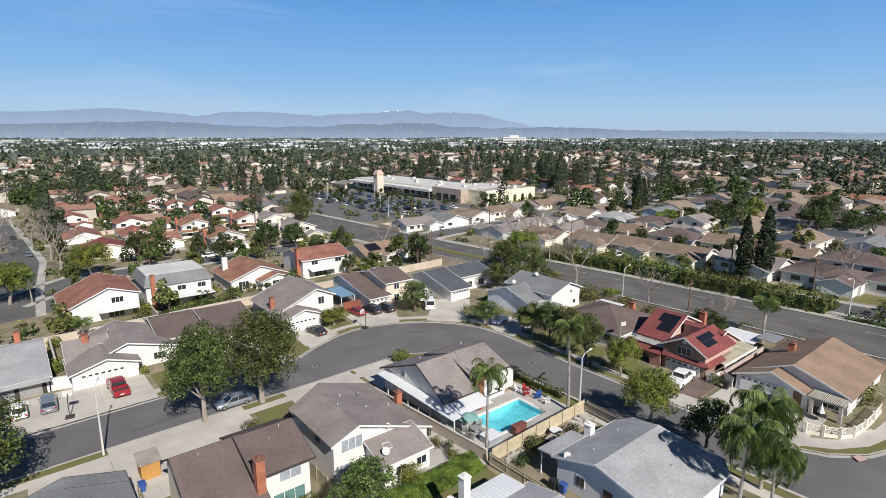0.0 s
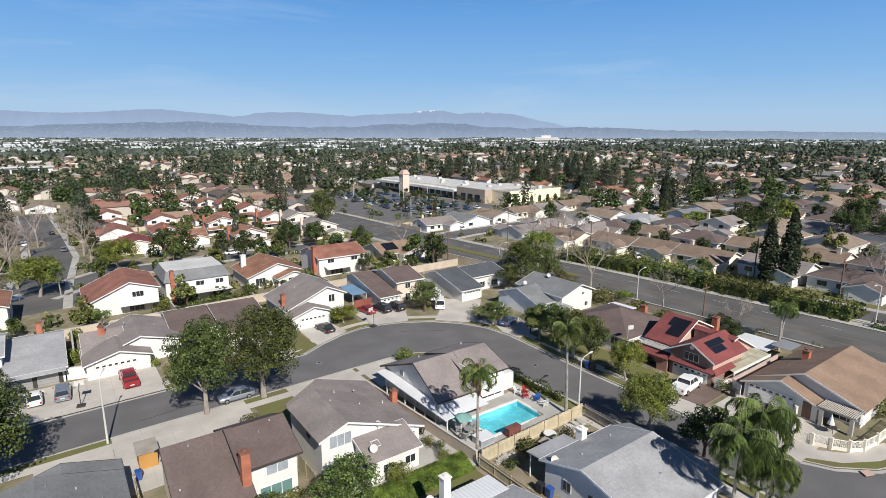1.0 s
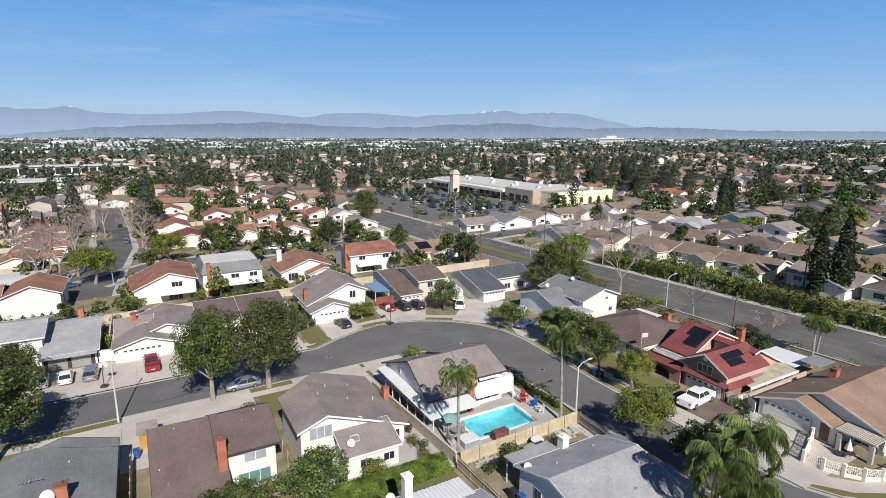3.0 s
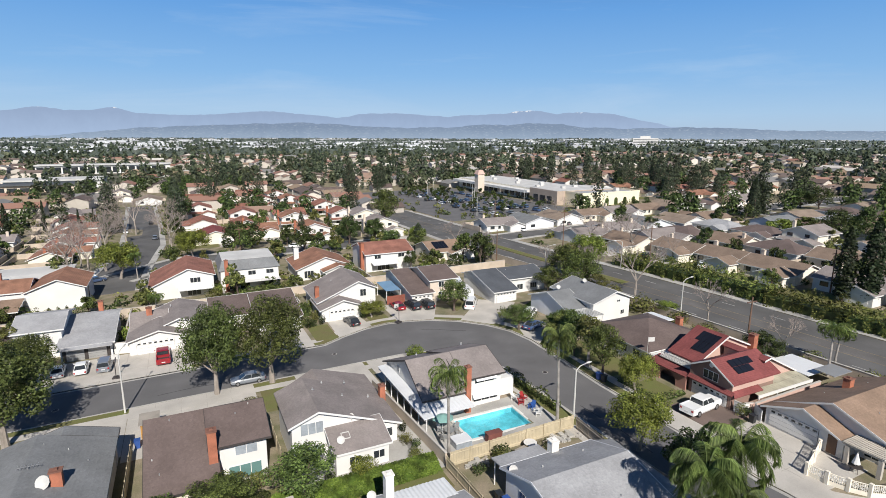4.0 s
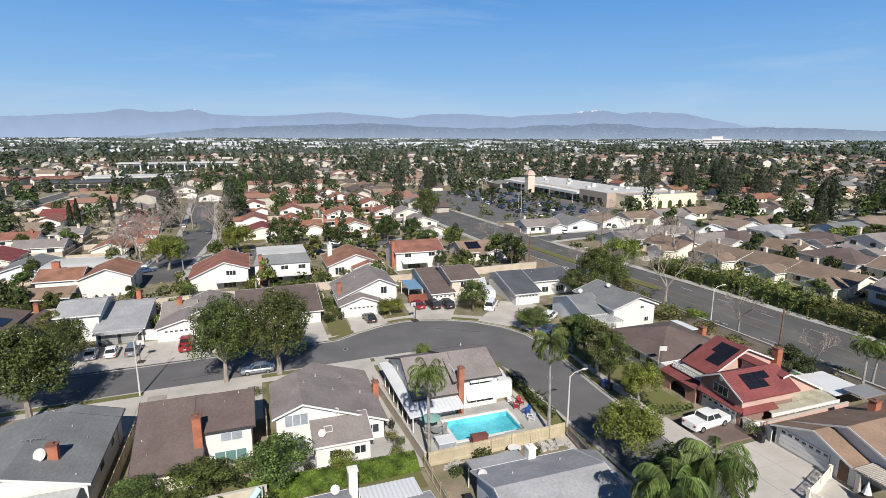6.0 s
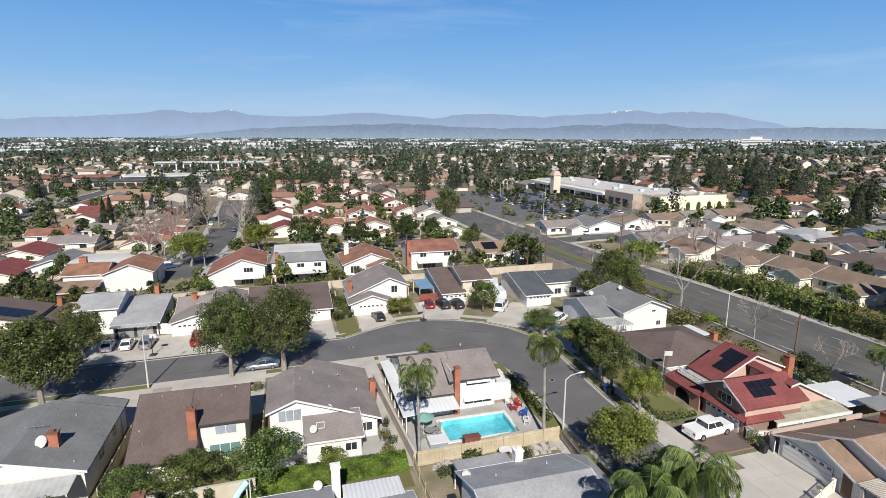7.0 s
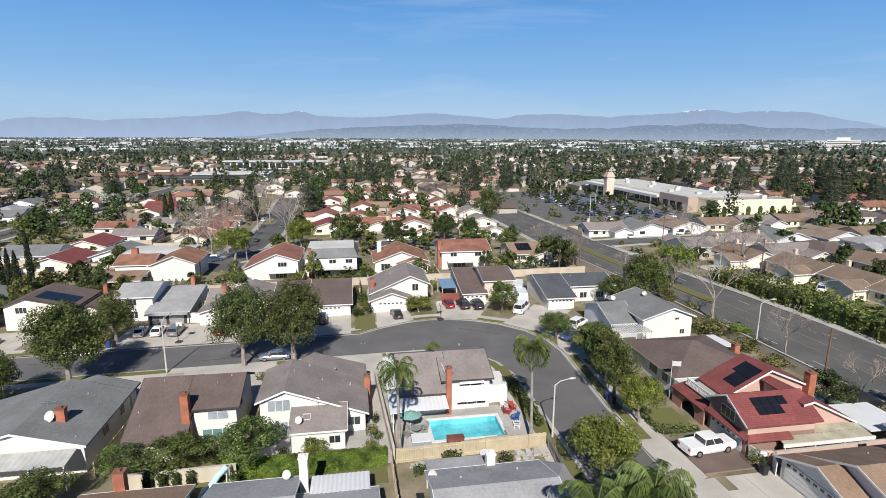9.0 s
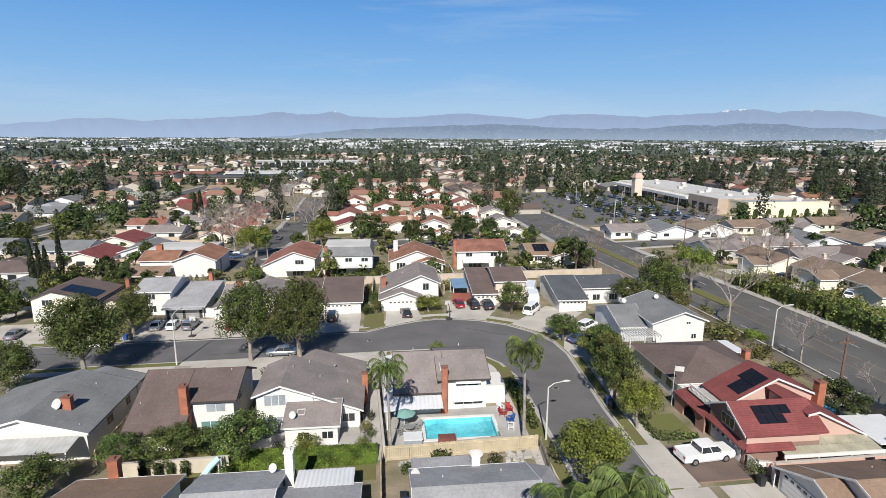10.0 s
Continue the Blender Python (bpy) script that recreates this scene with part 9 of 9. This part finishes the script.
place(broad_tree(32, 6.5, 3.0, 1.2, 1400, 0.46, LEAF_OLIVE, "olive green garden tree between houses", None, 11), spots[1::3])
place(broad_tree(33, 7.5, 3.0, 1.4, 1500, 0.46, LEAF_DARK, "dark green garden tree between houses", None, 12), spots[2::3])


park = [(R.uniform(133, 181), 201 + 9.2 * R.randrange(14) + R.uniform(-1, 1), R.uniform(0.45, 0.75), 0, 0) for i in range(66)]
place(broad_tree(34, 7.0, 3.0, 1.6, 500, 0.75, LEAF_DARK, "small round car park tree", None, 8), [(x, y, q, q, spin()) for x, y, q, _, _ in park])


scatter("distant_garden_trees", [(q[0], q[1]) for i, q in enumerate(rest) if i % 4], far_tree(False, True), LEAF_DARK, "leafy garden trees between distant houses", "trees")
scatter("distant_garden_pines", [(q[0], q[1]) for q in rest[0::4]], far_tree(True, True), LEAF_PINE, "dark pines between distant houses", "trees")


def bush(x, y):
    k, r = 40, far.uniform(0.7, 1.9)
    d = far.normal(0, 1, (k, 3))
    d /= np.linalg.norm(d, axis=1)[:, None]
    p = d * far.uniform(0.7, 1.05, (k, 1)) * np.array([r, r, r * 0.8]) + np.array([0, 0, r * 0.7])
    p[:, 2] = np.maximum(p[:, 2], 0.05)
    return leaf_quads(p, d, r * 0.55, far, 0.3)


yards = []
while len(yards) < 1500:
    x, y = R.uniform(-130, 240), R.uniform(-60, 330)
    if x < 96 and y < 114 or 130 < x < 184 and y > 196 or any(abs(x - ax) < 12 and abs(y - ay) < 22 for ax, ay in ARTERIAL) or (96 < x < 116 and y < 130):
        continue
    if y > 130 and x < 60 and abs(x - np.interp(y, [136, 160, 200, 250, 300, 350, 420], [-4, -3, 0, -4, -10, -18, -30])) < 8:
        continue
    if abs(y - 166) < 6 and 0 < x < 80 or abs(y - 152) < 7 and x > 120:
        continue
    yards.append((x, y))
scatter("garden_shrubs", yards[0::2], bush, LEAF_OLIVE, "garden shrubs round the houses", "shrubs")
scatter("dark_garden_shrubs", yards[1::2], bush, LEAF_DARK, "dark green garden shrubs round the houses", "shrubs")
